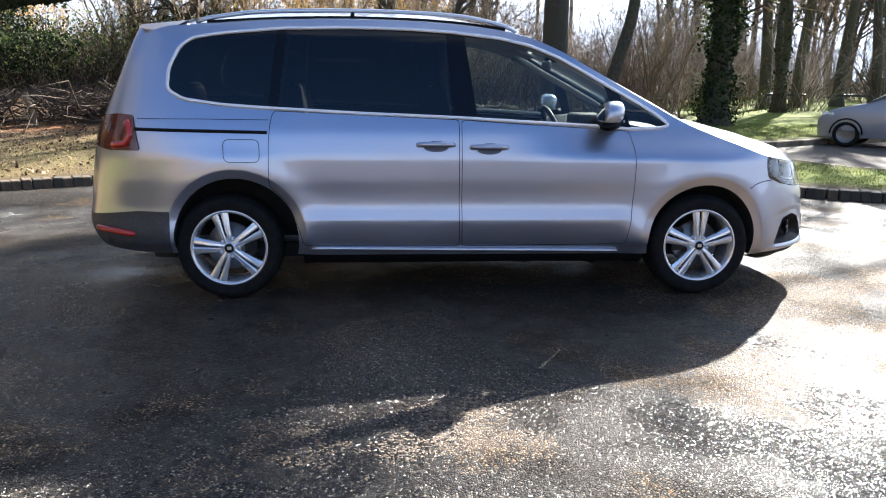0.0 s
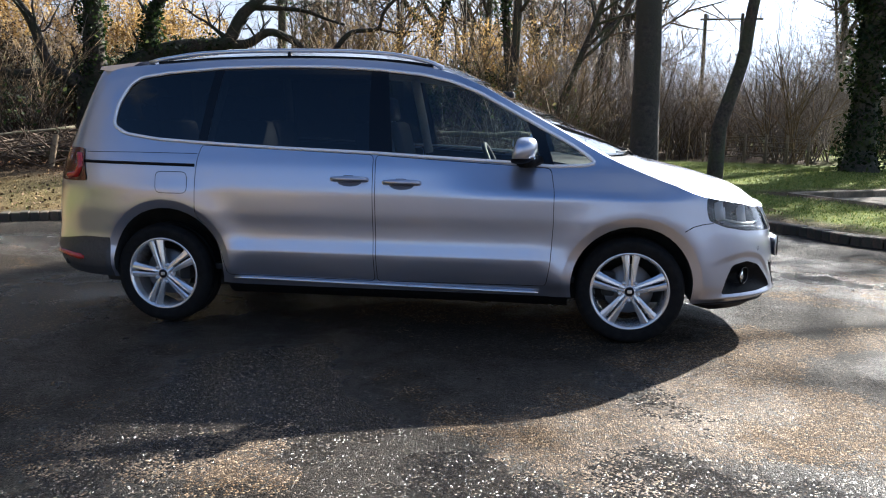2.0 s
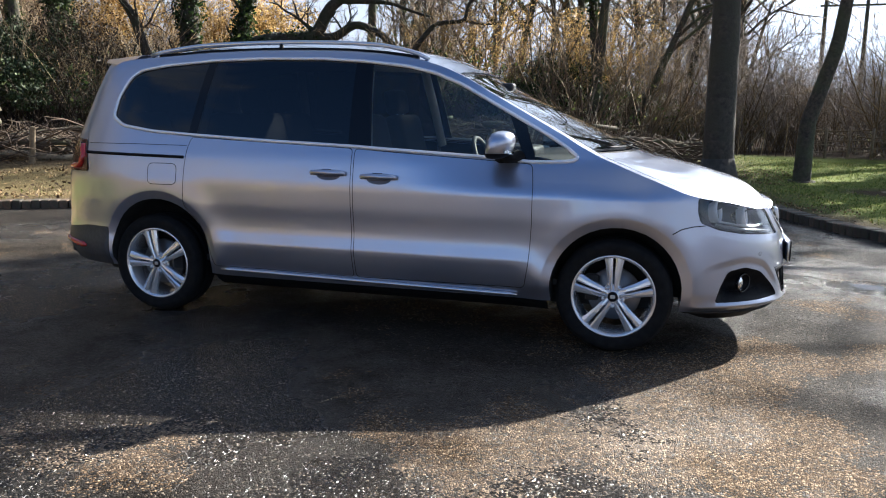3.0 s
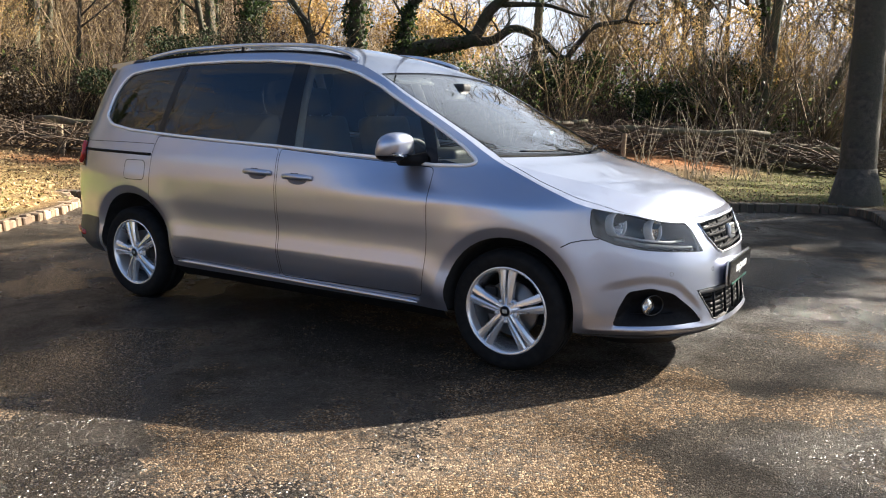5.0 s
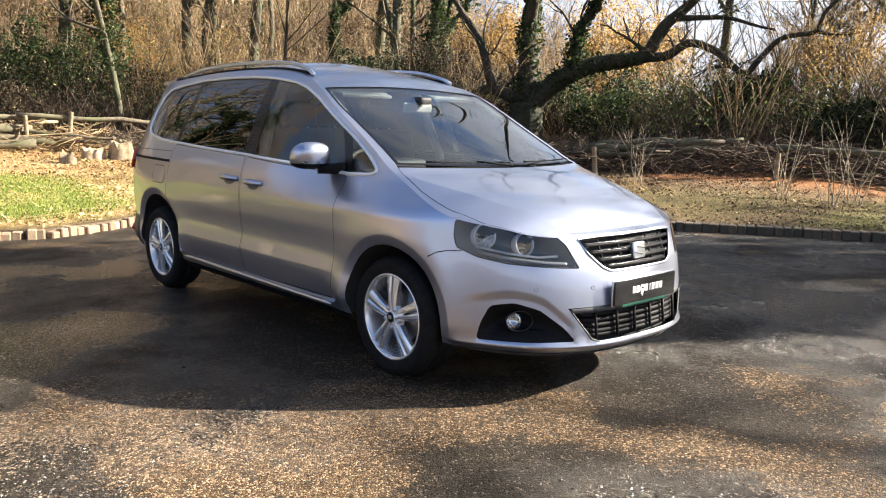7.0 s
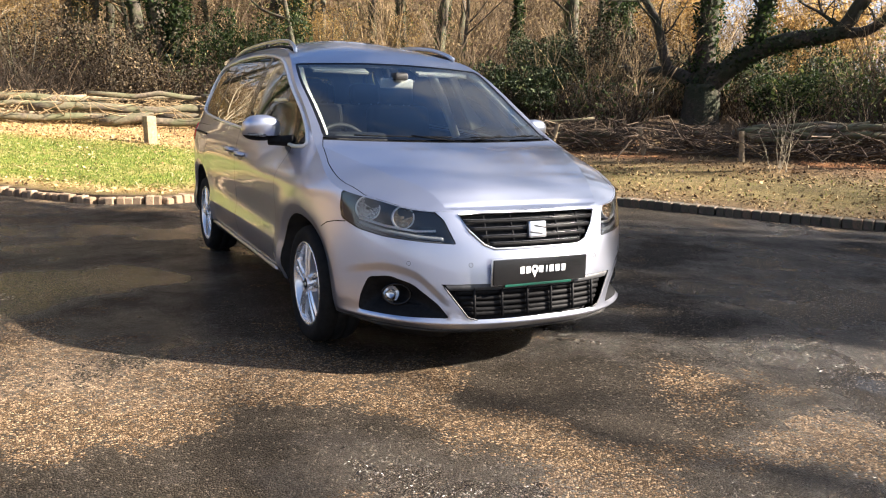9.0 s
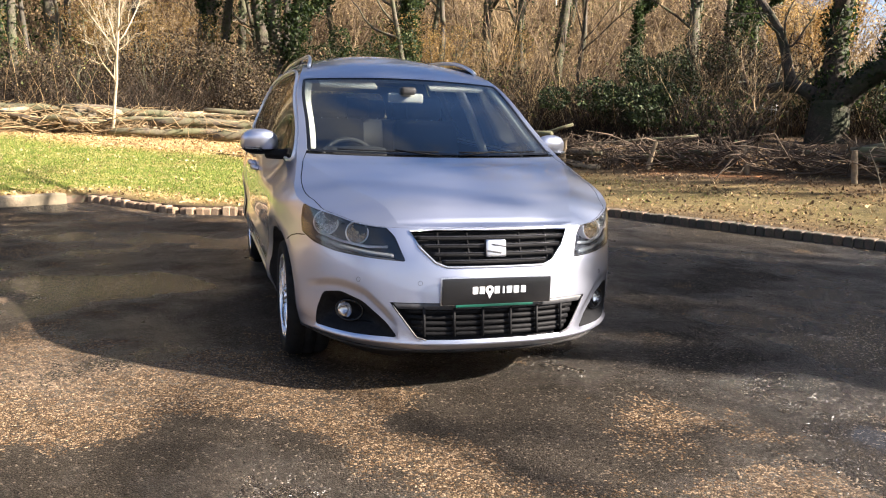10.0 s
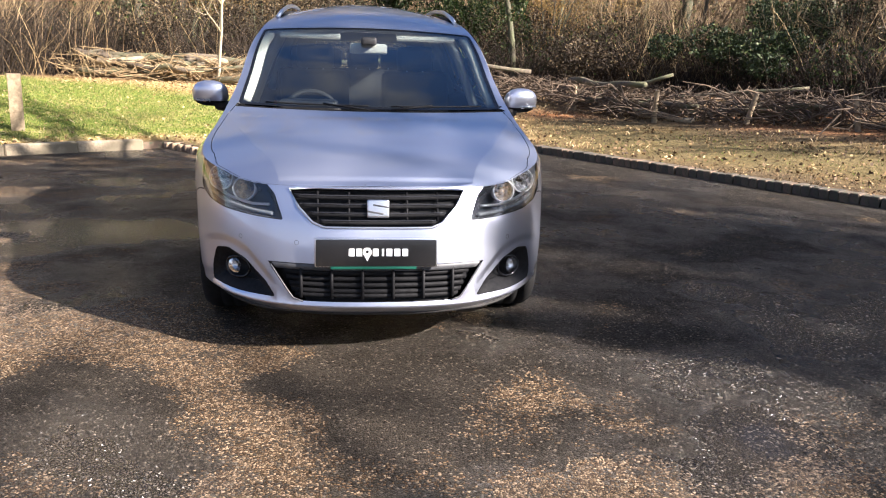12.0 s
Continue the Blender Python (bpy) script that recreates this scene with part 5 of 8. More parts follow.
# ---- wheels ----
TYRE_R, RIM_R = 0.320, 0.232
TYRE = [(RIM_R - .008, .02), (RIM_R, .0), (RIM_R + .015, -.004), (RIM_R + .04, -.010), (RIM_R + .065, -.008), (TYRE_R - .016, .004), (TYRE_R - .005, .018), (TYRE_R, .035),
        (TYRE_R, .075), (TYRE_R - .008, .077), (TYRE_R - .008, .084), (TYRE_R, .086), (TYRE_R, .135), (TYRE_R - .008, .137), (TYRE_R - .008, .144), (TYRE_R, .146), (TYRE_R, .185), (TYRE_R - .016, .216), (RIM_R + .04, .226), (RIM_R, .21)]
RIM = [(RIM_R - .006, .018), (RIM_R + .002, .002), (RIM_R - .004, -.004), (RIM_R - .013, .001), (RIM_R - .020, .014), (RIM_R - .028, .05), (RIM_R - .034, .12), (RIM_R - .02, .20)]


def spoke_bm():
    """One twin spoke pointing up, outer face towards -y."""
    bm = bmesh.new()
    for sg in (-1, 1):
        rows = []
        for r, off, w, y, d in ((.030, .013, .0105, .004, .045), (.075, .0175, .0140, .000, .042), (.13, .0215, .0175, .000, .036), (.18, .0260, .0215, .003, .03), (.222, .0315, .0265, .006, .026)):
            c = sg * off
            # the ridge runs nearer the groove; a wide facet falls away to the outer edge
            q = [(c + sg * a * w, y + b, r) for a, b in ((1.0, d), (1.0, .010), (.25, .0015), (-.45, .0), (-.88, .007), (-.92, d))]
            rows.append([bm.verts.new(p) for p in q])
        for a, b in zip(rows, rows[1:]):
            for i in range(5):
                bm.faces.new((a[i], a[i + 1], b[i + 1], b[i]))
        bm.faces.new(rows[0])
        bm.faces.new(rows[-1][::-1])
    return bm


def wheel(x, y, s, turn):
    """A wheel whose outer side faces -y, standing at x; s -1 turns it round for the left flank."""
    w = new("wheel")
    w.parent = car
    tagged(w, "twin five-spoke silver alloy wheel with dark tyre")
    v, f = lathe(TYRE, 64)
    mesh_part("tyre", v, f, RUBBER, w, "black rubber tyre")
    v, f = lathe(RIM, 64)
    rim = mesh_part("rim", v, f, ALLOY, w, "silver alloy rim")
    for k in range(5):
        bm = spoke_bm()
        bmesh.ops.transform(bm, matrix=Matrix.Rotation(2 * math.pi * k / 5 + turn, 4, "Y"), verts=bm.verts)
        bmesh.ops.recalc_face_normals(bm, faces=bm.faces)
        part("spoke", bm, ALLOY, rim, "", False)
        a = 2 * math.pi * (k + 0.5) / 5 + turn
        c = np.array((.056 * math.sin(a), 0.004, .056 * math.cos(a)))
        v, f = tube([c + [0, .03, 0], c + [0, -.002, 0], c + [0, -.006, 0]], [.0095, .0095, .006], 6)
        mesh_part("wheel_bolt", v, f, SATIN, rim)
    v, f = lathe([(.0001, -.003), (.028, -.002), (.033, .002), (.034, .012), (.066, .014), (.070, .04)], 32)
    mesh_part("hub", v, f, ALLOY, rim)
    v, f = lathe([(.0001, -.0055), (.025, -.005), (.028, -.0025)], 24)
    hc = mesh_part("hub_cap", v, f, BLACK, rim, "dark round hub cap")
    part("hub_badge", box_bm((.026, .004, .020), (0, -.0065, 0), .002, 1), SATIN, hc)
    v, f = lathe([(.0001, .075), (.145, .075), (.147, .085), (.147, .1), (.0001, .1)], 40)
    mesh_part("brake_disc", v, f, DISC, w)
    part("brake_caliper", box_bm((.075, .06, .15), (-.12 if x > 0 else .12, .085, .03), .015), DARKMETAL, w)
    w.matrix_local = pose(x, y, TYRE_R - .002) if s == 1 else pose(x, -y, TYRE_R - .002, 0, 0, 180)
    return w


for s in (1, -1):
    wheel(-1.462, -.890, s, -0.25)
    wheel(1.462, -.885, s, 0.0)
    # dark wheel housings
    for (ax, az, ar) in (ARCH_R, ARCH_F):
        line = [(ax + ar * math.cos(t), az + ar * math.sin(t)) for t in np.linspace(math.pi * 1.06, -math.pi * .06, 26)]
        v = []
        for a, b in line:
            p = skin(a, b)
            v += [p + [0, .004, 0], (p[0], -.62, p[2])]
        f = [(2 * i, 2 * i + 1, 2 * i + 3, 2 * i + 2) for i in range(25)]
        k = len(v)
        v += [(ax, -.62, az)]
        f += [(2 * i + 1, k, 2 * i + 3) for i in range(25)]
        mesh_part("wheel_housing", np.array(v) if s == 1 else np.array(v) * FLIP, f, DARKMETAL, car, "dark wheel arch liner")

# underbody
part("underbody", box_bm((3.7, 1.44, .12), (-.12, 0, .275), 0.04), DARKMETAL, car)
# two boxes added to block sunlight leaking through the hollow front
part("engine_bay_light_block", box_bm((1.0, 1.20, .42), (1.45, 0, .50), 0.04), DARKMETAL, car)
part("nose_light_tray", box_bm((.40, 1.0, .04), (1.95, 0, .27), 0.01), DARKMETAL, car)
# front air dam below the bumper
uv = np.concatenate([[skin(u, .242), skin(u, .215) - skin_normal(u, .3) * .07] for u in np.linspace(1.95, U_FRONT, 24)])
uf = [(2 * i, 2 * i + 1, 2 * i + 3, 2 * i + 2) for i in range(23)]
mesh_part("air_dam", np.concatenate([uv, uv * FLIP]), uf + [tuple(j + len(uv) for j in q) for q in uf], BLACK, car)

# closed floor of the nose, added to stop sunlight leaking through
nt = [skin(u, .246) - skin_normal(u, .3) * .012 for u in np.linspace(1.86, U_FRONT, 30)]
nt = np.array([*nt, *[p * FLIP for p in nt[::-1][1:]]])
mesh_part("nose_light_floor", np.concatenate([nt, nt - [0, 0, .012]]), [tuple(range(len(nt))), tuple(range(2 * len(nt) - 1, len(nt) - 1, -1))]
          + [(i, i + len(nt), (i + 1) % len(nt) + len(nt), (i + 1) % len(nt)) for i in range(len(nt))], DARKMETAL, car, "dark tray added below the nose to shut light out")

# ---- wipers ----
for y0, y1 in ((-.58, -.02), (.62, .10)):
    ys = np.linspace(y0, y1, 10)
    p = np.array([top(1.262 + 0.012 * abs(y - y1), y / .79) + top_normal(1.262, y / .79) * .010 for y in ys])
    v, f = tube(p, 0.005, 6)
    wp = mesh_part("wiper", v, f, BLACK, car, "black wiper blade")
    q = np.array([top(1.295, y1 / .79) + [0, 0, .004], p[5] + [0, 0, .006]])
    v, f = tube(q, 0.006, 6)
    mesh_part("wiper_arm", v, f, BLACK, wp)

# ---- interior ----
_flank = np.concatenate([REG["front_door"], REG["sliding_door"], REG["quarter"]])
_ck = BV[_flank].mean(1)
_flank_low = _flank[(_ck[:, 1] > .3) & (_ck[:, 1] < 1.2)]
for s in (1, -1):
    band_part("door_lining", BV, _flank_low, DASH, car, "dark inner door lining", (s,), 0.045, None, True)
    _up = np.concatenate([REG["quarter"], REG["wing"]])
    _cu2 = BV[_up].mean(1)
    _up = _up[(_cu2[:, 1] > 1.15) & (_cu2[:, 0] < 1.3)]
    band_part("pillar_lining", BV, _up, BEIGE, car, "pale pillar lining", (s,), 0.03, None, True)
    # B pillar
    pv, pf = tube([(-.02, -.80, 1.05), (-.06, -.69, 1.35), (-.09, -.56, 1.60)], .035, 8)
    mesh_part("centre_pillar", pv if s == 1 else pv * FLIP, pf, BEIGE, car, "pale lining of the centre pillar")
    pv, pf = tube([(-1.19, -.78, 1.10), (-1.15, -.69, 1.35), (-1.12, -.56, 1.60)], .035, 8)
    mesh_part("rear_pillar", pv if s == 1 else pv * FLIP, pf, BEIGE, car)
top_part("headliner", TV, TF[roof_k][:, ::-1], BEIGE, car, "pale roof lining", 0.035, True)
top_part("pillar_inner", TV, TF[rest & ~cowl & ~roof_k & (_tc[:, 0] < 1.25)][:, ::-1], BEIGE, car, "pale windscreen pillar lining", 0.02, True)
for s in (1, -1):
    p = np.array([top(u, -.93) - top_normal(u, -.93) * .04 for u in np.linspace(.50, 1.20, 16)])
    v, f = tube(p, .036, 8, True, .7)
    mesh_part("pillar_trim", v if s == 1 else v * FLIP, f, BEIGE, car, "pale windscreen pillar trim")
part("cabin_floor", box_bm((3.6, 1.6, .04), (-.4, 0, .36), 0.01), DASH, car)
# dashboard
dv = []
for y in np.linspace(-.74, .74, 13):
    k = 1 - (y / .74) ** 2
    dv += [(1.18 + .16 * k, y, 1.035), (1.0 + .03 * k, y, 1.065), (.80, y, 1.05), (.70, y, .99), (.74, y, .80), (.85, y, .55)]
df = [(i * 6 + j, i * 6 + j + 1, i * 6 + j + 7, i * 6 + j + 6) for i in range(12) for j in range(5)]
mesh_part("dashboard", dv, df, DASH, car, "dark dashboard")
part("instrument_hood", box_bm((.22, .36, .09), (.84, -.37, 1.07), .035, 3), DASH, car)
ct = np.array((.62, -.37, .98))
rotw = np.array(Matrix.Rotation(radians(-25), 3, "Y"))
ringp = [ct + rotw @ np.array((0, .188 * math.cos(a), .188 * math.sin(a))) for a in np.linspace(0, 2 * math.pi, 41)]
v, f = tube(ringp, 0.0165, 8, False)
stw = mesh_part("steering_wheel", v, f, DASH, car, "black three-spoke steering wheel")
for a in (0.15, math.pi - 0.15, -math.pi / 2):
    v, f = tube([ct, ct + rotw @ np.array((0, .18 * math.cos(a), .18 * math.sin(a)))], [.03, .018], 6, True, .5)
    mesh_part("wheel_spoke", v, f, DASH, stw)
v, f = tube([ct - rotw @ np.array((.02, 0, 0)), ct + rotw @ np.array((.10, 0, -.02))], [.06, .045], 12)
mesh_part("wheel_boss", v, f, DASH, stw)


def seat(x, y, parent):
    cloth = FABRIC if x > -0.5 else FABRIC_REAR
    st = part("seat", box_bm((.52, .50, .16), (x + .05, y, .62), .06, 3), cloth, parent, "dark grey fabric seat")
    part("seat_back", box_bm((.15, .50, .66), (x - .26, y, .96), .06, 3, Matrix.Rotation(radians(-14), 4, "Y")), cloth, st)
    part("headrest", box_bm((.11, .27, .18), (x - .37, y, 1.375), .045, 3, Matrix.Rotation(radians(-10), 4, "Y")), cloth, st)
    for q in (-.06, .06):
        v, f = tube([(x - .33, y + q, 1.24), (x - .355, y + q, 1.34)], .006, 6)
        mesh_part("headrest_post", v, f, CHROME, st)


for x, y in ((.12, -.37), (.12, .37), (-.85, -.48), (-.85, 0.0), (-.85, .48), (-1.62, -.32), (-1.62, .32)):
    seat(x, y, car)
# pale trim on the inside mirror paints in the light it catches
part("inner_mirror", box_bm((.03, .24, .065), (.62, 0, 1.43), .02, 3), BEIGE, car, "inside mirror at the windscreen")
part("sensor_pod", box_bm((.10, .10, .05), (.66, 0, 1.475), .02, 3), DASH, car)
for y in (-.37, .37):
    part("sun_visor", box_bm((.16, .38, .02), (.50, y, 1.515), .008, 2, Matrix.Rotation(radians(18), 4, "Y")), BEIGE, car, "pale folded sun visor")

# ---- ground ----
HEDGE = [(-15.2, -7.2), (-15.0, -5), (-14.8, -3), (-14.7, -.6), (-14.6, 1.4), (-14.0, 3.4), (-12.4, 5.0), (-10.6, 5.5), (-9.2, 6.3), (-8.2, 7.6), (-7.0, 9.1), (-4.9, 9.9), (-2.4, 12.0), (.6, 13.5), (3, 13.8)]
K1 = [(-7.6, 2.45), (-6.55, 2.95), (-4.6, 4.05), (-2.2, 5.3), (-0.5, 6.24), (0.15, 6.66), (0.8, 7.03), (1.4, 7.38), (1.9, 7.62), (2.35, 7.72), (2.65, 7.58), (2.86, 7.15), (3.02, 6.3), (3.3, 5.35), (3.6, 4.6), (3.85, 4.15), (4.2, 3.55), (4.7, 3.1), (5.4, 2.8), (8.0, 2.3), (14, 1.2)]
K2 = [(-6.4, -2.78), (-5.4, -2.0), (-4.95, -1.6), (-4.66, -.85), (-5.0, -.1), (-5.45, .55), (-5.9, 1.3), (-6.5, 1.95), (-7.6, 2.45)]
K3 = [(-2.6, -9.5), (-4.3, -6.1), (-5.14, -4.69), (-5.74, -3.8), (-6.4, -2.78)]
YARD = np.array([*K1, (30, -2), (34, -16), (8, -24), (0, -14), *K3, *K2[1:-1]])
LANE = np.array([(5.0, 8.75), (5.75, 7.4), (6.3, 5.75), (7.2, 4.7), (12, 3.2), (30, 1.0), (30, 12), (14, 12.6), (10.5, 11.4), (8.9, 10.8), (7.6, 10.1), (6.0, 9.3)])


def smoothstep(a, b, x):
    t = np.clip((np.asarray(x, float) - a) / (b - a), 0, 1)
    return t * t * (3 - 2 * t)


_wob = [(random.Random(5).uniform(0, 6.3), random.Random(9 + i).uniform(0, 6.3), 0.35 * 1.9 ** i) for i in range(4)]


def wobble(p):
    return sum(np.sin(p[:, 0] * k + a + 1.3 * np.sin(p[:, 1] * k * 0.7 + b)) * np.cos(p[:, 1] * k * 1.1 + b) / (i + 1) for i, (a, b, k) in enumerate(_wob))


def land(p):
    """Height, grass and litter of the ground at points outside the tarmac."""
    p = np.atleast_2d(np.asarray(p, float))
    d = np.minimum(dist_to(YARD, p), dist_to(LANE, p))
    az = np.degrees(np.arctan2(p[:, 0], p[:, 1] + 2))
    left = smoothstep(6, -6, az) * smoothstep(-175, -150, az)
    rise = 0.072 * np.minimum(d, 9) + 0.02 * np.clip(d - 9, 0, 6)
    ridge = 0.8 * np.exp(-((d - 15) / 3.5) ** 2) * (1 - 0.85 * smoothstep(6.0, 2.5, np.hypot(p[:, 0] + 11.0, p[:, 1] - 14.2)))
    hill = 9.5 * smoothstep(14, 46, d) * smoothstep(-36, -48, az)
    far = 0.05 * np.clip(d - 60, 0, 200) * smoothstep(-32, -62, az) * 0.3
    h = 0.10 + left * (rise + ridge * smoothstep(8, 12, d)) + left * (hill + far) + (1 - left) * 0.012 * np.minimum(d, 25)
    h = h + 0.03 * wobble(p) * smoothstep(0.2, 2, d) + 0.12 * wobble(p * 0.4) * smoothstep(9, 16, d)
    lawn = smoothstep(1.6, 0.6, p[:, 1] + 0.25 * wobble(p * 2)) * smoothstep(-10.7, -9.2, p[:, 0] + 0.72 * np.clip(0.3 - p[:, 1], 0, 5.5) + 0.3 * wobble(p * 1.5)) * smoothstep(0.15, 0.9, d) * smoothstep(-2.5, -4.0, p[:, 0]) * smoothstep(-10.0, -8.0, p[:, 1])
    right = smoothstep(-2, 4, az) * (p[:, 1] > -8) * smoothstep(0.1, 0.7, d + 0.2 * wobble(p * 2))
    right = right * (0.35 + 0.65 * smoothstep(2.6, 4.2, p[:, 0])) * np.maximum(smoothstep(18.4, 17.2, p[:, 1]), smoothstep(8.6, 9.6, p[:, 0]))
    mid = 0.16 * smoothstep(2.2, 0.6, np.abs(d - 1.7) + 0.4 * wobble(p * 2)) * left
    grass = np.clip(np.maximum(np.maximum(lawn, right), mid), 0, 1) * smoothstep(60, 30, d)
    litter = np.clip(left * smoothstep(11.0, 8.0, d) * smoothstep(0.0, 0.3, d) + 0.22 * smoothstep(14, 20, d) * left, 0, 1)
    litter = litter * (1 - 0.75 * smoothstep(2.0, 4.5, p[:, 1]) * smoothstep(-0.5, 0.5, wobble(p * 2.3)))
    litter = litter * (1 - 0.78 * smoothstep(2.5, 4.0, p[:, 1]))
    clay = left * np.exp(-((dist_to(HEDGE, p, False) - 1.2) / 0.75) ** 2) * smoothstep(-0.5, 0.5, wobble(p * 1.6)) * smoothstep(-12.0, -10.0, p[:, 0])
    return h, grass * (1 - clay), litter, clay


def height(x, y):
    return float(land([(x, y)])[0][0])


def ground_sheet():
    from mathutils import geometry
    pts, edges = [], []
    for loop in (resample(YARD, 0.3), resample(LANE, 0.4)):
        k = len(pts)
        pts += loop.tolist()
        edges += [(k + i, k + (i + 1) % len(loop)) for i in range(len(loop))]
    rings = [(20, 0.45), (45, 1.3)]
    g = []
    lo = 0
    for hi, st in rings:
        gx, gy = np.meshgrid(np.arange(-hi, hi, st), np.arange(-hi, hi, st))
        q = np.stack([gx.ravel() + np.tile([0, st / 2], gx.size)[:gx.size] * 0, gy.ravel()], 1)
        r = np.hypot(*q.T)
        g.append(q[(r < hi) & (r >= lo)])
        lo = hi
    for r in (46, 50, 56, 64, 75, 90, 115, 150, 220, 400, 900):
        a = np.linspace(0, 2 * np.pi, 90, endpoint=False)
        g.append(np.stack([r * np.cos(a), r * np.sin(a)], 1))
    g = np.concatenate(g)
    k = np.minimum(dist_to(YARD, g), dist_to(LANE, g)) > 0.2
    pts += g[k].tolist()
    v, _, f, *_ = geometry.delaunay_2d_cdt([Vector(p) for p in pts], edges, [], 0, 1e-6)
    v, f = np.array([tuple(p) for p in v]), np.array([tuple(t) for t in f])
    a, b, d = v[f[:, 0]], v[f[:, 1]], v[f[:, 2]]
    flip = (b[:, 0] - a[:, 0]) * (d[:, 1] - a[:, 1]) - (b[:, 1] - a[:, 1]) * (d[:, 0] - a[:, 0]) < 0
    f[flip] = f[flip][:, ::-1]
    c = v[f].mean(1)
    hard = inside(YARD, c) | inside(LANE, c)
    lane = hard & ~inside(YARD, c)
    for name, sel in (("road", hard & ~lane), ("lane", lane), ("ground", ~hard)):
        ids = np.unique(f[sel])
        m = np.full(len(v), -1)
        m[ids] = np.arange(len(ids))
        q = v[ids]
        if name != "ground":
            z = np.zeros(len(q))
        else:
            z, gr, li, cl = land(q)
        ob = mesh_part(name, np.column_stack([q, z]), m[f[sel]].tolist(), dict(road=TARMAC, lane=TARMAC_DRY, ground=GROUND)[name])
        if name == "ground":
            for an, val in (("grass", gr), ("litter", li), ("clay", cl)):
                at = ob.data.attributes.new(an, "FLOAT", "POINT")
                at.data.foreach_set("value", val.astype(np.float32))
            tagged(ob, "leaf-strewn verge, lawn and wooded bank", "ground", "", "structure")
        else:
            tagged(ob, "dark damp tarmac with patches of tan grit" if name == "road" else "pale dry tarmac lane beyond the grass", "tarmac", "", "structure")


ground_sheet()


# ---- kerbs: rows of bricks, and long stones ----
def walk_line(line, step):
    p = np.array(line, float)
    s = np.r_[0, np.cumsum(np.hypot(*np.diff(p, axis=0).T))]
    q = np.arange(step / 2, s[-1], step)
    xy = np.stack([np.interp(q, s, p[:, 0]), np.interp(q, s, p[:, 1])], 1)
    e = 0.05
    t = np.stack([np.interp(q + e, s, p[:, 0]) - np.interp(q - e, s, p[:, 0]), np.interp(q + e, s, p[:, 1]) - np.interp(q - e, s, p[:, 1])], 1)
    return xy, np.arctan2(t[:, 1], t[:, 0])


def kerb_run(name, line, step, size, bevel, material, label, piece, jitter, rng, limit):
    bm = box_bm(size, (0, 0, 0), bevel, 1)
    me = bpy.data.meshes.new(piece)
    bm.to_mesh(me)
    bm.free()
    me.materials.append(material)
    holder = new(name)
    tagged(holder, label, "kerb", "", "structure")
    xy, an = walk_line(line, step)
    for (x, y), a in list(zip(xy, an))[:limit]:
        ob = new(piece, me)
        ob.parent = holder
        ob.matrix_local = pose(x + rng.uniform(-jitter, jitter), y + rng.uniform(-jitter, jitter), size[2] / 2 - 0.045 + rng.uniform(-jitter, jitter) * .6,
                               rng.uniform(-3, 3) * jitter * 60, rng.uniform(-2, 2) * jitter * 60, math.degrees(a) + rng.uniform(-4, 4) * jitter * 60)


_r = random.Random(11)
kerb_run("kerb", K1[:20], 0.112, (0.107, 0.20, 0.155), 0.010, KERBBRICK, "row of dark mossy kerb bricks round the tarmac", "brick", 0.009, _r, 215)
kerb_run("kerb", K2, 0.112, (0.104, 0.20, 0.135), 0.014, KERBTAN, "row of worn kerb bricks round a bulging verge", "brick", 0.026, _r, 90)
kerb_run("kerb", K3, 0.915, (0.905, 0.15, 0.19), 0.018, KERBSTONE, "pale stone kerb beside the lawn", "kerb_stone", 0.004, _r, 40)
kerb_run("kerb", [(5.0, 8.75), (6.0, 9.3), (7.6, 10.1), (8.9, 10.8), (10.5, 11.4), (14, 12.6)], 0.915, (0.905, 0.15, 0.16), 0.018, KERBSTONE, "low stone kerb along the far lane", "kerb_stone", 0.004, _r, 40)
kerb_run("kerb", [(5.0, 8.75), (5.75, 7.4), (6.3, 5.75), (7.2, 4.7), (12, 3.2)], 0.915, (0.905, 0.13, 0.15), 0.018, KERBSTONE, "low stone edging of the grass island", "kerb_stone", 0.004, _r, 40)


# earth face under the edge of the ground
for _loop in (YARD, LANE):
    _e = resample(_loop, 0.3)
    _z = land(_e)[0]
    _n = len(_e)
    _bed = mesh_part("kerb_bed", np.concatenate([np.column_stack([_e, _z]), np.column_stack([_e, np.full(_n, -0.15)])]), [(i, (i + 1) % _n, _n + (i + 1) % _n, _n + i) for i in range(_n)], KERBBRICK)
    tagged(_bed, "dark earth bed below the kerb", "kerb", "", "structure")


# ---- scattered leaves and grass ----
def quick_mesh(name, v, quads, material, label, category, kind="stuff", smooth=False):
    me = bpy.data.meshes.new(name)
    me.vertices.add(len(v))
    me.vertices.foreach_set("co", np.asarray(v, np.float32).ravel())
    n, k = quads.shape
    me.loops.add(n * k)
    me.loops.foreach_set("vertex_index", quads.astype(np.int32).ravel())
    me.polygons.add(n)
    me.polygons.foreach_set("loop_start", np.arange(0, n * k, k, dtype=np.int32))
    me.polygons.foreach_set("loop_total", np.full(n, k, dtype=np.int32))
    me.update(calc_edges=True)
    me.validate()
    me.materials.append(material)
    if smooth:
        me.polygons.foreach_set("use_smooth", [True] * n)
    ob = new(name, me)
    return tagged(ob, label, category, "", kind) if label else ob


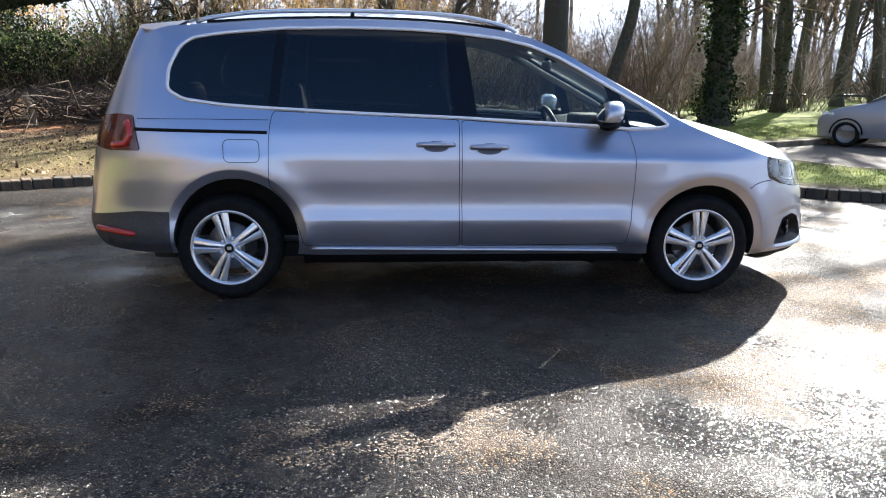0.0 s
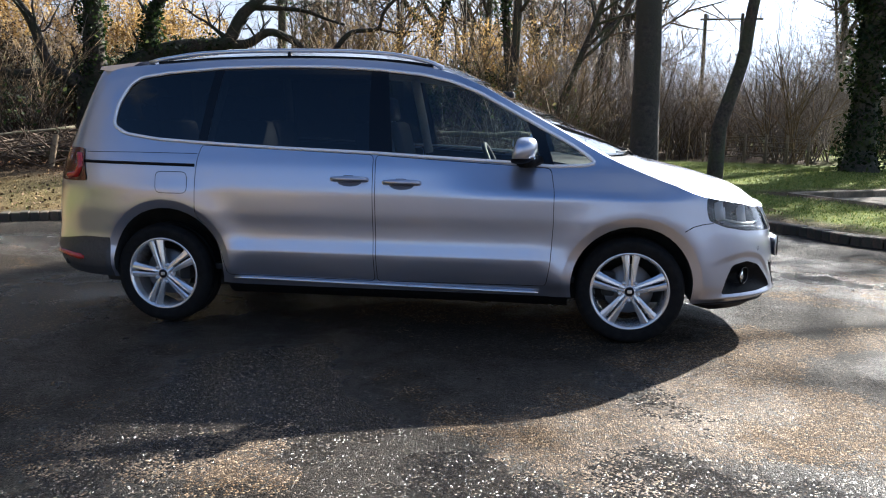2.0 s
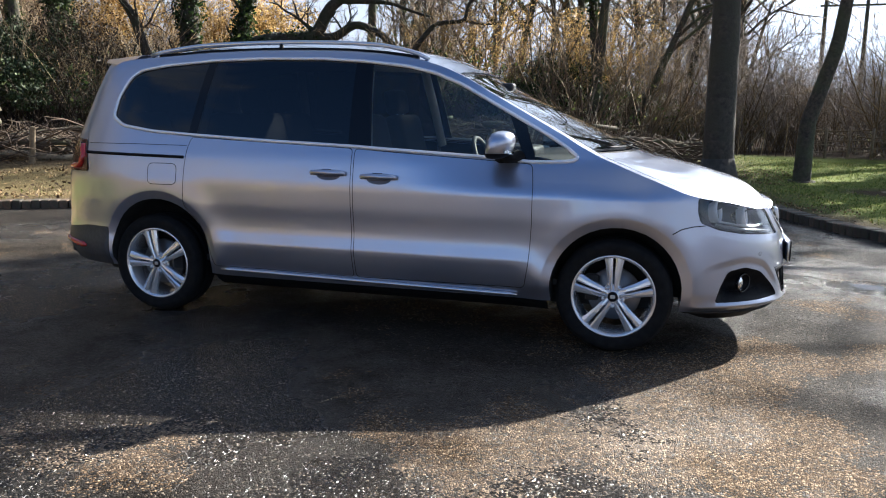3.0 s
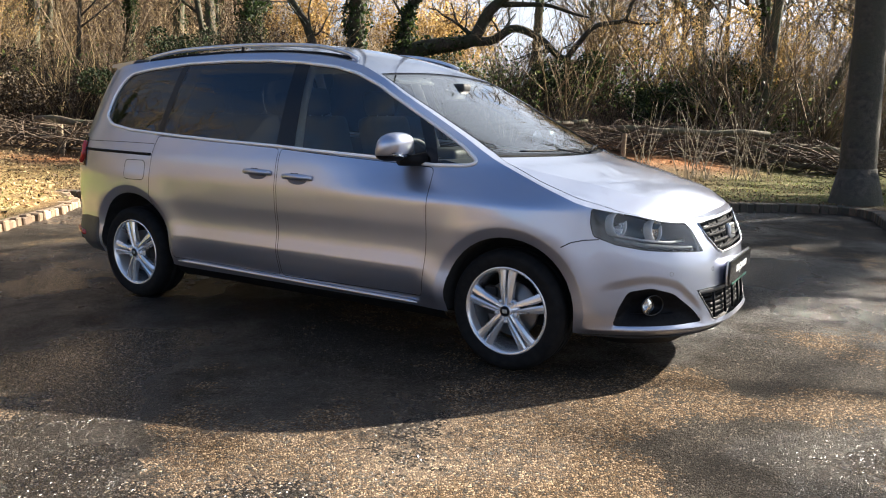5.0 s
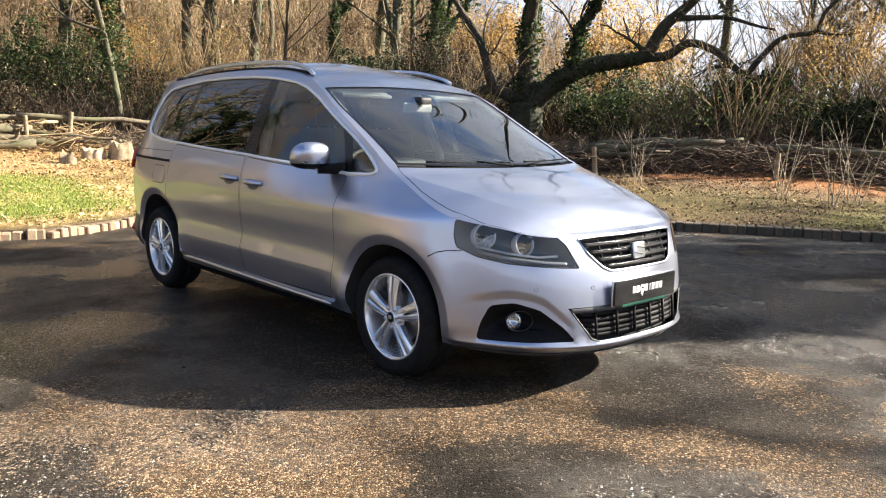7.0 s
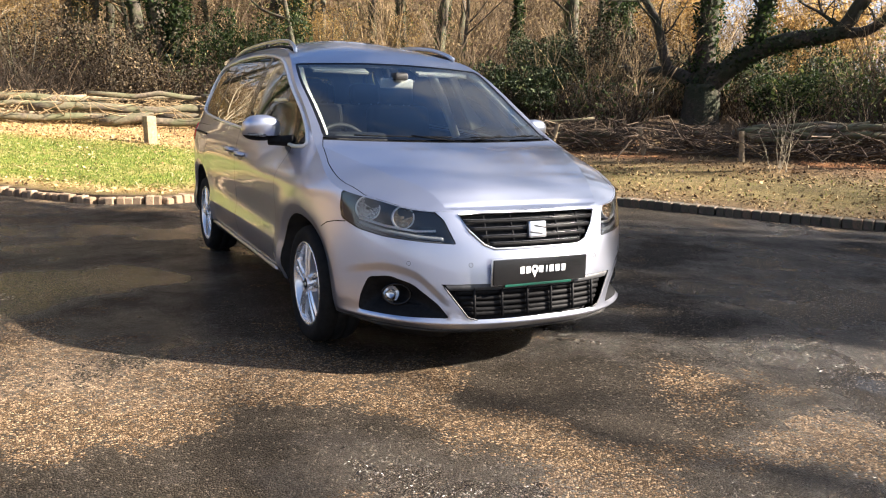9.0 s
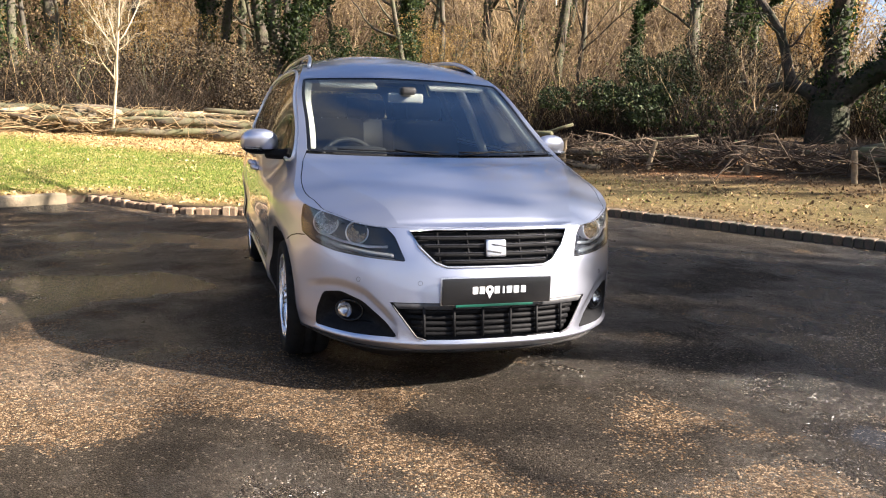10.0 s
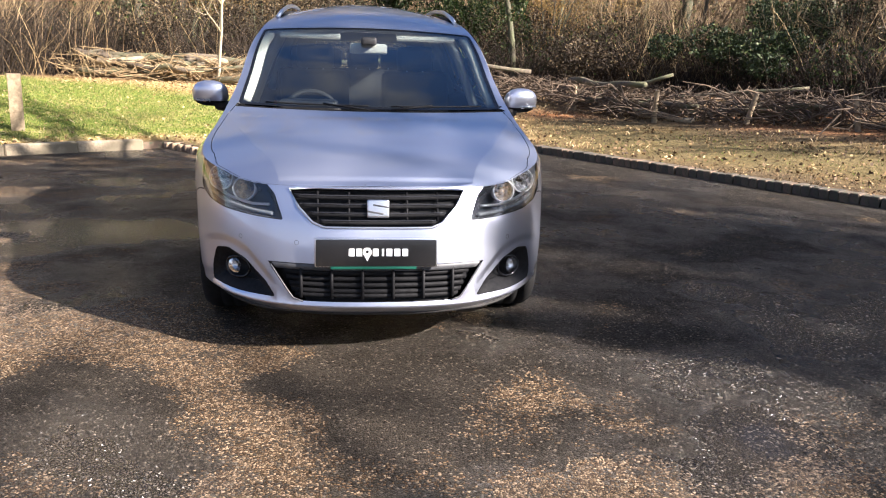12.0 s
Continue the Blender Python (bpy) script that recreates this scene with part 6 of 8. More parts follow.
def leaf_quads(rng, c, size, up=0.6):
    """Bent diamond leaves at the centres c; up near 1 lays them flat."""
    n = len(c)
    nor = rng.normal(size=(n, 3)) * (1 - up) + np.array([0, 0, up])
    nor /= np.linalg.norm(nor, axis=1)[:, None]
    a = np.cross(nor, rng.normal(size=(n, 3)))
    a /= np.linalg.norm(a, axis=1)[:, None] + 1e-9
    b = np.cross(nor, a)
    s = (size * rng.uniform(0.55, 1.35, n))[:, None]
    w = rng.uniform(0.45, 0.75, n)[:, None]
    lift = nor * s * rng.uniform(-0.25, 0.25, n)[:, None]
    v = np.stack([c - a * s, c + b * s * w + lift, c + a * s, c - b * s * w + lift], 1).reshape(-1, 3)
    return v, np.arange(4 * n).reshape(n, 4)


rng = np.random.default_rng(3)


def scatter_on(n, x0, x1, y0, y1, keep):
    q = np.stack([rng.uniform(x0, x1, n), rng.uniform(y0, y1, n)], 1)
    q = q[~inside(YARD, q) & ~inside(LANE, q)]
    h, g, l, cl = land(q)
    l = l * (1 - 0.7 * cl)
    k = rng.uniform(size=len(q)) < keep(q, h, g, l)
    return np.column_stack([q[k], h[k]]), g[k]


_p, _g = scatter_on(95000, -15, 4, -7, 14, lambda q, h, g, l: np.clip(l * (1 - 0.93 * g) * 1.0, 0, 1))
_pale = (_p[:, 1] < 3.2 + 0.8 * wobble(_p[:, :2])) & (rng.uniform(size=len(_p)) < 0.85)
for _sel, _lm, _up, _name, _lab in ((_pale, LITTERLEAF, 0.72, "wood_chippings", "pale wood chippings and dry leaves by the logs"), (~_pale, BROWNLEAF, 0.5, "fallen_leaves", "brown fallen leaves on the verge")):
    _v1, _q1 = leaf_quads(rng, _p[_sel] + [0, 0, 0.015], 0.029, _up)
    quick_mesh(_name, _v1, _q1, _lm, _lab, "leaf litter")
_p = np.column_stack([rng.uniform(-8, 6, 5200), rng.uniform(-6, 7, 5200), np.full(5200, 0.006)])
_p = _p[inside(YARD, _p[:, :2])]
_kd = dist_to(YARD, _p[:, :2])
_p = _p[(rng.uniform(size=len(_p)) < 0.008 + 0.9 * np.exp(-_kd / 0.16) * (_p[:, 0] < 3))]
_v1, _q1 = leaf_quads(rng, _p, 0.016, 0.9)
quick_mesh("stray_leaves", _v1, _q1, BROWNLEAF, "a few stray leaves on the tarmac", "leaf litter")


def blades(p, lo, hi, width):
    n = len(p)
    a = rng.uniform(0, 2 * np.pi, n)
    d = np.stack([np.cos(a), np.sin(a), np.zeros(n)], 1)
    h = rng.uniform(lo, hi, n)[:, None]
    lean = rng.normal(size=(n, 3)) * [0.5, 0.5, 0] * h
    w = d * width
    v = np.stack([p - w, p + w, p + lean * 0.4 + w * 0.7 + [0, 0, 1] * h * 0.6, p + lean + [0, 0, 1] * h], 1).reshape(-1, 3)
    return v, np.arange(4 * n).reshape(n, 4)


_p, _g = scatter_on(105000, -15, -4.5, -9, 2.5, lambda q, h, g, l: g * 1.0)
_p2, _g2 = scatter_on(60000, 2.8, 14, 2, 16, lambda q, h, g, l: g * 0.8)
_p3, _g3 = scatter_on(26000, -7, 4, 3, 12, lambda q, h, g, l: g * 0.8)
_v1, _q1 = blades(np.concatenate([_p, _p2, _p3]), 0.012, 0.042, 0.006)
quick_mesh("lawn_grass", _v1, _q1, BLADE, "short green grass with dry tips", "grass")

_p, _g = scatter_on(5200, -14, 4, 2.5, 13, lambda q, h, g, l: (np.sin(q[:, 0] * 3.1) * np.cos(q[:, 1] * 2.7 + q[:, 0]) > 0.25) * l)
_p = np.repeat(_p, 9, 0) + np.column_stack([rng.normal(size=(9 * len(_p), 2)) * .05, np.zeros(9 * len(_p))])
_v1, _q1 = blades(_p, 0.03, 0.09, 0.003)
quick_mesh("dead_tussocks", _v1, _q1, STRAW, "dead grass tussocks on the verge", "grass")

# ---- trees ----
def grow(rg, p, d, length, r, level, deepest, out, st):
    n = max(1, int(st["seg"][min(level, 4)]))
    pts, rad = [np.array(p, float)], [r]
    d = np.array(d, float)
    step = length / n
    for i in range(n):
        d = d + rg.normal(size=3) * st["wild"] * (0.35 if level == 0 else 1.0)
        d[2] += st["up"] * (0.5 if level == 0 else 1) * 0.12
        if level >= 2:
            d[2] += st.get("droop", 0.0)
        d /= np.linalg.norm(d)
        pts.append(pts[-1] + d * step)
        rad.append(r * (1 - (1 - st["taper"]) * (i + 1) / n))
    out[level].append((np.array(pts), np.array(rad)))
    if level >= deepest:
        return
    kids = st["kids"][level]
    for k in range(kids):
        t = st["bare"] + (1 - st["bare"]) * (k + rg.uniform(0.1, 0.9)) / kids if level == 0 else rg.uniform(0.2, 1.0)
        i = min(int(t * n), n - 1)
        q = pts[i] + (pts[i + 1] - pts[i]) * (t * n - i)
        ax = pts[i + 1] - pts[i]
        ax /= np.linalg.norm(ax)
        side = np.cross(ax, rg.normal(size=3))
        side /= np.linalg.norm(side) + 1e-9
        an = radians(rg.uniform(*st["fork"]))
        nd_ = ax * math.cos(an) + side * math.sin(an)
        fac = rg.uniform(0.45, 0.75) * (1.15 - 0.5 * t if level == 0 else 1 - 0.35 * t)
        grow(rg, q, nd_, length * fac * st["reach"], max(rad[i] * rg.uniform(0.45, 0.62), 0.004), level + 1, deepest, out, st)


SIDES = (12, 8, 6, 4, 3, 3)
SIDES_FAR = (8, 5, 3, 3, 3, 3)


def tubes_mesh(lines, level, thick=1.0, sides=SIDES):
    V, F, n = [], [], 0
    for pts, rad in lines:
        v, f = tube(pts, rad * thick, sides[min(level, 5)], level < 2)
        V.append(v)
        F += [[i + n for i in q] for q in f]
        n += len(v)
    return V, F, n


def tree_from(name, out, bark, twig, label, category="tree", group="", split=2, ivy=None, thick=1.0, sides=SIDES):
    """A tree from grown branches: trunk (with limbs), crown of twigs, ivy leaves."""
    ob = new(name)
    tagged(ob, label, category, group)
    for part_name, levels, m in (("trunk", range(0, split), bark), ("crown", range(split, 6), twig)):
        V, F, n = [], [], 0
        for lv in levels:
            v, f, k = tubes_mesh(out[lv], lv, thick if lv >= split else 1.0, sides)
            V += v
            F += [[i + n for i in q] for q in f]
            n += k
        if V:
            pr = mesh_part(part_name, np.concatenate(V), F, m, ob)
            if part_name == "crown":
                pr["kind"] = "stuff"
    if ivy is not None and len(ivy):
        v, q = leaf_quads(np.random.default_rng(len(ivy)), ivy, 0.062, 0.25)
        lv = quick_mesh("ivy", v, q, IVY, "", "")
        lv.parent = ob
        tagged(lv, "glossy dark ivy leaves", "", "", "stuff")
    return ob


def ivy_on(rg, lines, per_m, spread):
    c = []
    for pts, rad in lines:
        L = np.linalg.norm(np.diff(pts, axis=0), axis=1)
        s = np.r_[0, np.cumsum(L)]
        n = int(s[-1] * per_m)
        t = rg.uniform(0, s[-1], n)
        p = np.stack([np.interp(t, s, pts[:, i]) for i in range(3)], 1)
        r = np.interp(t, s, rad)
        o = rg.normal(size=(n, 3))
        o /= np.linalg.norm(o, axis=1)[:, None]
        clump = 0.5 + 0.5 * np.sin(t * 3.1 + rg.uniform(0, 6))
        c.append(p + o * (r + rg.uniform(0, 1, n) * spread * clump)[:, None])
    return np.concatenate(c) if c else np.zeros((0, 3))


def blank():
    return [[], [], [], [], [], []]


STYLE_TALL = dict(seg=(14, 6, 4, 3, 3), wild=0.10, up=0.5, taper=0.25, kids=(13, 6, 5, 4), bare=0.30, fork=(32, 62), reach=0.72)
STYLE_WIDE = dict(seg=(10, 8, 6, 4, 3), wild=0.17, up=0.35, taper=0.3, kids=(9, 7, 6, 4), bare=0.35, fork=(35, 70), reach=0.95)
STYLE_SHRUB = dict(seg=(7, 5, 4, 3, 3), wild=0.15, up=0.35, taper=0.3, kids=(7, 5, 3, 3), bare=0.15, fork=(20, 50), reach=0.75)

# far trees: a few grown once, then repeated
FAR = []
for i, (hgt, r, st, bark) in enumerate(((11, .17, STYLE_TALL, BARK), (13, .20, STYLE_TALL, BARK_SMOOTH), (9, .15, STYLE_WIDE, BARK), (12, .18, STYLE_WIDE, BARK), (8, .09, STYLE_TALL, BARK_SMOOTH), (14, .22, STYLE_TALL, BARK))):
    rg = np.random.default_rng(100 + i)
    out = blank()
    st2 = dict(st, kids=(st["kids"][0], 6, 4, 0), seg=(9, 4, 2, 1, 1))
    grow(rg, (0, 0, -0.4), (rg.normal() * 0.06, rg.normal() * 0.06, 1), hgt, r, 0, 3, out, st2)
    ivy = ivy_on(rg, [(q[0][:int(len(q[0]) * .7)], q[1][:int(len(q[0]) * .7)]) for q in out[0]], 110, 0.45) if i in (0, 3, 5) else None
    t = tree_from("bare_tree", out, bark, TWIG if i % 2 else TWIG_GOLD, "leafless woodland tree with ivy on its trunk" if ivy is not None else "leafless woodland tree with fine twigs", "tree", "woodland trees", 2, ivy, 1.6, SIDES_FAR)
    FAR.append(t)
SHRUBS = []
for i in range(4):
    rg = np.random.default_rng(200 + i)
    out = blank()
    for k in range(8):
        a = rg.uniform(0, 6.28)
        grow(rg, (rg.normal() * .2, rg.normal() * .2, -0.2), (math.cos(a) * .45, math.sin(a) * .45, 1), rg.uniform(1.8, 3.4), rg.uniform(.016, .03), 0, 2, out, dict(STYLE_SHRUB, kids=(6, 4, 0, 0), seg=(4, 2, 1, 1, 1)))
    SHRUBS.append(tree_from("bare_shrub", out, TWIG_GOLD if i == 1 else TWIG, TWIG_GOLD if i < 2 else TWIG, "leafless straw-coloured shrub of many stems", "shrub", "shrubs in the wood", 1, None, 1.15, (3, 3, 3, 3, 3, 3)))


def polar(az, d):
    return -1 + d * math.sin(radians(az)), d * math.cos(radians(az)) - 1


def clear_of(x, y, lo):
    # the oak stands free on the side of the tarmac
    if dist_to([(-12, 15.3), (-2, 6)], np.array([(x, y)]), False)[0] < 2.6:
        return False
    q = np.array([(x, y)])
    return not inside(YARD, q)[0] and not inside(LANE, q)[0] and min(dist_to(YARD, q)[0], dist_to(LANE, q)[0]) > lo


rg = np.random.default_rng(7)
_used = set()
for k in range(175):
    az = rg.uniform(-128, 44)
    d = rg.uniform(22, 34) if k % 3 == 0 else rg.uniform(30, 72)
    if -32 < az < 40 and d < 34 + 8 * (az > 0):
        d += 16
    if 10 < az < 22 or (-40 < az < -20 and (d < 60 or k % 4)):
        continue
    x, y = polar(az, d)
    if not clear_of(x, y, 11 if az < -5 else 6):
        continue
    i = int(rg.integers(len(FAR)))
    m = pose(x, y, height(x, y), 0, 0, rg.uniform(0, 360))
    if i not in _used:
        FAR[i].matrix_basis = m
        _used.add(i)
    else:
        c = copy_thing(FAR[i], m)
        s = rg.uniform(0.75, 1.25)
        c.scale = (s, s, s * rg.uniform(0.9, 1.15))
for k in range(34):
    az = rg.uniform(60, 225)
    d = rg.uniform(34, 60)
    x, y = polar(az, d)
    if not clear_of(x, y, 3):
        continue
    c = copy_thing(FAR[int(rg.integers(len(FAR)))], pose(x, y, height(x, y), 0, 0, rg.uniform(0, 360)))
for k in range(44):
    az, d = rg.uniform(21, 47), rg.uniform(46, 90)
    x, y = polar(az, d)
    c = copy_thing(FAR[int(rg.integers(len(FAR)))], pose(x, y, height(x, y), 0, 0, rg.uniform(0, 360)))
    c.scale = (1.2, 1.2, rg.uniform(.8, 1.2))
for k in range(26):
    az, d = rg.uniform(4, 40), rg.uniform(32, 60)
    x, y = polar(az, d)
    c = copy_thing(SHRUBS[2 + k % 2], pose(x, y, height(x, y), 0, 0, rg.uniform(0, 360)))
    c.scale = (1.6, 1.6, 1.3)
for k in range(16):
    x, y = (rg.uniform(-3, 15), rg.uniform(20.5, 30)) if k < 8 else (rg.uniform(1.8, 6.5), rg.uniform(25, 42))
    if 6.0 < x < 9.5 and y < 24:
        continue
    copy_thing(FAR[int(rg.integers(len(FAR)))], pose(x, y, height(x, y), 0, 0, rg.uniform(0, 360)))
rg.uniform(0, 1, 650)
HAZELS = []
for i in range(3):
    rgh = np.random.default_rng(230 + i)
    out = blank()
    for k in range(11):
        a = rgh.uniform(0, 6.28)
        grow(rgh, (rgh.normal() * .25, rgh.normal() * .25, -0.2), (math.cos(a) * .5, math.sin(a) * .5, 1), rgh.uniform(2.6, 4.6), rgh.uniform(.016, .028), 0, 3, out, dict(STYLE_SHRUB, kids=(7, 5, 3, 0), seg=(5, 3, 2, 1, 1), wild=.2))
    HAZELS.append(tree_from("hazel_shrub", out, FARTWIG, FARTWIG, "leafless grey-brown hazel of many fine stems, paled for haze", "shrub", "hazels beyond the lane", 1, None, 1.0, (3, 3, 3, 3, 3, 3)))
for k in range(64):
    if k < 26:
        x, y = rg.uniform(-1.5, 9.5), rg.uniform(18.6, 22.5)
    elif k < 46:
        x, y = rg.uniform(1, 18), rg.uniform(23, 33)
    else:
        x, y = polar(rg.uniform(20, 44), rg.uniform(36, 56))
    m = pose(x, y, height(x, y), 0, 0, rg.uniform(0, 360)) @ Matrix.Scale(rg.uniform(.7, 1.2) * (1.15 if k >= 46 else 0.9), 4)
    if k < 3:
        HAZELS[k].matrix_basis = m
    else:
        copy_thing(HAZELS[k % 3], m)
_used = set()
for k in range(290):
    az = rg.uniform(-126, 30)
    d = rg.uniform(16, 42) if k < 250 else rg.uniform(30, 60)
    if k >= 250 and az > -40:
        continue
    x, y = polar(az, d)
    if not clear_of(x, y, 12.5 if az < -30 else 7.5):
        continue
    i = int(rg.integers(len(SHRUBS)))
    m = pose(x, y, height(x, y), 0, 0, rg.uniform(0, 360))
    if i not in _used:
        SHRUBS[i].matrix_basis = m
        _used.add(i)
    else:
        c = copy_thing(SHRUBS[i], m)
        s = rg.uniform(0.6, 1.35) if k < 250 else rg.uniform(1.1, 1.9)
        c.scale = (s, s, s)

for k, (x, y, s) in enumerate(((-4.0, 19.8, 1.5), (-5.4, 21, 1.6), (-12.6, 13.2, 1.1))):
    c = copy_thing(SHRUBS[k % 2], pose(x, y, height(x, y), 0, 0, 47 * k))
    c.scale = (s, s, s)

for k in range(34):
    x, y = polar(rg.uniform(-46, -31), rg.uniform(29, 42))
    c = copy_thing(SHRUBS[k % len(SHRUBS)], pose(x, y, height(x, y), 0, 0, 47 * k))
    s = rg.uniform(1.5, 2.4)
    c.scale = (s, s, s)

# ---- the old oak ----
def taper_line(pts, r0, r1, n=4):
    p = np.array(pts, float)
    s = np.r_[0, np.cumsum(np.linalg.norm(np.diff(p, axis=0), axis=1))]
    q = np.linspace(0, s[-1], (len(p) - 1) * n + 1)
    xyz = np.stack([smooth_curve(s, p[:, i])(q) for i in range(3)], 1)
    return xyz, r0 + (r1 - r0) * (q / s[-1]) ** 0.8


rg = np.random.default_rng(31)
oak = blank()
OAKZ = height(-12, 15.3)
limbs = [([(-12.0, 15.3, OAKZ - .3), (-12.02, 15.3, OAKZ + .2), (-12.0, 15.3, 1.5), (-12.0, 15.3, 2.1)], .62, .50),
         ([(-12.0, 15.3, 1.9), (-12.46, 15.1, 2.27), (-13.08, 14.84, 2.5), (-13.95, 14.5, 2.44), (-14.5, 14.3, 2.7)], .26, .09),
         ([(-13.0, 14.86, 2.45), (-13.15, 14.81, 2.87), (-13.48, 14.67, 3.96), (-14.27, 14.34, 5.2), (-15, 14.0, 6.6)], .17, .05),
         ([(-12.0, 15.3, 2.0), (-11.99, 15.3, 4.04), (-11.9, 15.4, 5.3), (-12.1, 15.3, 7.5), (-12, 15.5, 9.5)], .36, .08),
         ([(-12.0, 15.3, 1.9), (-11.54, 15.5, 2.34), (-10.96, 15.74, 2.85), (-9.98, 16.15, 3.25), (-8.73, 16.68, 3.45), (-8.26, 16.88, 4.27), (-7.7, 17.12, 4.8), (-7.0, 17.4, 5.6), (-6.6, 17.6, 6.6)], .36, .08),
         ([(-10.64, 15.88, 2.97), (-10.57, 15.9, 4.0), (-10.07, 16.12, 5.11), (-9.8, 16.3, 7.0)], .22, .06),
         ([(-8.7, 16.7, 3.42), (-8.21, 16.91, 3.44), (-7.54, 17.19, 3.81), (-6.93, 17.45, 3.58), (-6.13, 17.79, 2.93), (-5.88, 17.89, 3.25), (-5.28, 18.15, 3.9), (-4.55, 18.46, 4.04), (-4.45, 18.5, 4.43), (-4.0, 18.67, 5.0)], .15, .045),
         ([(-4.6, 18.45, 4.03), (-3.98, 18.7, 3.91), (-3.5, 18.9, 4.0)], .06, .02),
         ([(-7.92, 17.03, 4.5), (-6.81, 17.5, 4.48), (-5.86, 17.9, 4.19), (-5.5, 18.0, 4.1)], .10, .03)]
limbs += [([(-12.0, 15.3, 4.2), (-11.0, 14.6, 6.5), (-9.6, 13.8, 9.2), (-8.2, 13.2, 11.5)], .20, .05), ([(-12.0, 15.3, 5.2), (-13.2, 14.6, 8.0), (-13.6, 13.6, 11.0), (-13.4, 12.6, 13.2)], .20, .05),
          ([(-9.8, 16.3, 6.8), (-8.6, 15.6, 9.0), (-7.0, 15.2, 11.4), (-5.2, 15.0, 13.0)], .13, .04), ([(-12.0, 15.4, 8.5), (-11.4, 15.0, 11.0), (-10.6, 14.6, 14.0)], .13, .04)]
for i, (p, r0, r1) in enumerate(limbs):
    line = taper_line(p, r0, r1)
    oak[0 if i == 0 else 1].append(line)
    if i:
        pts, rad = line
        for k in range(int(3 + len(pts) * (0.22 if i < 9 else 0.5))):
            j = int(rg.integers(2, len(pts)))
            dd = rg.normal(size=3) + np.array([0, 0, 0.7])
            dd /= np.linalg.norm(dd)
            grow(rg, pts[j], dd, rg.uniform(0.7, 2.2), max(rad[j] * 0.3, 0.012), 2, 4, oak, dict(STYLE_WIDE, kids=(0, 0, 5, 4), wild=.22))
_iv = ivy_on(rg, [oak[1][2], oak[1][4]], 620, 0.28)
_iv2 = ivy_on(rg, [(oak[1][3][0][2:16], oak[1][3][1][2:16])], 330, 0.4)
tree_from("oak_tree", oak, BARK_OAK, BARK_OAK, "old spreading oak with ivy and a long low bough", "tree", "", 2, np.concatenate([_iv, _iv2]))

# ---- trees by the tarmac ----
def near_tree(name, base, lean, hgt, r, st, bark, label, seed, ivy=0, ivy_to=1.0, path=None, deepest=4, flare=True, twig=TWIG, split=2):
    rg = np.random.default_rng(seed)
    out = blank()
    z = height(base[0], base[1])
    if path is None:
        grow(rg, (base[0], base[1], z - .25), lean, hgt, r, 0, deepest, out, st)
    else:
        line = taper_line([(x, y, zz) for x, y, zz in path], r, r * .35, 5)
        out[0].append(line)
        pts, rad = line
        for k in range(st["kids"][0]):
            j = int(len(pts) * rg.uniform(st["bare"], 1.0))
            j = min(j, len(pts) - 1)
            side = rg.normal(size=3) * [1, 1, .3] + np.array([0, 0, .6])
            side /= np.linalg.norm(side)
            grow(rg, pts[j], side, hgt * rg.uniform(.2, .4), rad[j] * .45, 1, deepest, out, st)
    pts, rad = out[0][0]
    if flare:
        out[0].append((np.array([pts[0] - [0, 0, .2], pts[0] + [0, 0, .22], pts[0] + (pts[1] - pts[0]) * min(.9, .75 / np.linalg.norm(pts[1] - pts[0]))]), np.array([r * 2.1, r * 1.45, r * 0.98])))
    iv = None
    if ivy:
        n = max(2, int(len(pts) * ivy_to))
        iv = ivy_on(rg, [(pts[:n], rad[:n])] + [(q[0][:(8 if ivy > 650 else 4)], q[1][:(8 if ivy > 650 else 4)]) for q in out[1][:(18 if ivy > 650 else 7)]], ivy, 0.5 if ivy > 500 else 0.25)
    return tree_from(name, out, bark, twig, label, "tree", "", split, iv)


near_tree("tall_tree", (2.46, 8.25), (.0, .0, 1), 13, .255, dict(STYLE_TALL, bare=.42, wild=.05, kids=(22, 8, 5, 4)), BARK_SMOOTH, "tall straight tree with smooth grey bark", 41)
_zb = height(4.05, 10.4)
near_tree("leaning_tree", (4.05, 10.4), None, 7, .165, dict(STYLE_WIDE, bare=.6, kids=(7, 6, 5, 4)), BARK, "slim dark tree with a bent trunk", 42, 0, 1,
          [(4.03, 10.4, _zb - .2), (4.05, 10.4, 1.08), (4.21, 10.37, 1.75), (4.42, 10.33, 2.62), (4.49, 10.32, 3.27), (4.58, 10.29, 3.9), (4.84, 10.25, 5.2), (4.95, 10.15, 7.3)])
near_tree("ivy_clad_tree", (8.35, 15.2), (.02, 0, 1), 11, .34, dict(STYLE_WIDE, bare=.30, kids=(16, 7, 5, 4), reach=.8), BARK, "ivy-clad tree on the grass", 43, 1150, .9)
# two unseen trees added to break the sun and show in reflections
near_tree("unseen_bare_tree", (16.5, 17.5), (0, 0, 1), 14, .25, dict(STYLE_WIDE, bare=.3, kids=(12, 7, 5, 4)), BARK, "bare spreading tree added out of view for shadows and reflections", 45, deepest=3)
near_tree("unseen_bare_tree", (13.8, 5.2), (0, 0, 1), 11, .2, dict(STYLE_WIDE, bare=.3, kids=(11, 7, 5, 4)), BARK, "bare spreading tree added out of view for shadows and reflections", 46, deepest=3)
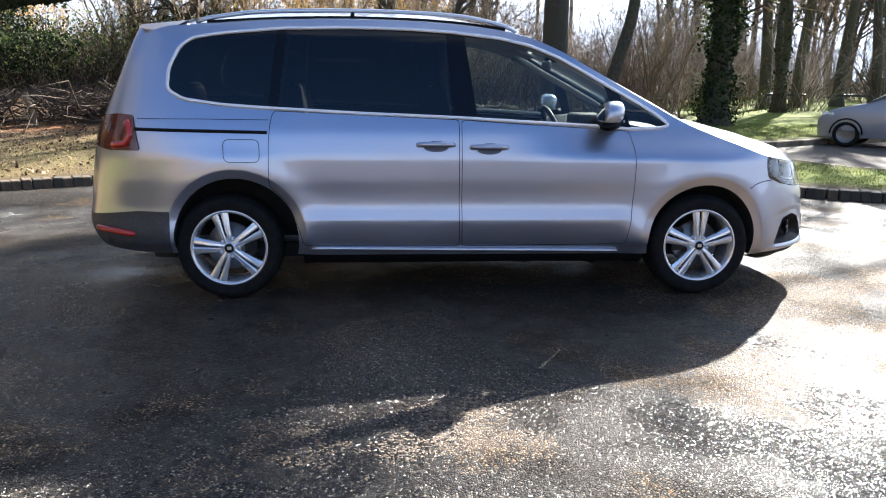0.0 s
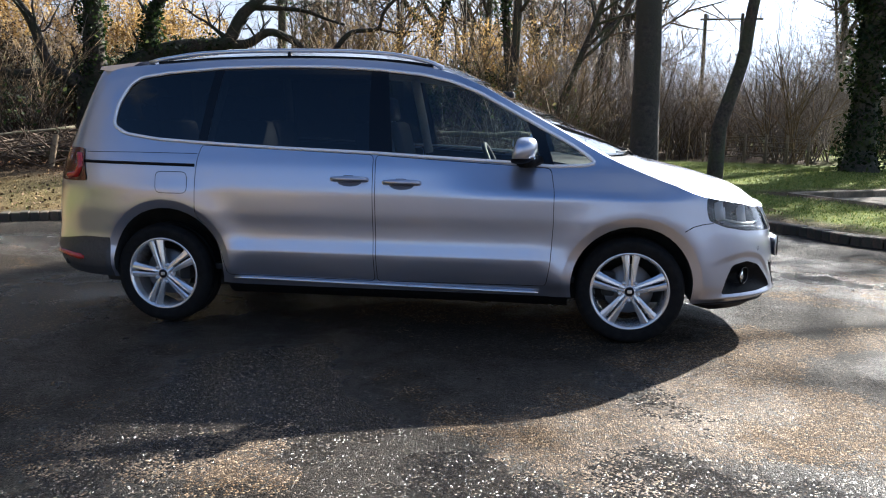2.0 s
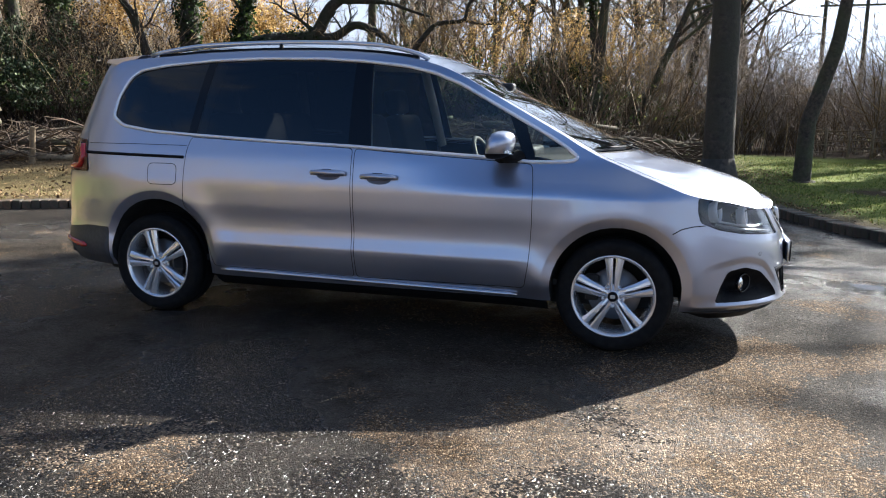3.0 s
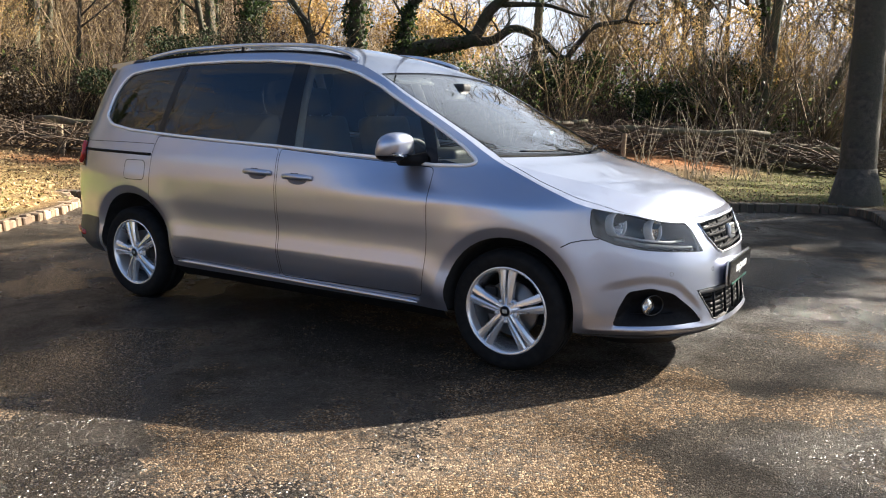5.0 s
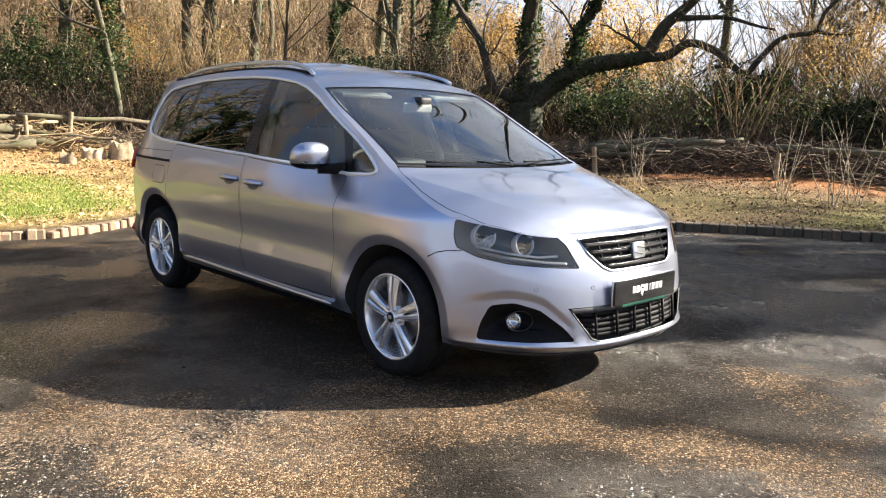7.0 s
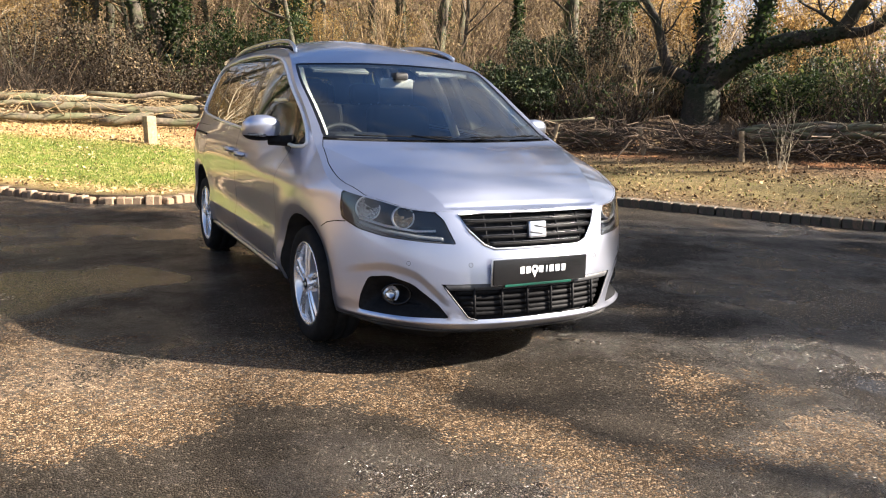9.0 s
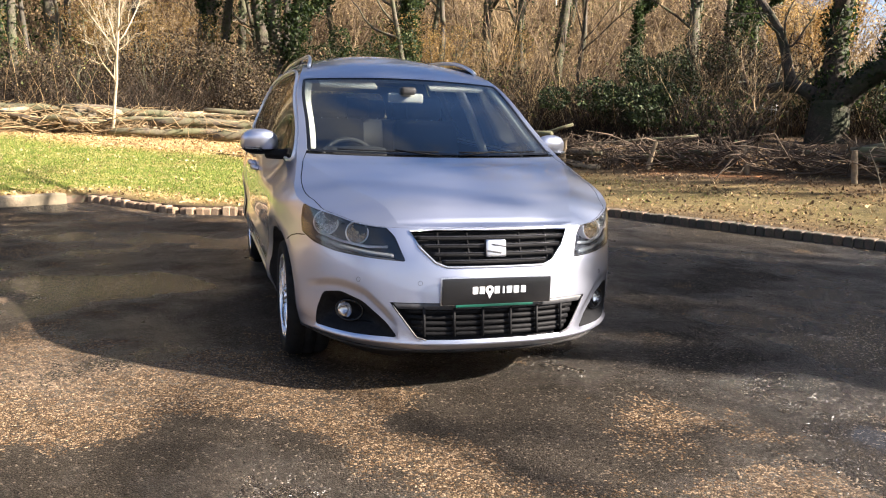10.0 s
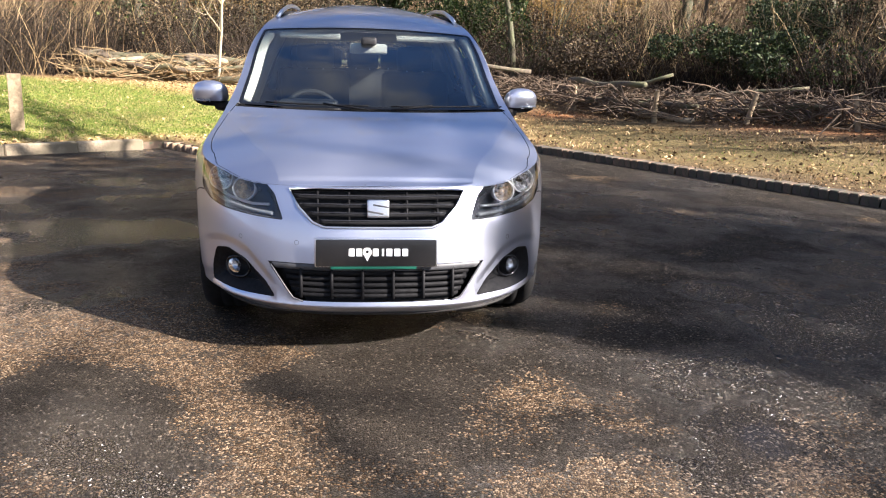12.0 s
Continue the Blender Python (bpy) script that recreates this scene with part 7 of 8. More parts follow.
# tall wood beyond the hoops: its twigs break the low sun over the yard
_far0 = near_tree("tall_bare_tree", (15.0, 26.0), (.02, 0, 1), 16.5, .24, dict(STYLE_TALL, bare=.34, kids=(26, 9, 7, 0), reach=.62, fork=(30, 65)), BARK, "tall bare tree beyond the hoop barriers", 47, 0, 1, None, 3)
for _k, (_x, _y, _s) in enumerate(((17.0, 27.2, 1.0), (19.2, 27.8, 1.04), (21.4, 28.6, .98))):
    copy_thing(_far0, pose(_x, _y, height(_x, _y), 0, 0, 70 + 95 * _k) @ Matrix.Scale(_s, 4) @ pose(-15.0, -26.0, -height(15.0, 26.0)))
# twin stems and thin trunks at the wood's edge
for (x, y), lean, hgt, r, seed, iv in (((-.6, 17.6), (.10, 0, 1), 11, .17, 51, 0), ((-.2, 18.0), (-.12, 0, 1), 11, .16, 52, 90), ((.4, 18.2), (.45, 0, 1), 9, .13, 53, 0), ((-8.7, 21.2), (.03, 0, 1), 11, .19, 54, 60),
                                       ((-20.2, 1.3), (0, .04, 1), 11, .24, 55, 520), ((-21.5, -1.0), (0, -.04, 1), 10, .2, 56, 420), ((-22.4, 8.9), (0, 0, 1), 11, .2, 57, 60), ((-18.2, 17.5), (0, .05, 1), 10, .18, 58, 300),
                                       ((-4.0, 23.0), (.25, 0, 1), 9, .16, 59, 200), ((-19.0, -6.2), (0, 0, 1), 9, .14, 60, 100), ((2.0, 21.5), (.1, 0, 1), 11, .16, 61, 0), ((-17.6, 4.8), (.02, 0.02, 1), 9, .10, 62, 0)):
    near_tree("wood_edge_tree", (x, y), lean, hgt, r, STYLE_TALL, BARK, "dark woodland-edge tree" + (" wrapped in ivy" if iv > 150 else " with bare twigs"), seed, iv, .8, None, 3, True, TWIG)
# trunks smothered in ivy beyond the dead hedge
for _k, ((x, y), r, iv) in enumerate((((-20.6, -6.92), 0.22, 900), ((-19.64, 1.49), 0.2, 1000), ((-20.43, 5.63), 0.2, 900), ((-17.66, 16.14), 0.2, 700), ((-23.78, 15.87), 0.2, 500))):
    near_tree("ivy_column_tree", (x, y), (.03 * (-1) ** _k, .02, 1), 9.5, r, dict(STYLE_TALL, kids=(9, 5, 4, 0), reach=.5), BARK, "woodland trunk smothered in dark ivy", 400 + _k, iv, .85, None, 3, True, TWIG)
near_tree("pale_sapling", (-14.4, -3.3), (.02, -.05, 1), 4.4, .045, dict(STYLE_WIDE, seg=(11, 8, 6, 4, 3), bare=.26, kids=(11, 7, 5, 3), fork=(22, 48), reach=.85, wild=.13), BARK_PALE, "pale sunlit sapling with slender forks", 63, 0, 1, None, 4, False, BARK_PALE, 1)
# coppice shoots on the verge
for (x, y), n, hgt, seed in (((-3.3, 8.5), 9, 1.0, 70), ((-0.84, 8.89), 7, 1.5, 71), ((-0.13, 8.93), 6, 1.5, 72), ((-0.03, 9.65), 7, 1.4, 73), ((0.39, 10.24), 5, 1.5, 74), ((0.61, 10.55), 8, 1.2, 75), ((0.93, 10.80), 5, 1.3, 76), ((-4.6, 10.4), 6, 1.1, 84), ((-15.5, 12.0), 14, 2.6, 85), ((-10.5, 20), 10, 2.4, 86)):
    rg = np.random.default_rng(seed)
    out = blank()
    for k in range(n):
        a = rg.uniform(0, 6.28)
        grow(rg, (x + rg.normal() * .07, y + rg.normal() * .07, height(x, y) - .05), (math.cos(a) * .35, math.sin(a) * .35, 1), hgt * rg.uniform(.6, 1.1), .008, 0, 1, out, dict(STYLE_SHRUB, kids=(2, 0, 0, 0)))
    cs = new("coppice_shoots")
    tagged(cs, "clump of pale coppice shoots on the verge", "shrub", "coppice shoots")
    m = len(out[1]) // n
    for k in range(n):
        V, F, _ = tubes_mesh([out[0][k], *out[1][k * m:(k + 1) * m]], 2)
        mesh_part("shoot", np.concatenate(V), F, BARK_PALE, cs)

# ---- undergrowth ----
def verge_points(n, az0, az1, d0, d1, near):
    a, d = rng.uniform(az0, az1, n), rng.uniform(d0, d1, n)
    q = np.stack([-1 + d * np.sin(np.radians(a)), d * np.cos(np.radians(a)) - 1], 1)
    k = ~inside(YARD, q) & ~inside(LANE, q)
    q = q[k]
    k = (np.minimum(dist_to(YARD, q), dist_to(LANE, q)) > near) & (dist_to([(-12, 15.3), (-2, 6)], q, False) > 1.7)
    q = q[k]
    return np.column_stack([q, land(q)[0]])


def arching_stems(p, lo, hi, r, bend):
    """Three-sided arching stems rooted at p."""
    n = len(p)
    a = rng.uniform(0, 2 * np.pi, n)
    out = np.stack([np.cos(a), np.sin(a), np.zeros(n)], 1)
    h = rng.uniform(lo, hi, n)[:, None]
    b = rng.uniform(bend[0], bend[1], n)[:, None]
    side = np.stack([-np.sin(a), np.cos(a), np.zeros(n)], 1) * rng.normal(size=n)[:, None] * 0.25
    ts = np.array([0, .35, .7, 1.0])
    pts = [p + out * h * b * t ** 1.5 + side * h * t + [0, 0, 1] * h * (t - (0.55 * b) * t ** 2.6) for t in ts]
    rad = [r, r * .85, r * .6, r * .25]
    V = []
    for q, rr in zip(pts, rad):
        for k in range(3):
            an = a + k * 2.094
            V.append(q + np.stack([np.cos(an), np.sin(an), np.zeros(n)], 1) * rr)
    V = np.stack(V, 1).reshape(-1, 3)
    base = np.arange(n)[:, None, None] * 12
    i = np.arange(3)[None, :, None] * 3
    j = np.arange(3)[None, None, :]
    Q = np.stack([base + i + j, base + i + (j + 1) % 3, base + i + 3 + (j + 1) % 3, base + i + 3 + j], -1).reshape(-1, 4)
    return V, Q


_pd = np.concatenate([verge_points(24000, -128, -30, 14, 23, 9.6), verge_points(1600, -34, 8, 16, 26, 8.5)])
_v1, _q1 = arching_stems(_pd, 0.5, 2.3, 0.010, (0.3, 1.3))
quick_mesh("dark_thicket", _v1, _q1, DARKSTEM, "dense bramble tangle behind the dead hedge, coloured dark for its shade", "undergrowth")
_p = np.concatenate([verge_points(500, -126, -3, 15, 34, 9.8), verge_points(2800, -126, -3, 15, 34, 13.5), verge_points(3500, -30, 34, 18, 40, 8.0), verge_points(4000, -110, -20, 30, 55, 14)])
_v1, _q1 = arching_stems(_p, 0.6, 2.3, 0.011, (0.15, 0.95))
quick_mesh("brambles", _v1, _q1, STEM, "tangle of straw-coloured bramble and dead stems", "undergrowth")
_pg = np.concatenate([verge_points(260, -128, -88, 13.5, 17.5, 8.6), verge_points(2600, -126, -30, 17, 27, 10.5), verge_points(700, -60, -36, 17, 24, 9.6)])
_pg = _pg[np.sin(_pg[:, 0] * .9 + 2) + np.cos(_pg[:, 1] * .8 - .3 * _pg[:, 0]) > -0.1]
_v2, _q2 = arching_stems(_pg, 0.9, 3.0, 0.008, (0.1, 0.7))
quick_mesh("dry_stalks", _v2, _q2, GOLDSTEM, "tall golden dry stalks at the edge of the wood", "undergrowth")
_ph = verge_points(6800, -126, -42, 32, 66, 14)
_v2, _q2 = arching_stems(_ph, 0.8, 2.4, 0.016, (0.4, 1.25))
quick_mesh("hillside_scrub", _v2, _q2, GOLDSTEM, "brown bramble scrub covering the hillside", "undergrowth")
_c = np.concatenate([_ph] * 7)
_c = _c + np.column_stack([rng.normal(size=(len(_c), 2)) * .8, np.abs(rng.normal(size=len(_c))) * .55])
_v2, _q2 = leaf_quads(rng, _c, 0.085, 0.3)
quick_mesh("hillside_bracken", _v2, _q2, HILLLEAF, "rust-brown dead bracken on the hillside", "undergrowth")
_p = verge_points(420, -126, -34, 27, 58, 13)
_cl = [q + rng.normal(size=(60, 3)) * [.7, .7, .35] + [0, 0, .5] for q in _p if math.sin(q[0] * .33 + 1) + math.cos(q[1] * .29 + .3 * q[0]) > 0.1]
_v2, _q2 = leaf_quads(rng, np.concatenate(_cl), 0.07, 0.35)
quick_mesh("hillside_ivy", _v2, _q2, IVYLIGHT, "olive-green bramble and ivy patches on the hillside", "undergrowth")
_ph = verge_points(4200, 6, 52, 40, 78, 9)
_v2, _q2 = arching_stems(_ph, 1.0, 3.6, 0.02, (0.2, 0.9))
quick_mesh("far_thicket", _v2, _q2, FARTWIG, "grey leafless thicket beyond the lane, paled for haze", "undergrowth")
_c = np.concatenate([_p] * 6)
_c = _c + np.column_stack([rng.normal(size=(len(_c), 2)) * .55, np.abs(rng.normal(size=len(_c))) * .75])
_v1, _q1 = leaf_quads(rng, _c, 0.05, 0.2)
quick_mesh("dead_bracken", _v1, _q1, DRYLEAF, "brown dead bracken and hanging leaves", "undergrowth")
_p = np.concatenate([verge_points(260, -120, -66, 17, 32, 10.5), verge_points(800, -66, -5, 16, 32, 9.6), verge_points(200, -20, 30, 22, 36, 8)])
_cl = []
for q in _p:
    if math.sin(q[0] * .55 + 1) + math.cos(q[1] * .5 + .5 * q[0]) > 0.35:
        k = 80
        _cl.append(q + rng.normal(size=(k, 3)) * [.55, .55, .40] + [0, 0, .55])
_v1, _q1 = leaf_quads(rng, np.concatenate(_cl), 0.05, 0.35)
quick_mesh("evergreen_undergrowth", _v1, _q1, IVY, "dark ivy and laurel in the undergrowth", "undergrowth")


_p = np.concatenate([verge_points(700, -38, 12, 17, 30, 7.5), verge_points(130, -110, -40, 17, 30, 9.8)])
_cl = [q + rng.normal(size=(40, 3)) * [.6, .6, .5] + [0, 0, .75] for q in _p if math.sin(q[0] * .7 + 2) + math.cos(q[1] * .6 - .4 * q[0]) > -0.2]
_v1, _q1 = leaf_quads(rng, np.concatenate(_cl), 0.05, 0.3)
quick_mesh("ivy_thicket", _v1, _q1, IVYLIGHT, "ivy and bramble leaves in the thicket, coloured pale as if sunlit", "undergrowth")


def leaf_bush(name, at, size, n, material, label, seed, leaf=0.042):
    """A bush of stems and many leaves with an uneven outline."""
    rg2 = np.random.default_rng(seed)
    ob = new(name)
    tagged(ob, label, "bush")
    n = int(n * 1.9)
    z = height(*at)
    lobes = [(rg2.normal(size=3) * [size[0] * .30, size[1] * .30, 0] + [0, 0, size[2] * rg2.uniform(.3, .72)], rg2.uniform(.22, .42)) for _ in range(16)]
    c = []
    for cen, rr in lobes:
        k = n // 16
        o = rg2.normal(size=(k, 3))
        o /= np.linalg.norm(o, axis=1)[:, None]
        c.append(cen + o * (rr * rg2.uniform(.55, 1.05, k) ** .5)[:, None] * np.array([size[0], size[1], size[2]]) * .62)
    c = np.concatenate(c)
    c = c[c[:, 2] > 0.02] + np.array([at[0], at[1], z])
    v, q = leaf_quads(rg2, c, leaf, 0.3)
    lv = quick_mesh("foliage", v, q, material, "", "")
    lv.parent = ob
    lv["kind"] = "stuff"
    out = blank()
    for k in range(7):
        a = rg2.uniform(0, 6.28)
        grow(rg2, (at[0], at[1], z - .1), (math.cos(a) * .5, math.sin(a) * .5, 1), size[2] * .8, .03, 0, 1, out, dict(STYLE_SHRUB, kids=(3, 0, 0, 0)))
    for k in range(7):
        V, F, m = tubes_mesh([out[0][k], *out[1][k * 3:k * 3 + 3]], 3)
        mesh_part("stem", np.concatenate(V), F, BARK, ob)


leaf_bush("holly_bush", (-14.3, 10.2), (2.6, 2.6, 1.9), 6500, HOLLY, "dense dark green holly bush behind the dead hedge", 81)
leaf_bush("holly_bush", (-16.5, 13.2), (2.4, 2.4, 2.6), 4500, HOLLY, "tall dark evergreen bush in the wood", 82)
leaf_bush("holly_bush", (-12.8, 20.5), (3.0, 3.0, 2.8), 4500, HOLLY, "tall dark evergreen bush in the wood", 83)
leaf_bush("laurel_bush", (-6.5, 19.2), (2.2, 2.2, 1.6), 3500, IVY, "ivy-leaved bush beneath the oak", 84)
for _k, (_x, _y, _sz, _m) in enumerate(((-10.4, 17.4, (2.2, 2.2, 1.7), IVY), (-1.5, 19.5, (2.6, 2.6, 2.0), IVY), (-3.0, 17.5, (1.8, 1.8, 1.3), HOLLY), (-14.0, 17.5, (2.6, 2.6, 2.2), HOLLY))):
    leaf_bush("laurel_bush", (_x, _y), _sz, 3600, _m, "dark evergreen bush at the edge of the wood", 180 + _k)
for _k, (_x, _y, _sz) in enumerate(((-2.2, 18.6, (4.2, 3.2, 4.0)), (-.2, 19.6, (4.0, 3.0, 4.4)), (-4.6, 20.4, (3.4, 3.0, 3.4)), (-20.5, 6.5, (4, 4, 3.6)), (-21.0, -4.2, (4, 4, 3.4)))):
    leaf_bush("golden_shrub", (_x, _y), _sz, 5200, GOLDLEAF, "tall thin shrub with golden dry leaves", 280 + _k, .024)
for _k, (_x, _y, _sz) in enumerate(((-17.6, 26.5, (5.0, 4.0, 7.4)), (-20.5, 23.0, (5.0, 4.5, 6.6)), (-15.2, 24.6, (4.2, 4.0, 5.4)))):
    leaf_bush("golden_shrub", (_x, _y), _sz, 6500, GOLDLEAF, "tall shrub with golden dry leaves behind the oak", 480 + _k, .05)
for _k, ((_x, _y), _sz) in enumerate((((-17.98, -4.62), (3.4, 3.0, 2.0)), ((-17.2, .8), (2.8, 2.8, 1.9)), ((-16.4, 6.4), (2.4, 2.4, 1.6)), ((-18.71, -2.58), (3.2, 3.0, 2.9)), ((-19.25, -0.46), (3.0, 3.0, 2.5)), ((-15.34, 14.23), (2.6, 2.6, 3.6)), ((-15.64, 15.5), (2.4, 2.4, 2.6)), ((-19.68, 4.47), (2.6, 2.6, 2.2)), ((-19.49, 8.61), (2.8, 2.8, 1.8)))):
    leaf_bush("thicket_bush", (_x, _y), _sz, 3400, THICKET, "dense brown thicket with few leaves, coloured dark for its shade", 380 + _k, .032)
leaf_bush("laurel_bush", (-19.6, 3.6), (2.6, 2.6, 3.4), 4500, IVY, "tall dark evergreen bush in the wood", 86)


# straw and chippings strewn over the verge
_p, _g = scatter_on(60000, -14, 4, -7, 13, lambda q, h, g, l: l * .75 * (1 - .6 * g) * (1 - .7 * smoothstep(2.5, 4.0, q[:, 1])))
_n = len(_p)
_a = rng.uniform(0, 2 * np.pi, _n)
_d = np.stack([np.cos(_a), np.sin(_a), rng.normal(size=_n) * .12], 1) * rng.uniform(.03, .11, _n)[:, None]
_w = np.stack([-np.sin(_a), np.cos(_a), np.zeros(_n)], 1) * rng.uniform(.002, .006, _n)[:, None]
_p = _p + [0, 0, .022]
_pt, _g = scatter_on(75000, -13, 4, 2.5, 13, lambda q, h, g, l: 0.6 * (h < 0.75) * (0.55 + 0.45 * np.sign(wobble(q * 2.1))))
_v1, _q1 = leaf_quads(rng, _pt + [0, 0, .012], 0.017, 0.6)
quick_mesh("leaf_crumbs", _v1, _q1, BROWNLEAF, "crumbled brown leaves and bark on the verge", "leaf litter")
quick_mesh("straw_litter", np.stack([_p - _d - _w, _p - _d + _w, _p + _d + _w, _p + _d - _w], 1).reshape(-1, 3), np.arange(4 * _n).reshape(_n, 4), STRAW, "straw and twig chippings strewn on the verge", "litter")

# ---- dead hedge: logs and brash between posts ----
def one_log(name, a, b, r0, r1, material, parent, rg2, cut=True):
    n = 7
    t = np.linspace(0, 1, n)[:, None]
    p = np.array(a) + (np.array(b) - np.array(a)) * t + rg2.normal(size=(n, 3)) * r0 * .55 * np.sin(np.pi * t)
    rad = (r0 + (r1 - r0) * t[:, 0]) * (1 + .06 * rg2.normal(size=n))
    v, f = tube(p, rad, 9)
    ob = mesh_part(name, v, f, material, parent)
    if cut:
        d = (p[0] - p[1]) / np.linalg.norm(p[0] - p[1])
        v, f = tube([p[0] + d * .001, p[0] + d * .006], rad[0] * .9, 9)
        mesh_part("cut_end", v, f, CUTWOOD, ob)
    return ob




def hedge_part(line, label, seed, pale, brash=120, tall=1.0):
    rg2 = np.random.default_rng(seed)
    ob = new("dead_hedge")
    tagged(ob, label, "dead hedge")
    line = np.array(line, float)
    s = np.r_[0, np.cumsum(np.hypot(*np.diff(line, axis=0).T))]
    def at(q, off):
        x, y = np.interp(q, s, line[:, 0]), np.interp(q, s, line[:, 1])
        x2, y2 = np.interp(q + .1, s, line[:, 0]), np.interp(q + .1, s, line[:, 1])
        t = np.array([x2 - x, y2 - y])
        t /= np.linalg.norm(t) + 1e-9
        return np.array([x - t[1] * off, y + t[0] * off])
    n = int(s[-1] * 1.7)
    for k in range(n):
        q0 = rg2.uniform(0, s[-1] - 1.5)
        L = rg2.uniform(1.4, 3.6)
        o = rg2.uniform(-.4, .4)
        a, b = at(q0, o), at(min(q0 + L, s[-1] - .1), o + rg2.normal() * .3)
        hz = rg2.uniform(0.06, 0.62) * tall * (1 - abs(o) * .9)
        r = rg2.uniform(.03, .085) * (1.4 if pale > .5 else 1)
        one_log("log", (*a, height(*a) + hz + r), (*b, height(*b) + max(.05, hz + r + rg2.normal() * .16)), r, r * .7, LOG_PALE if rg2.uniform() < pale else LOG, ob, rg2)
    V, F, m = [], [], 0
    lines = []
    for k in range(int(s[-1] * brash)):
        q0 = rg2.uniform(0, s[-1] - .3)
        o = rg2.normal() * .38
        a = at(q0, o)
        L = rg2.uniform(.5, 1.9)
        dq = np.sign(rg2.normal()) * L
        b = at(np.clip(q0 + dq * rg2.uniform(.1, .8), 0, s[-1] - .1), o + rg2.normal() * .45)
        z = height(*a)
        z0, z1 = z + rg2.uniform(-.02, .45) * tall, z + rg2.uniform(.0, .70) * tall
        mid = (np.array([*a, z0]) + np.array([*b, z1])) / 2 + rg2.normal(size=3) * .10
        lines.append((np.array([[*a, z0], mid, [*b, z1]]), np.array([.014, .011, .005]) * rg2.uniform(.4, 1.4)))
    V, F, m = tubes_mesh(lines, 3)
    br = mesh_part("brash", np.concatenate(V), F, TWIG_GOLD if pale > .5 else BRASH, ob, "tangled cut twigs")
    br["kind"] = "stuff"


hedge_part(HEDGE[:6], "sunlit pile of pale cut logs and branches beside the lawn", 91, .55, 90, 1.05)
hedge_part(HEDGE[5:11], "long dead hedge of brash and logs before the wood", 92, .15)
hedge_part(HEDGE[10:], "long dead hedge of brash and logs before the wood", 93, .08)


def post(name, at, top_z, w, label, material, lean=(0, 0), round_=False):
    z = height(*at) - .15
    h = top_z - z
    bm = bmesh.new()
    if round_:
        bmesh.ops.create_cone(bm, cap_ends=True, segments=10, radius1=w / 2 * 1.05, radius2=w / 2 * .9, depth=h)
    else:
        box_bm((w, w, h), (0, 0, 0), .012, 2, None, bm)
        bmesh.ops.subdivide_edges(bm, edges=[e for e in bm.edges if abs(e.verts[0].co.z - e.verts[1].co.z) > .3 * h], cuts=3)
        for v in bm.verts:
            v.co += Vector((noise.noise(v.co * 9), noise.noise(v.co * 9 + Vector((5, 0, 0))), 0)) * .008
            if v.co.z > h * .47:
                v.co.z -= abs(v.co.x) * .25
    me_ob = part(name, bm, material)
    me_ob.matrix_world = pose(at[0], at[1], z + h / 2, lean[0], lean[1], 20)
    tagged(me_ob, label, "post")
    return me_ob


post("bollard_post", (-6.6, -5.0), 1.05, .18, "short square wooden post on the lawn", POSTWOOD, (0, 2))
post("bollard_post", (-11.0, -.25), .96, .19, "short square wooden post by the logs", POSTWOOD, (2, 0))
for at, tz, lean in (((-14.05, 1.45), 1.36, (4, 3)), ((-13.95, 2.3), 1.46, (-3, 6)), ((-8.8, 5.75), .98, (5, 8)), ((-7.8, 7.15), 1.0, (-8, 10)), ((-6.55, 8.4), 1.02, (2, -12)), ((-11.2, 4.85), .98, (4, 4)), ((-4.6, 9.0), .98, (3, -4)), ((-1.9, 10.9), .95, (-4, 2))):
    post("hedge_stake", at, tz, .10, "rough round stake holding the dead hedge", POSTWOOD, lean, True)
# long logs laid between the stakes
for a, b, r in (((-14.5, -1.2, 1.36), (-14.25, 1.9, 1.32), .065), ((-14.2, 1.3, 1.36), (-13.6, 4.4, 1.22), .06), ((-14.35, -2.4, 1.02), (-14.2, 1.6, 1.08), .10), ((-14.3, -3.4, .80), (-14.15, .2, .90), .085), ((-14.2, .3, .84), (-13.75, 3.6, .80), .08), ((-14.6, -4.6, .98), (-14.4, -1.8, 1.12), .06), ((-14.0, -1.0, .74), (-13.6, 1.5, .78), .11)):
    lg = one_log("felled_log", a, b, r, r * .8, LOG, None, np.random.default_rng(int(r * 1000)))
    tagged(lg, "long felled log lying on the brash by the lawn", "log")


def stump(at, r, h, label, seed):
    rg2 = np.random.default_rng(seed)
    ob = new("tree_stump")
    tagged(ob, label, "stump")
    z = height(*at)
    n, rings = 22, 5
    k = 1 + .30 * rg2.normal(size=n)
    k = (k + np.roll(k, 1) + np.roll(k, -1)) / 3
    V = []
    for j in range(rings):
        t = j / (rings - 1)
        for i in range(n):
            a = 2 * math.pi * i / n
            rr = r * k[i] * (1.35 - .4 * t ** .5)
            V.append((at[0] + rr * math.cos(a), at[1] + rr * math.sin(a), z - .08 + (h + .08) * t + (.06 * math.sin(2 * a + seed) + .05 * rg2.normal() if j == rings - 1 else 0)))
    F = [(j * n + i, j * n + (i + 1) % n, (j + 1) * n + (i + 1) % n, (j + 1) * n + i) for j in range(rings - 1) for i in range(n)]
    mesh_part("stump_side", V, F, LOG_PALE, ob)
    topv = V[-n:] + [(at[0], at[1], z + h + .01)]
    mesh_part("cut_top", topv, [(i, (i + 1) % n, n) for i in range(n)], CUTWOOD, ob, "pale sawn top")


stump((-12.5, 2.85), .23, .32, "pale freshly sawn stump on the verge", 5)
stump((-12.6, 2.35), .17, .18, "low sawn stump in the leaf litter", 6)
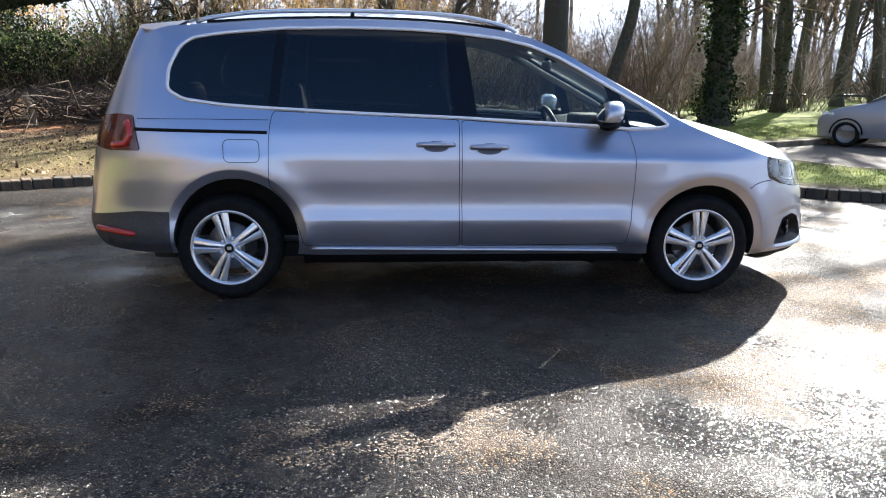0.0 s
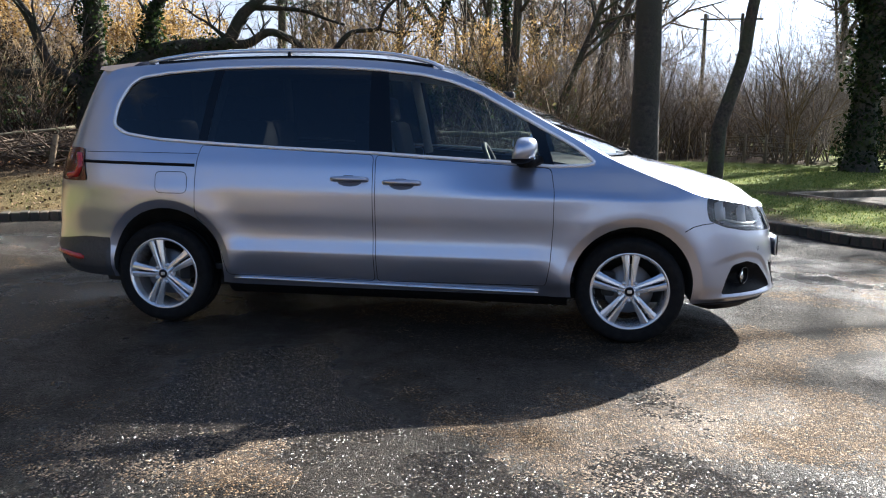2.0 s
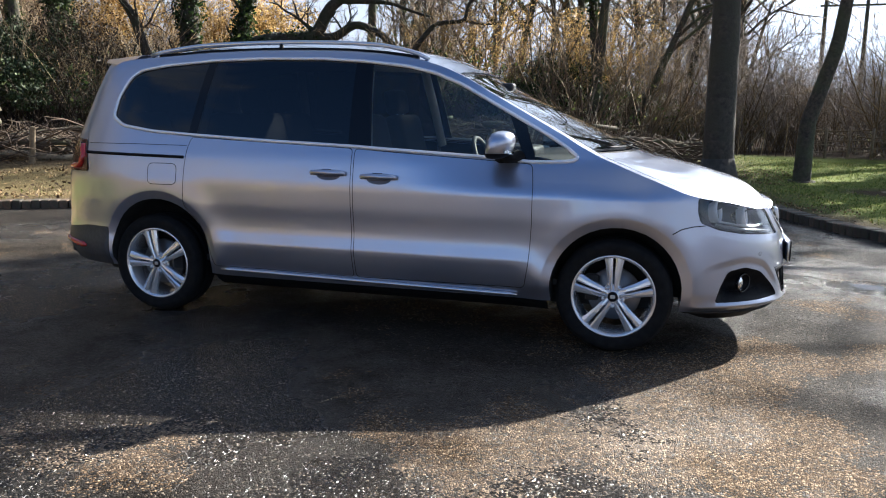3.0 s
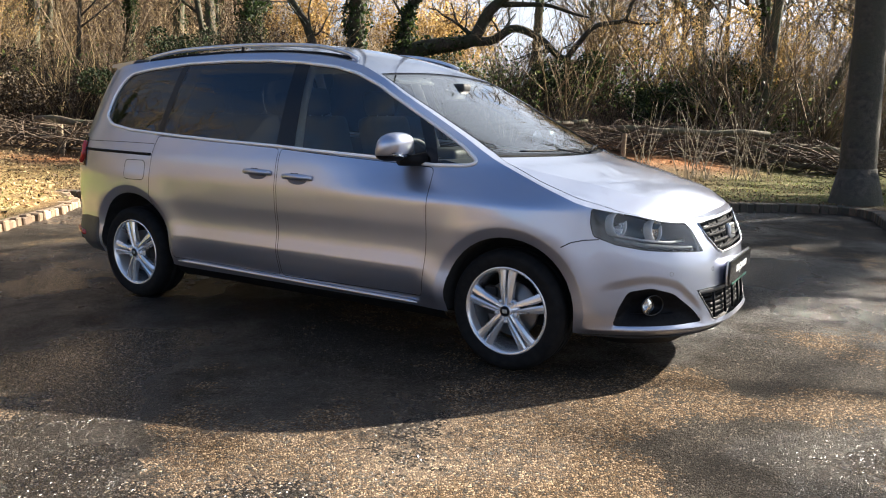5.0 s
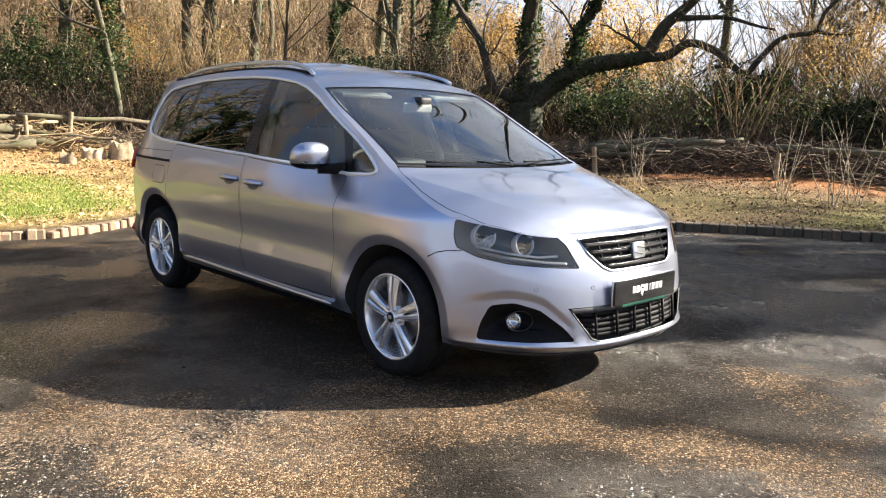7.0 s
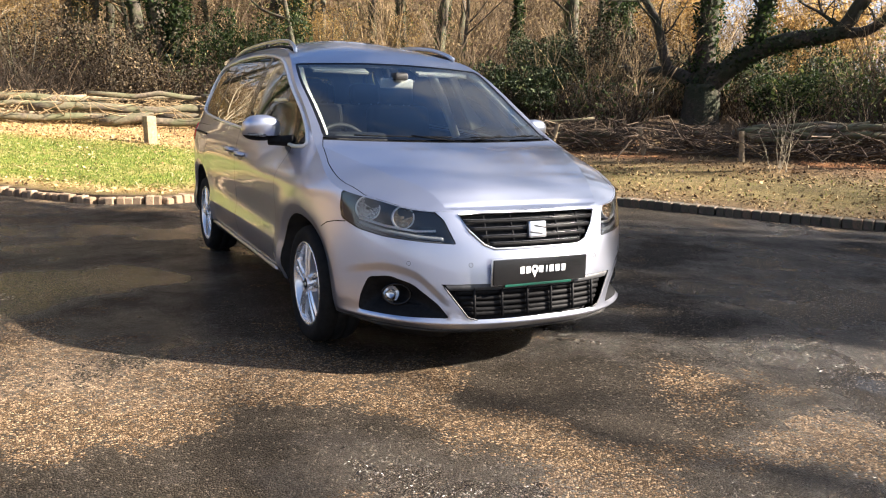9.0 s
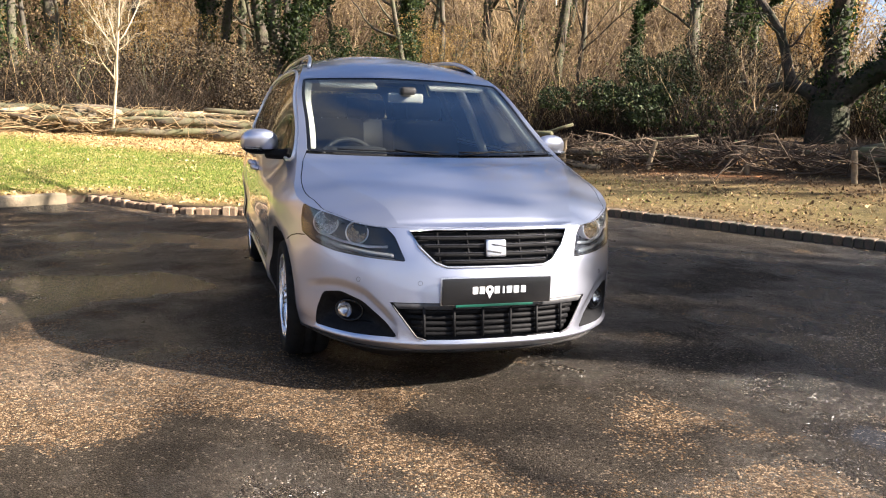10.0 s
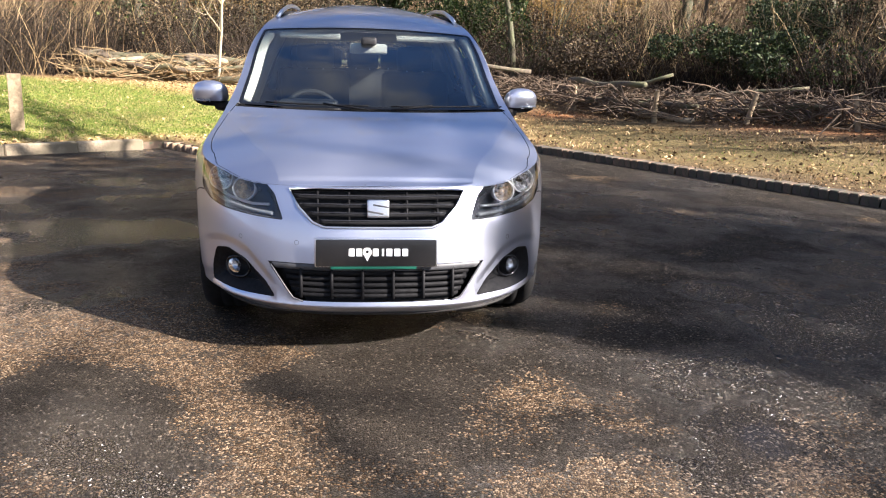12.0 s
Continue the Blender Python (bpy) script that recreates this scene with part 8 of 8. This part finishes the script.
stump((-11.9, 1.6), .16, .17, "small sawn stump on the verge", 7)


# ---- fences, pole, hoops, tree guards ----
rail = new("railing")
tagged(rail, "old iron railing behind the holly", "fence")
fa, fb = np.array((-15.9, 12.6)), np.array((-14.0, 15.2))
for i in range(26):
    q = fa + (fb - fa) * i / 25
    z = height(*q)
    v, f = tube([(*q, z - .1), (*q, z + .88), (*q, z + .97)], [.014, .014, .003], 5)
    mesh_part("bar", v, f, GALV, rail)
for hh in (.2, .8):
    v, f = tube([(*(fa + (fb - fa) * t), height(*(fa + (fb - fa) * t)) + hh) for t in np.linspace(0, 1, 8)], .016, 5)
    mesh_part("cross_rail", v, f, GALV, rail)
wf = new("wicket_fence")
tagged(wf, "low slatted fence at the edge of the wood", "fence")
fa, fb = np.array((5.1, 17.9)), np.array((7.8, 17.4))
for i in range(6):
    q = fa + (fb - fa) * i / 5
    z = height(*q)
    v, f = tube([(*q, z - .1), (*q, z + .82)], .04, 6)
    mesh_part("fence_post", v, f, POSTWOOD, wf)
for hh in (.18, .32, .46, .60, .74):
    q = [(*(fa + (fb - fa) * t), height(*(fa + (fb - fa) * t)) + hh + .03 * math.sin(9 * t + hh * 20)) for t in np.linspace(0, 1, 14)]
    v, f = tube(q, .016, 5)
    mesh_part("fence_rail", v, f, POSTWOOD, wf)
pole = new("utility_pole")
tagged(pole, "distant wooden utility pole with a crossarm", "pole")
for x in (15.3, 12.4):
    v, f = tube([(x, 62.7, -1), (x, 62.7, 10.0)], [.2, .14], 8)
    mesh_part("shaft", v, f, BARK, pole)
v, f = tube([(12.0, 62.7, 9.55), (16.9, 62.7, 9.55)], .09, 6)
mesh_part("crossarm", v, f, BARK, pole)
for x in (12.6, 14.2, 15.9, 16.7):
    v, f = tube([(x, 62.7, 9.55), (x, 62.7, 9.95)], [.06, .05], 6)
    mesh_part("insulator", v, f, GALV, pole)
for (x0, y0), (x1, y1) in (((14.5, 24.9), (15.9, 24.2)), ((16.6, 24.0), (18.0, 23.4))):
    z = height(x0, y0)
    q = [(x0, y0, z - .1), (x0, y0, z + .52), (x0 + .06 * (x1 - x0), y0 + .06 * (y1 - y0), z + .60), (x1 - .06 * (x1 - x0), y1 - .06 * (y1 - y0), z + .60), (x1, y1, z + .52), (x1, y1, z - .1)]
    v, f = tube(resample(q, .1, False), .035, 8)
    hb = mesh_part("hoop_barrier", v, f, IRON)
    tagged(hb, "low dark hoop barrier on the grass", "barrier", "hoop barriers")
rg = np.random.default_rng(17)
for k in range(24):
    az, d = rg.uniform(-100, -48), rg.uniform(42, 60)
    x, y = polar(az, d)
    z = height(x, y)
    v, f = tube([(x, y, z - .1), (x, y, z + 1.15)], .06, 6)
    tg = mesh_part("tree_guard", v, f, GUARD)
    tagged(tg, "pale tube guarding a newly planted tree", "tree guard", "tree guards on the hillside")

# ---- the pale hatchback on the lane ----
hatch = thing("hatchback_car", "pale silver hatchback parked on the far lane", "car")
HX = [-2.0, -1.97, -1.85, -1.5, -1.0, -.4, .2, .55, .95, 1.3, 1.65, 1.88, 1.98, 2.0]
HT = [.62, .80, .98, 1.30, 1.43, 1.46, 1.40, 1.25, 1.02, .94, .86, .74, .62, .55]
HW = [.60, .74, .80, .83, .84, .85, .85, .85, .84, .83, .80, .70, .55, .45]
V, F = [], []
for x, t, w in zip(HX, HT, HW):
    belt = min(t * .97, .92)
    sec = [(w * .9, .22), (w, .40), (w, min(.62, belt)), (w * .97, belt), (w * (.97 - .35 * max(0, t - belt)), belt + (t - belt) * .6), (w * (.90 - .5 * max(0, t - belt)), t - .03 * (t > belt + .1)), (w * .45, t + .02), (0, t + .03)]
    V += [(x, -y, z) for y, z in sec] + [(x, y, z) for y, z in sec[::-1][1:]]
m = 15
F = [(i * m + j, i * m + j + 1, (i + 1) * m + j + 1, (i + 1) * m + j) for i in range(len(HX) - 1) for j in range(m - 1)] + [tuple(range(m)), tuple(range((len(HX) - 1) * m, len(HX) * m))[::-1]]
mesh_part("body", V, F, WHITEPAINT, hatch)
for s in (1, -1):
    gv = [(-1.35, s * .835, .95), (.50, s * .835, .95), (.30, s * .80, 1.13), (-.05, s * .765, 1.33), (-1.05, s * .765, 1.36)]
    mesh_part("side_window", [(x, y * 1.004, z) for x, y, z in gv], [tuple(range(5)) if s < 0 else tuple(range(5))[::-1]], GLOSSBLACK, hatch, "dark side glass", None, False)
    part("headlamp", box_bm((.34, .10, .13), (1.72, s * .70, .74), .04, 3, Matrix.Rotation(s * radians(-24), 4, "Z")), REFLECTOR, hatch)
    for x in (-1.25, 1.28):
        w = new("wheel")
        w.parent = hatch
        v, f = lathe([(r * .93, y * .9) for r, y in TYRE], 32)
        mesh_part("tyre", v, f, RUBBER, w)
        v, f = lathe([(.0001, .01), (.06, .008), (.19, .014), (.205, .0)], 24)
        mesh_part("rim", v, f, DISC, w)
        v, f = lathe([(.0001, .03), (.36, .032), (.362, .06)], 32)
        w.matrix_local = pose(x, -.835, .302) if s == 1 else pose(x, .835, .302, 0, 0, 180)
    ar = [(x + .35 * math.cos(a), -s * .853, .31 + .35 * math.sin(a)) for x in (1.28,) for a in np.linspace(0, math.pi, 16)]
    v, f = tube(ar, .02, 6)
    mesh_part("arch_trim", v, f, BLACK, hatch)
mesh_part("windscreen", [(.26, -.72, 1.36), (.26, .72, 1.36), (.93, .78, 1.035), (.93, -.78, 1.035)], [(0, 3, 2, 1)], GLOSSBLACK, hatch, "dark windscreen", None, False)
hatch.matrix_world = pose(10.33, 9.86, 0, 0, 0, 137) @ Matrix.Scale(0.88, 4)
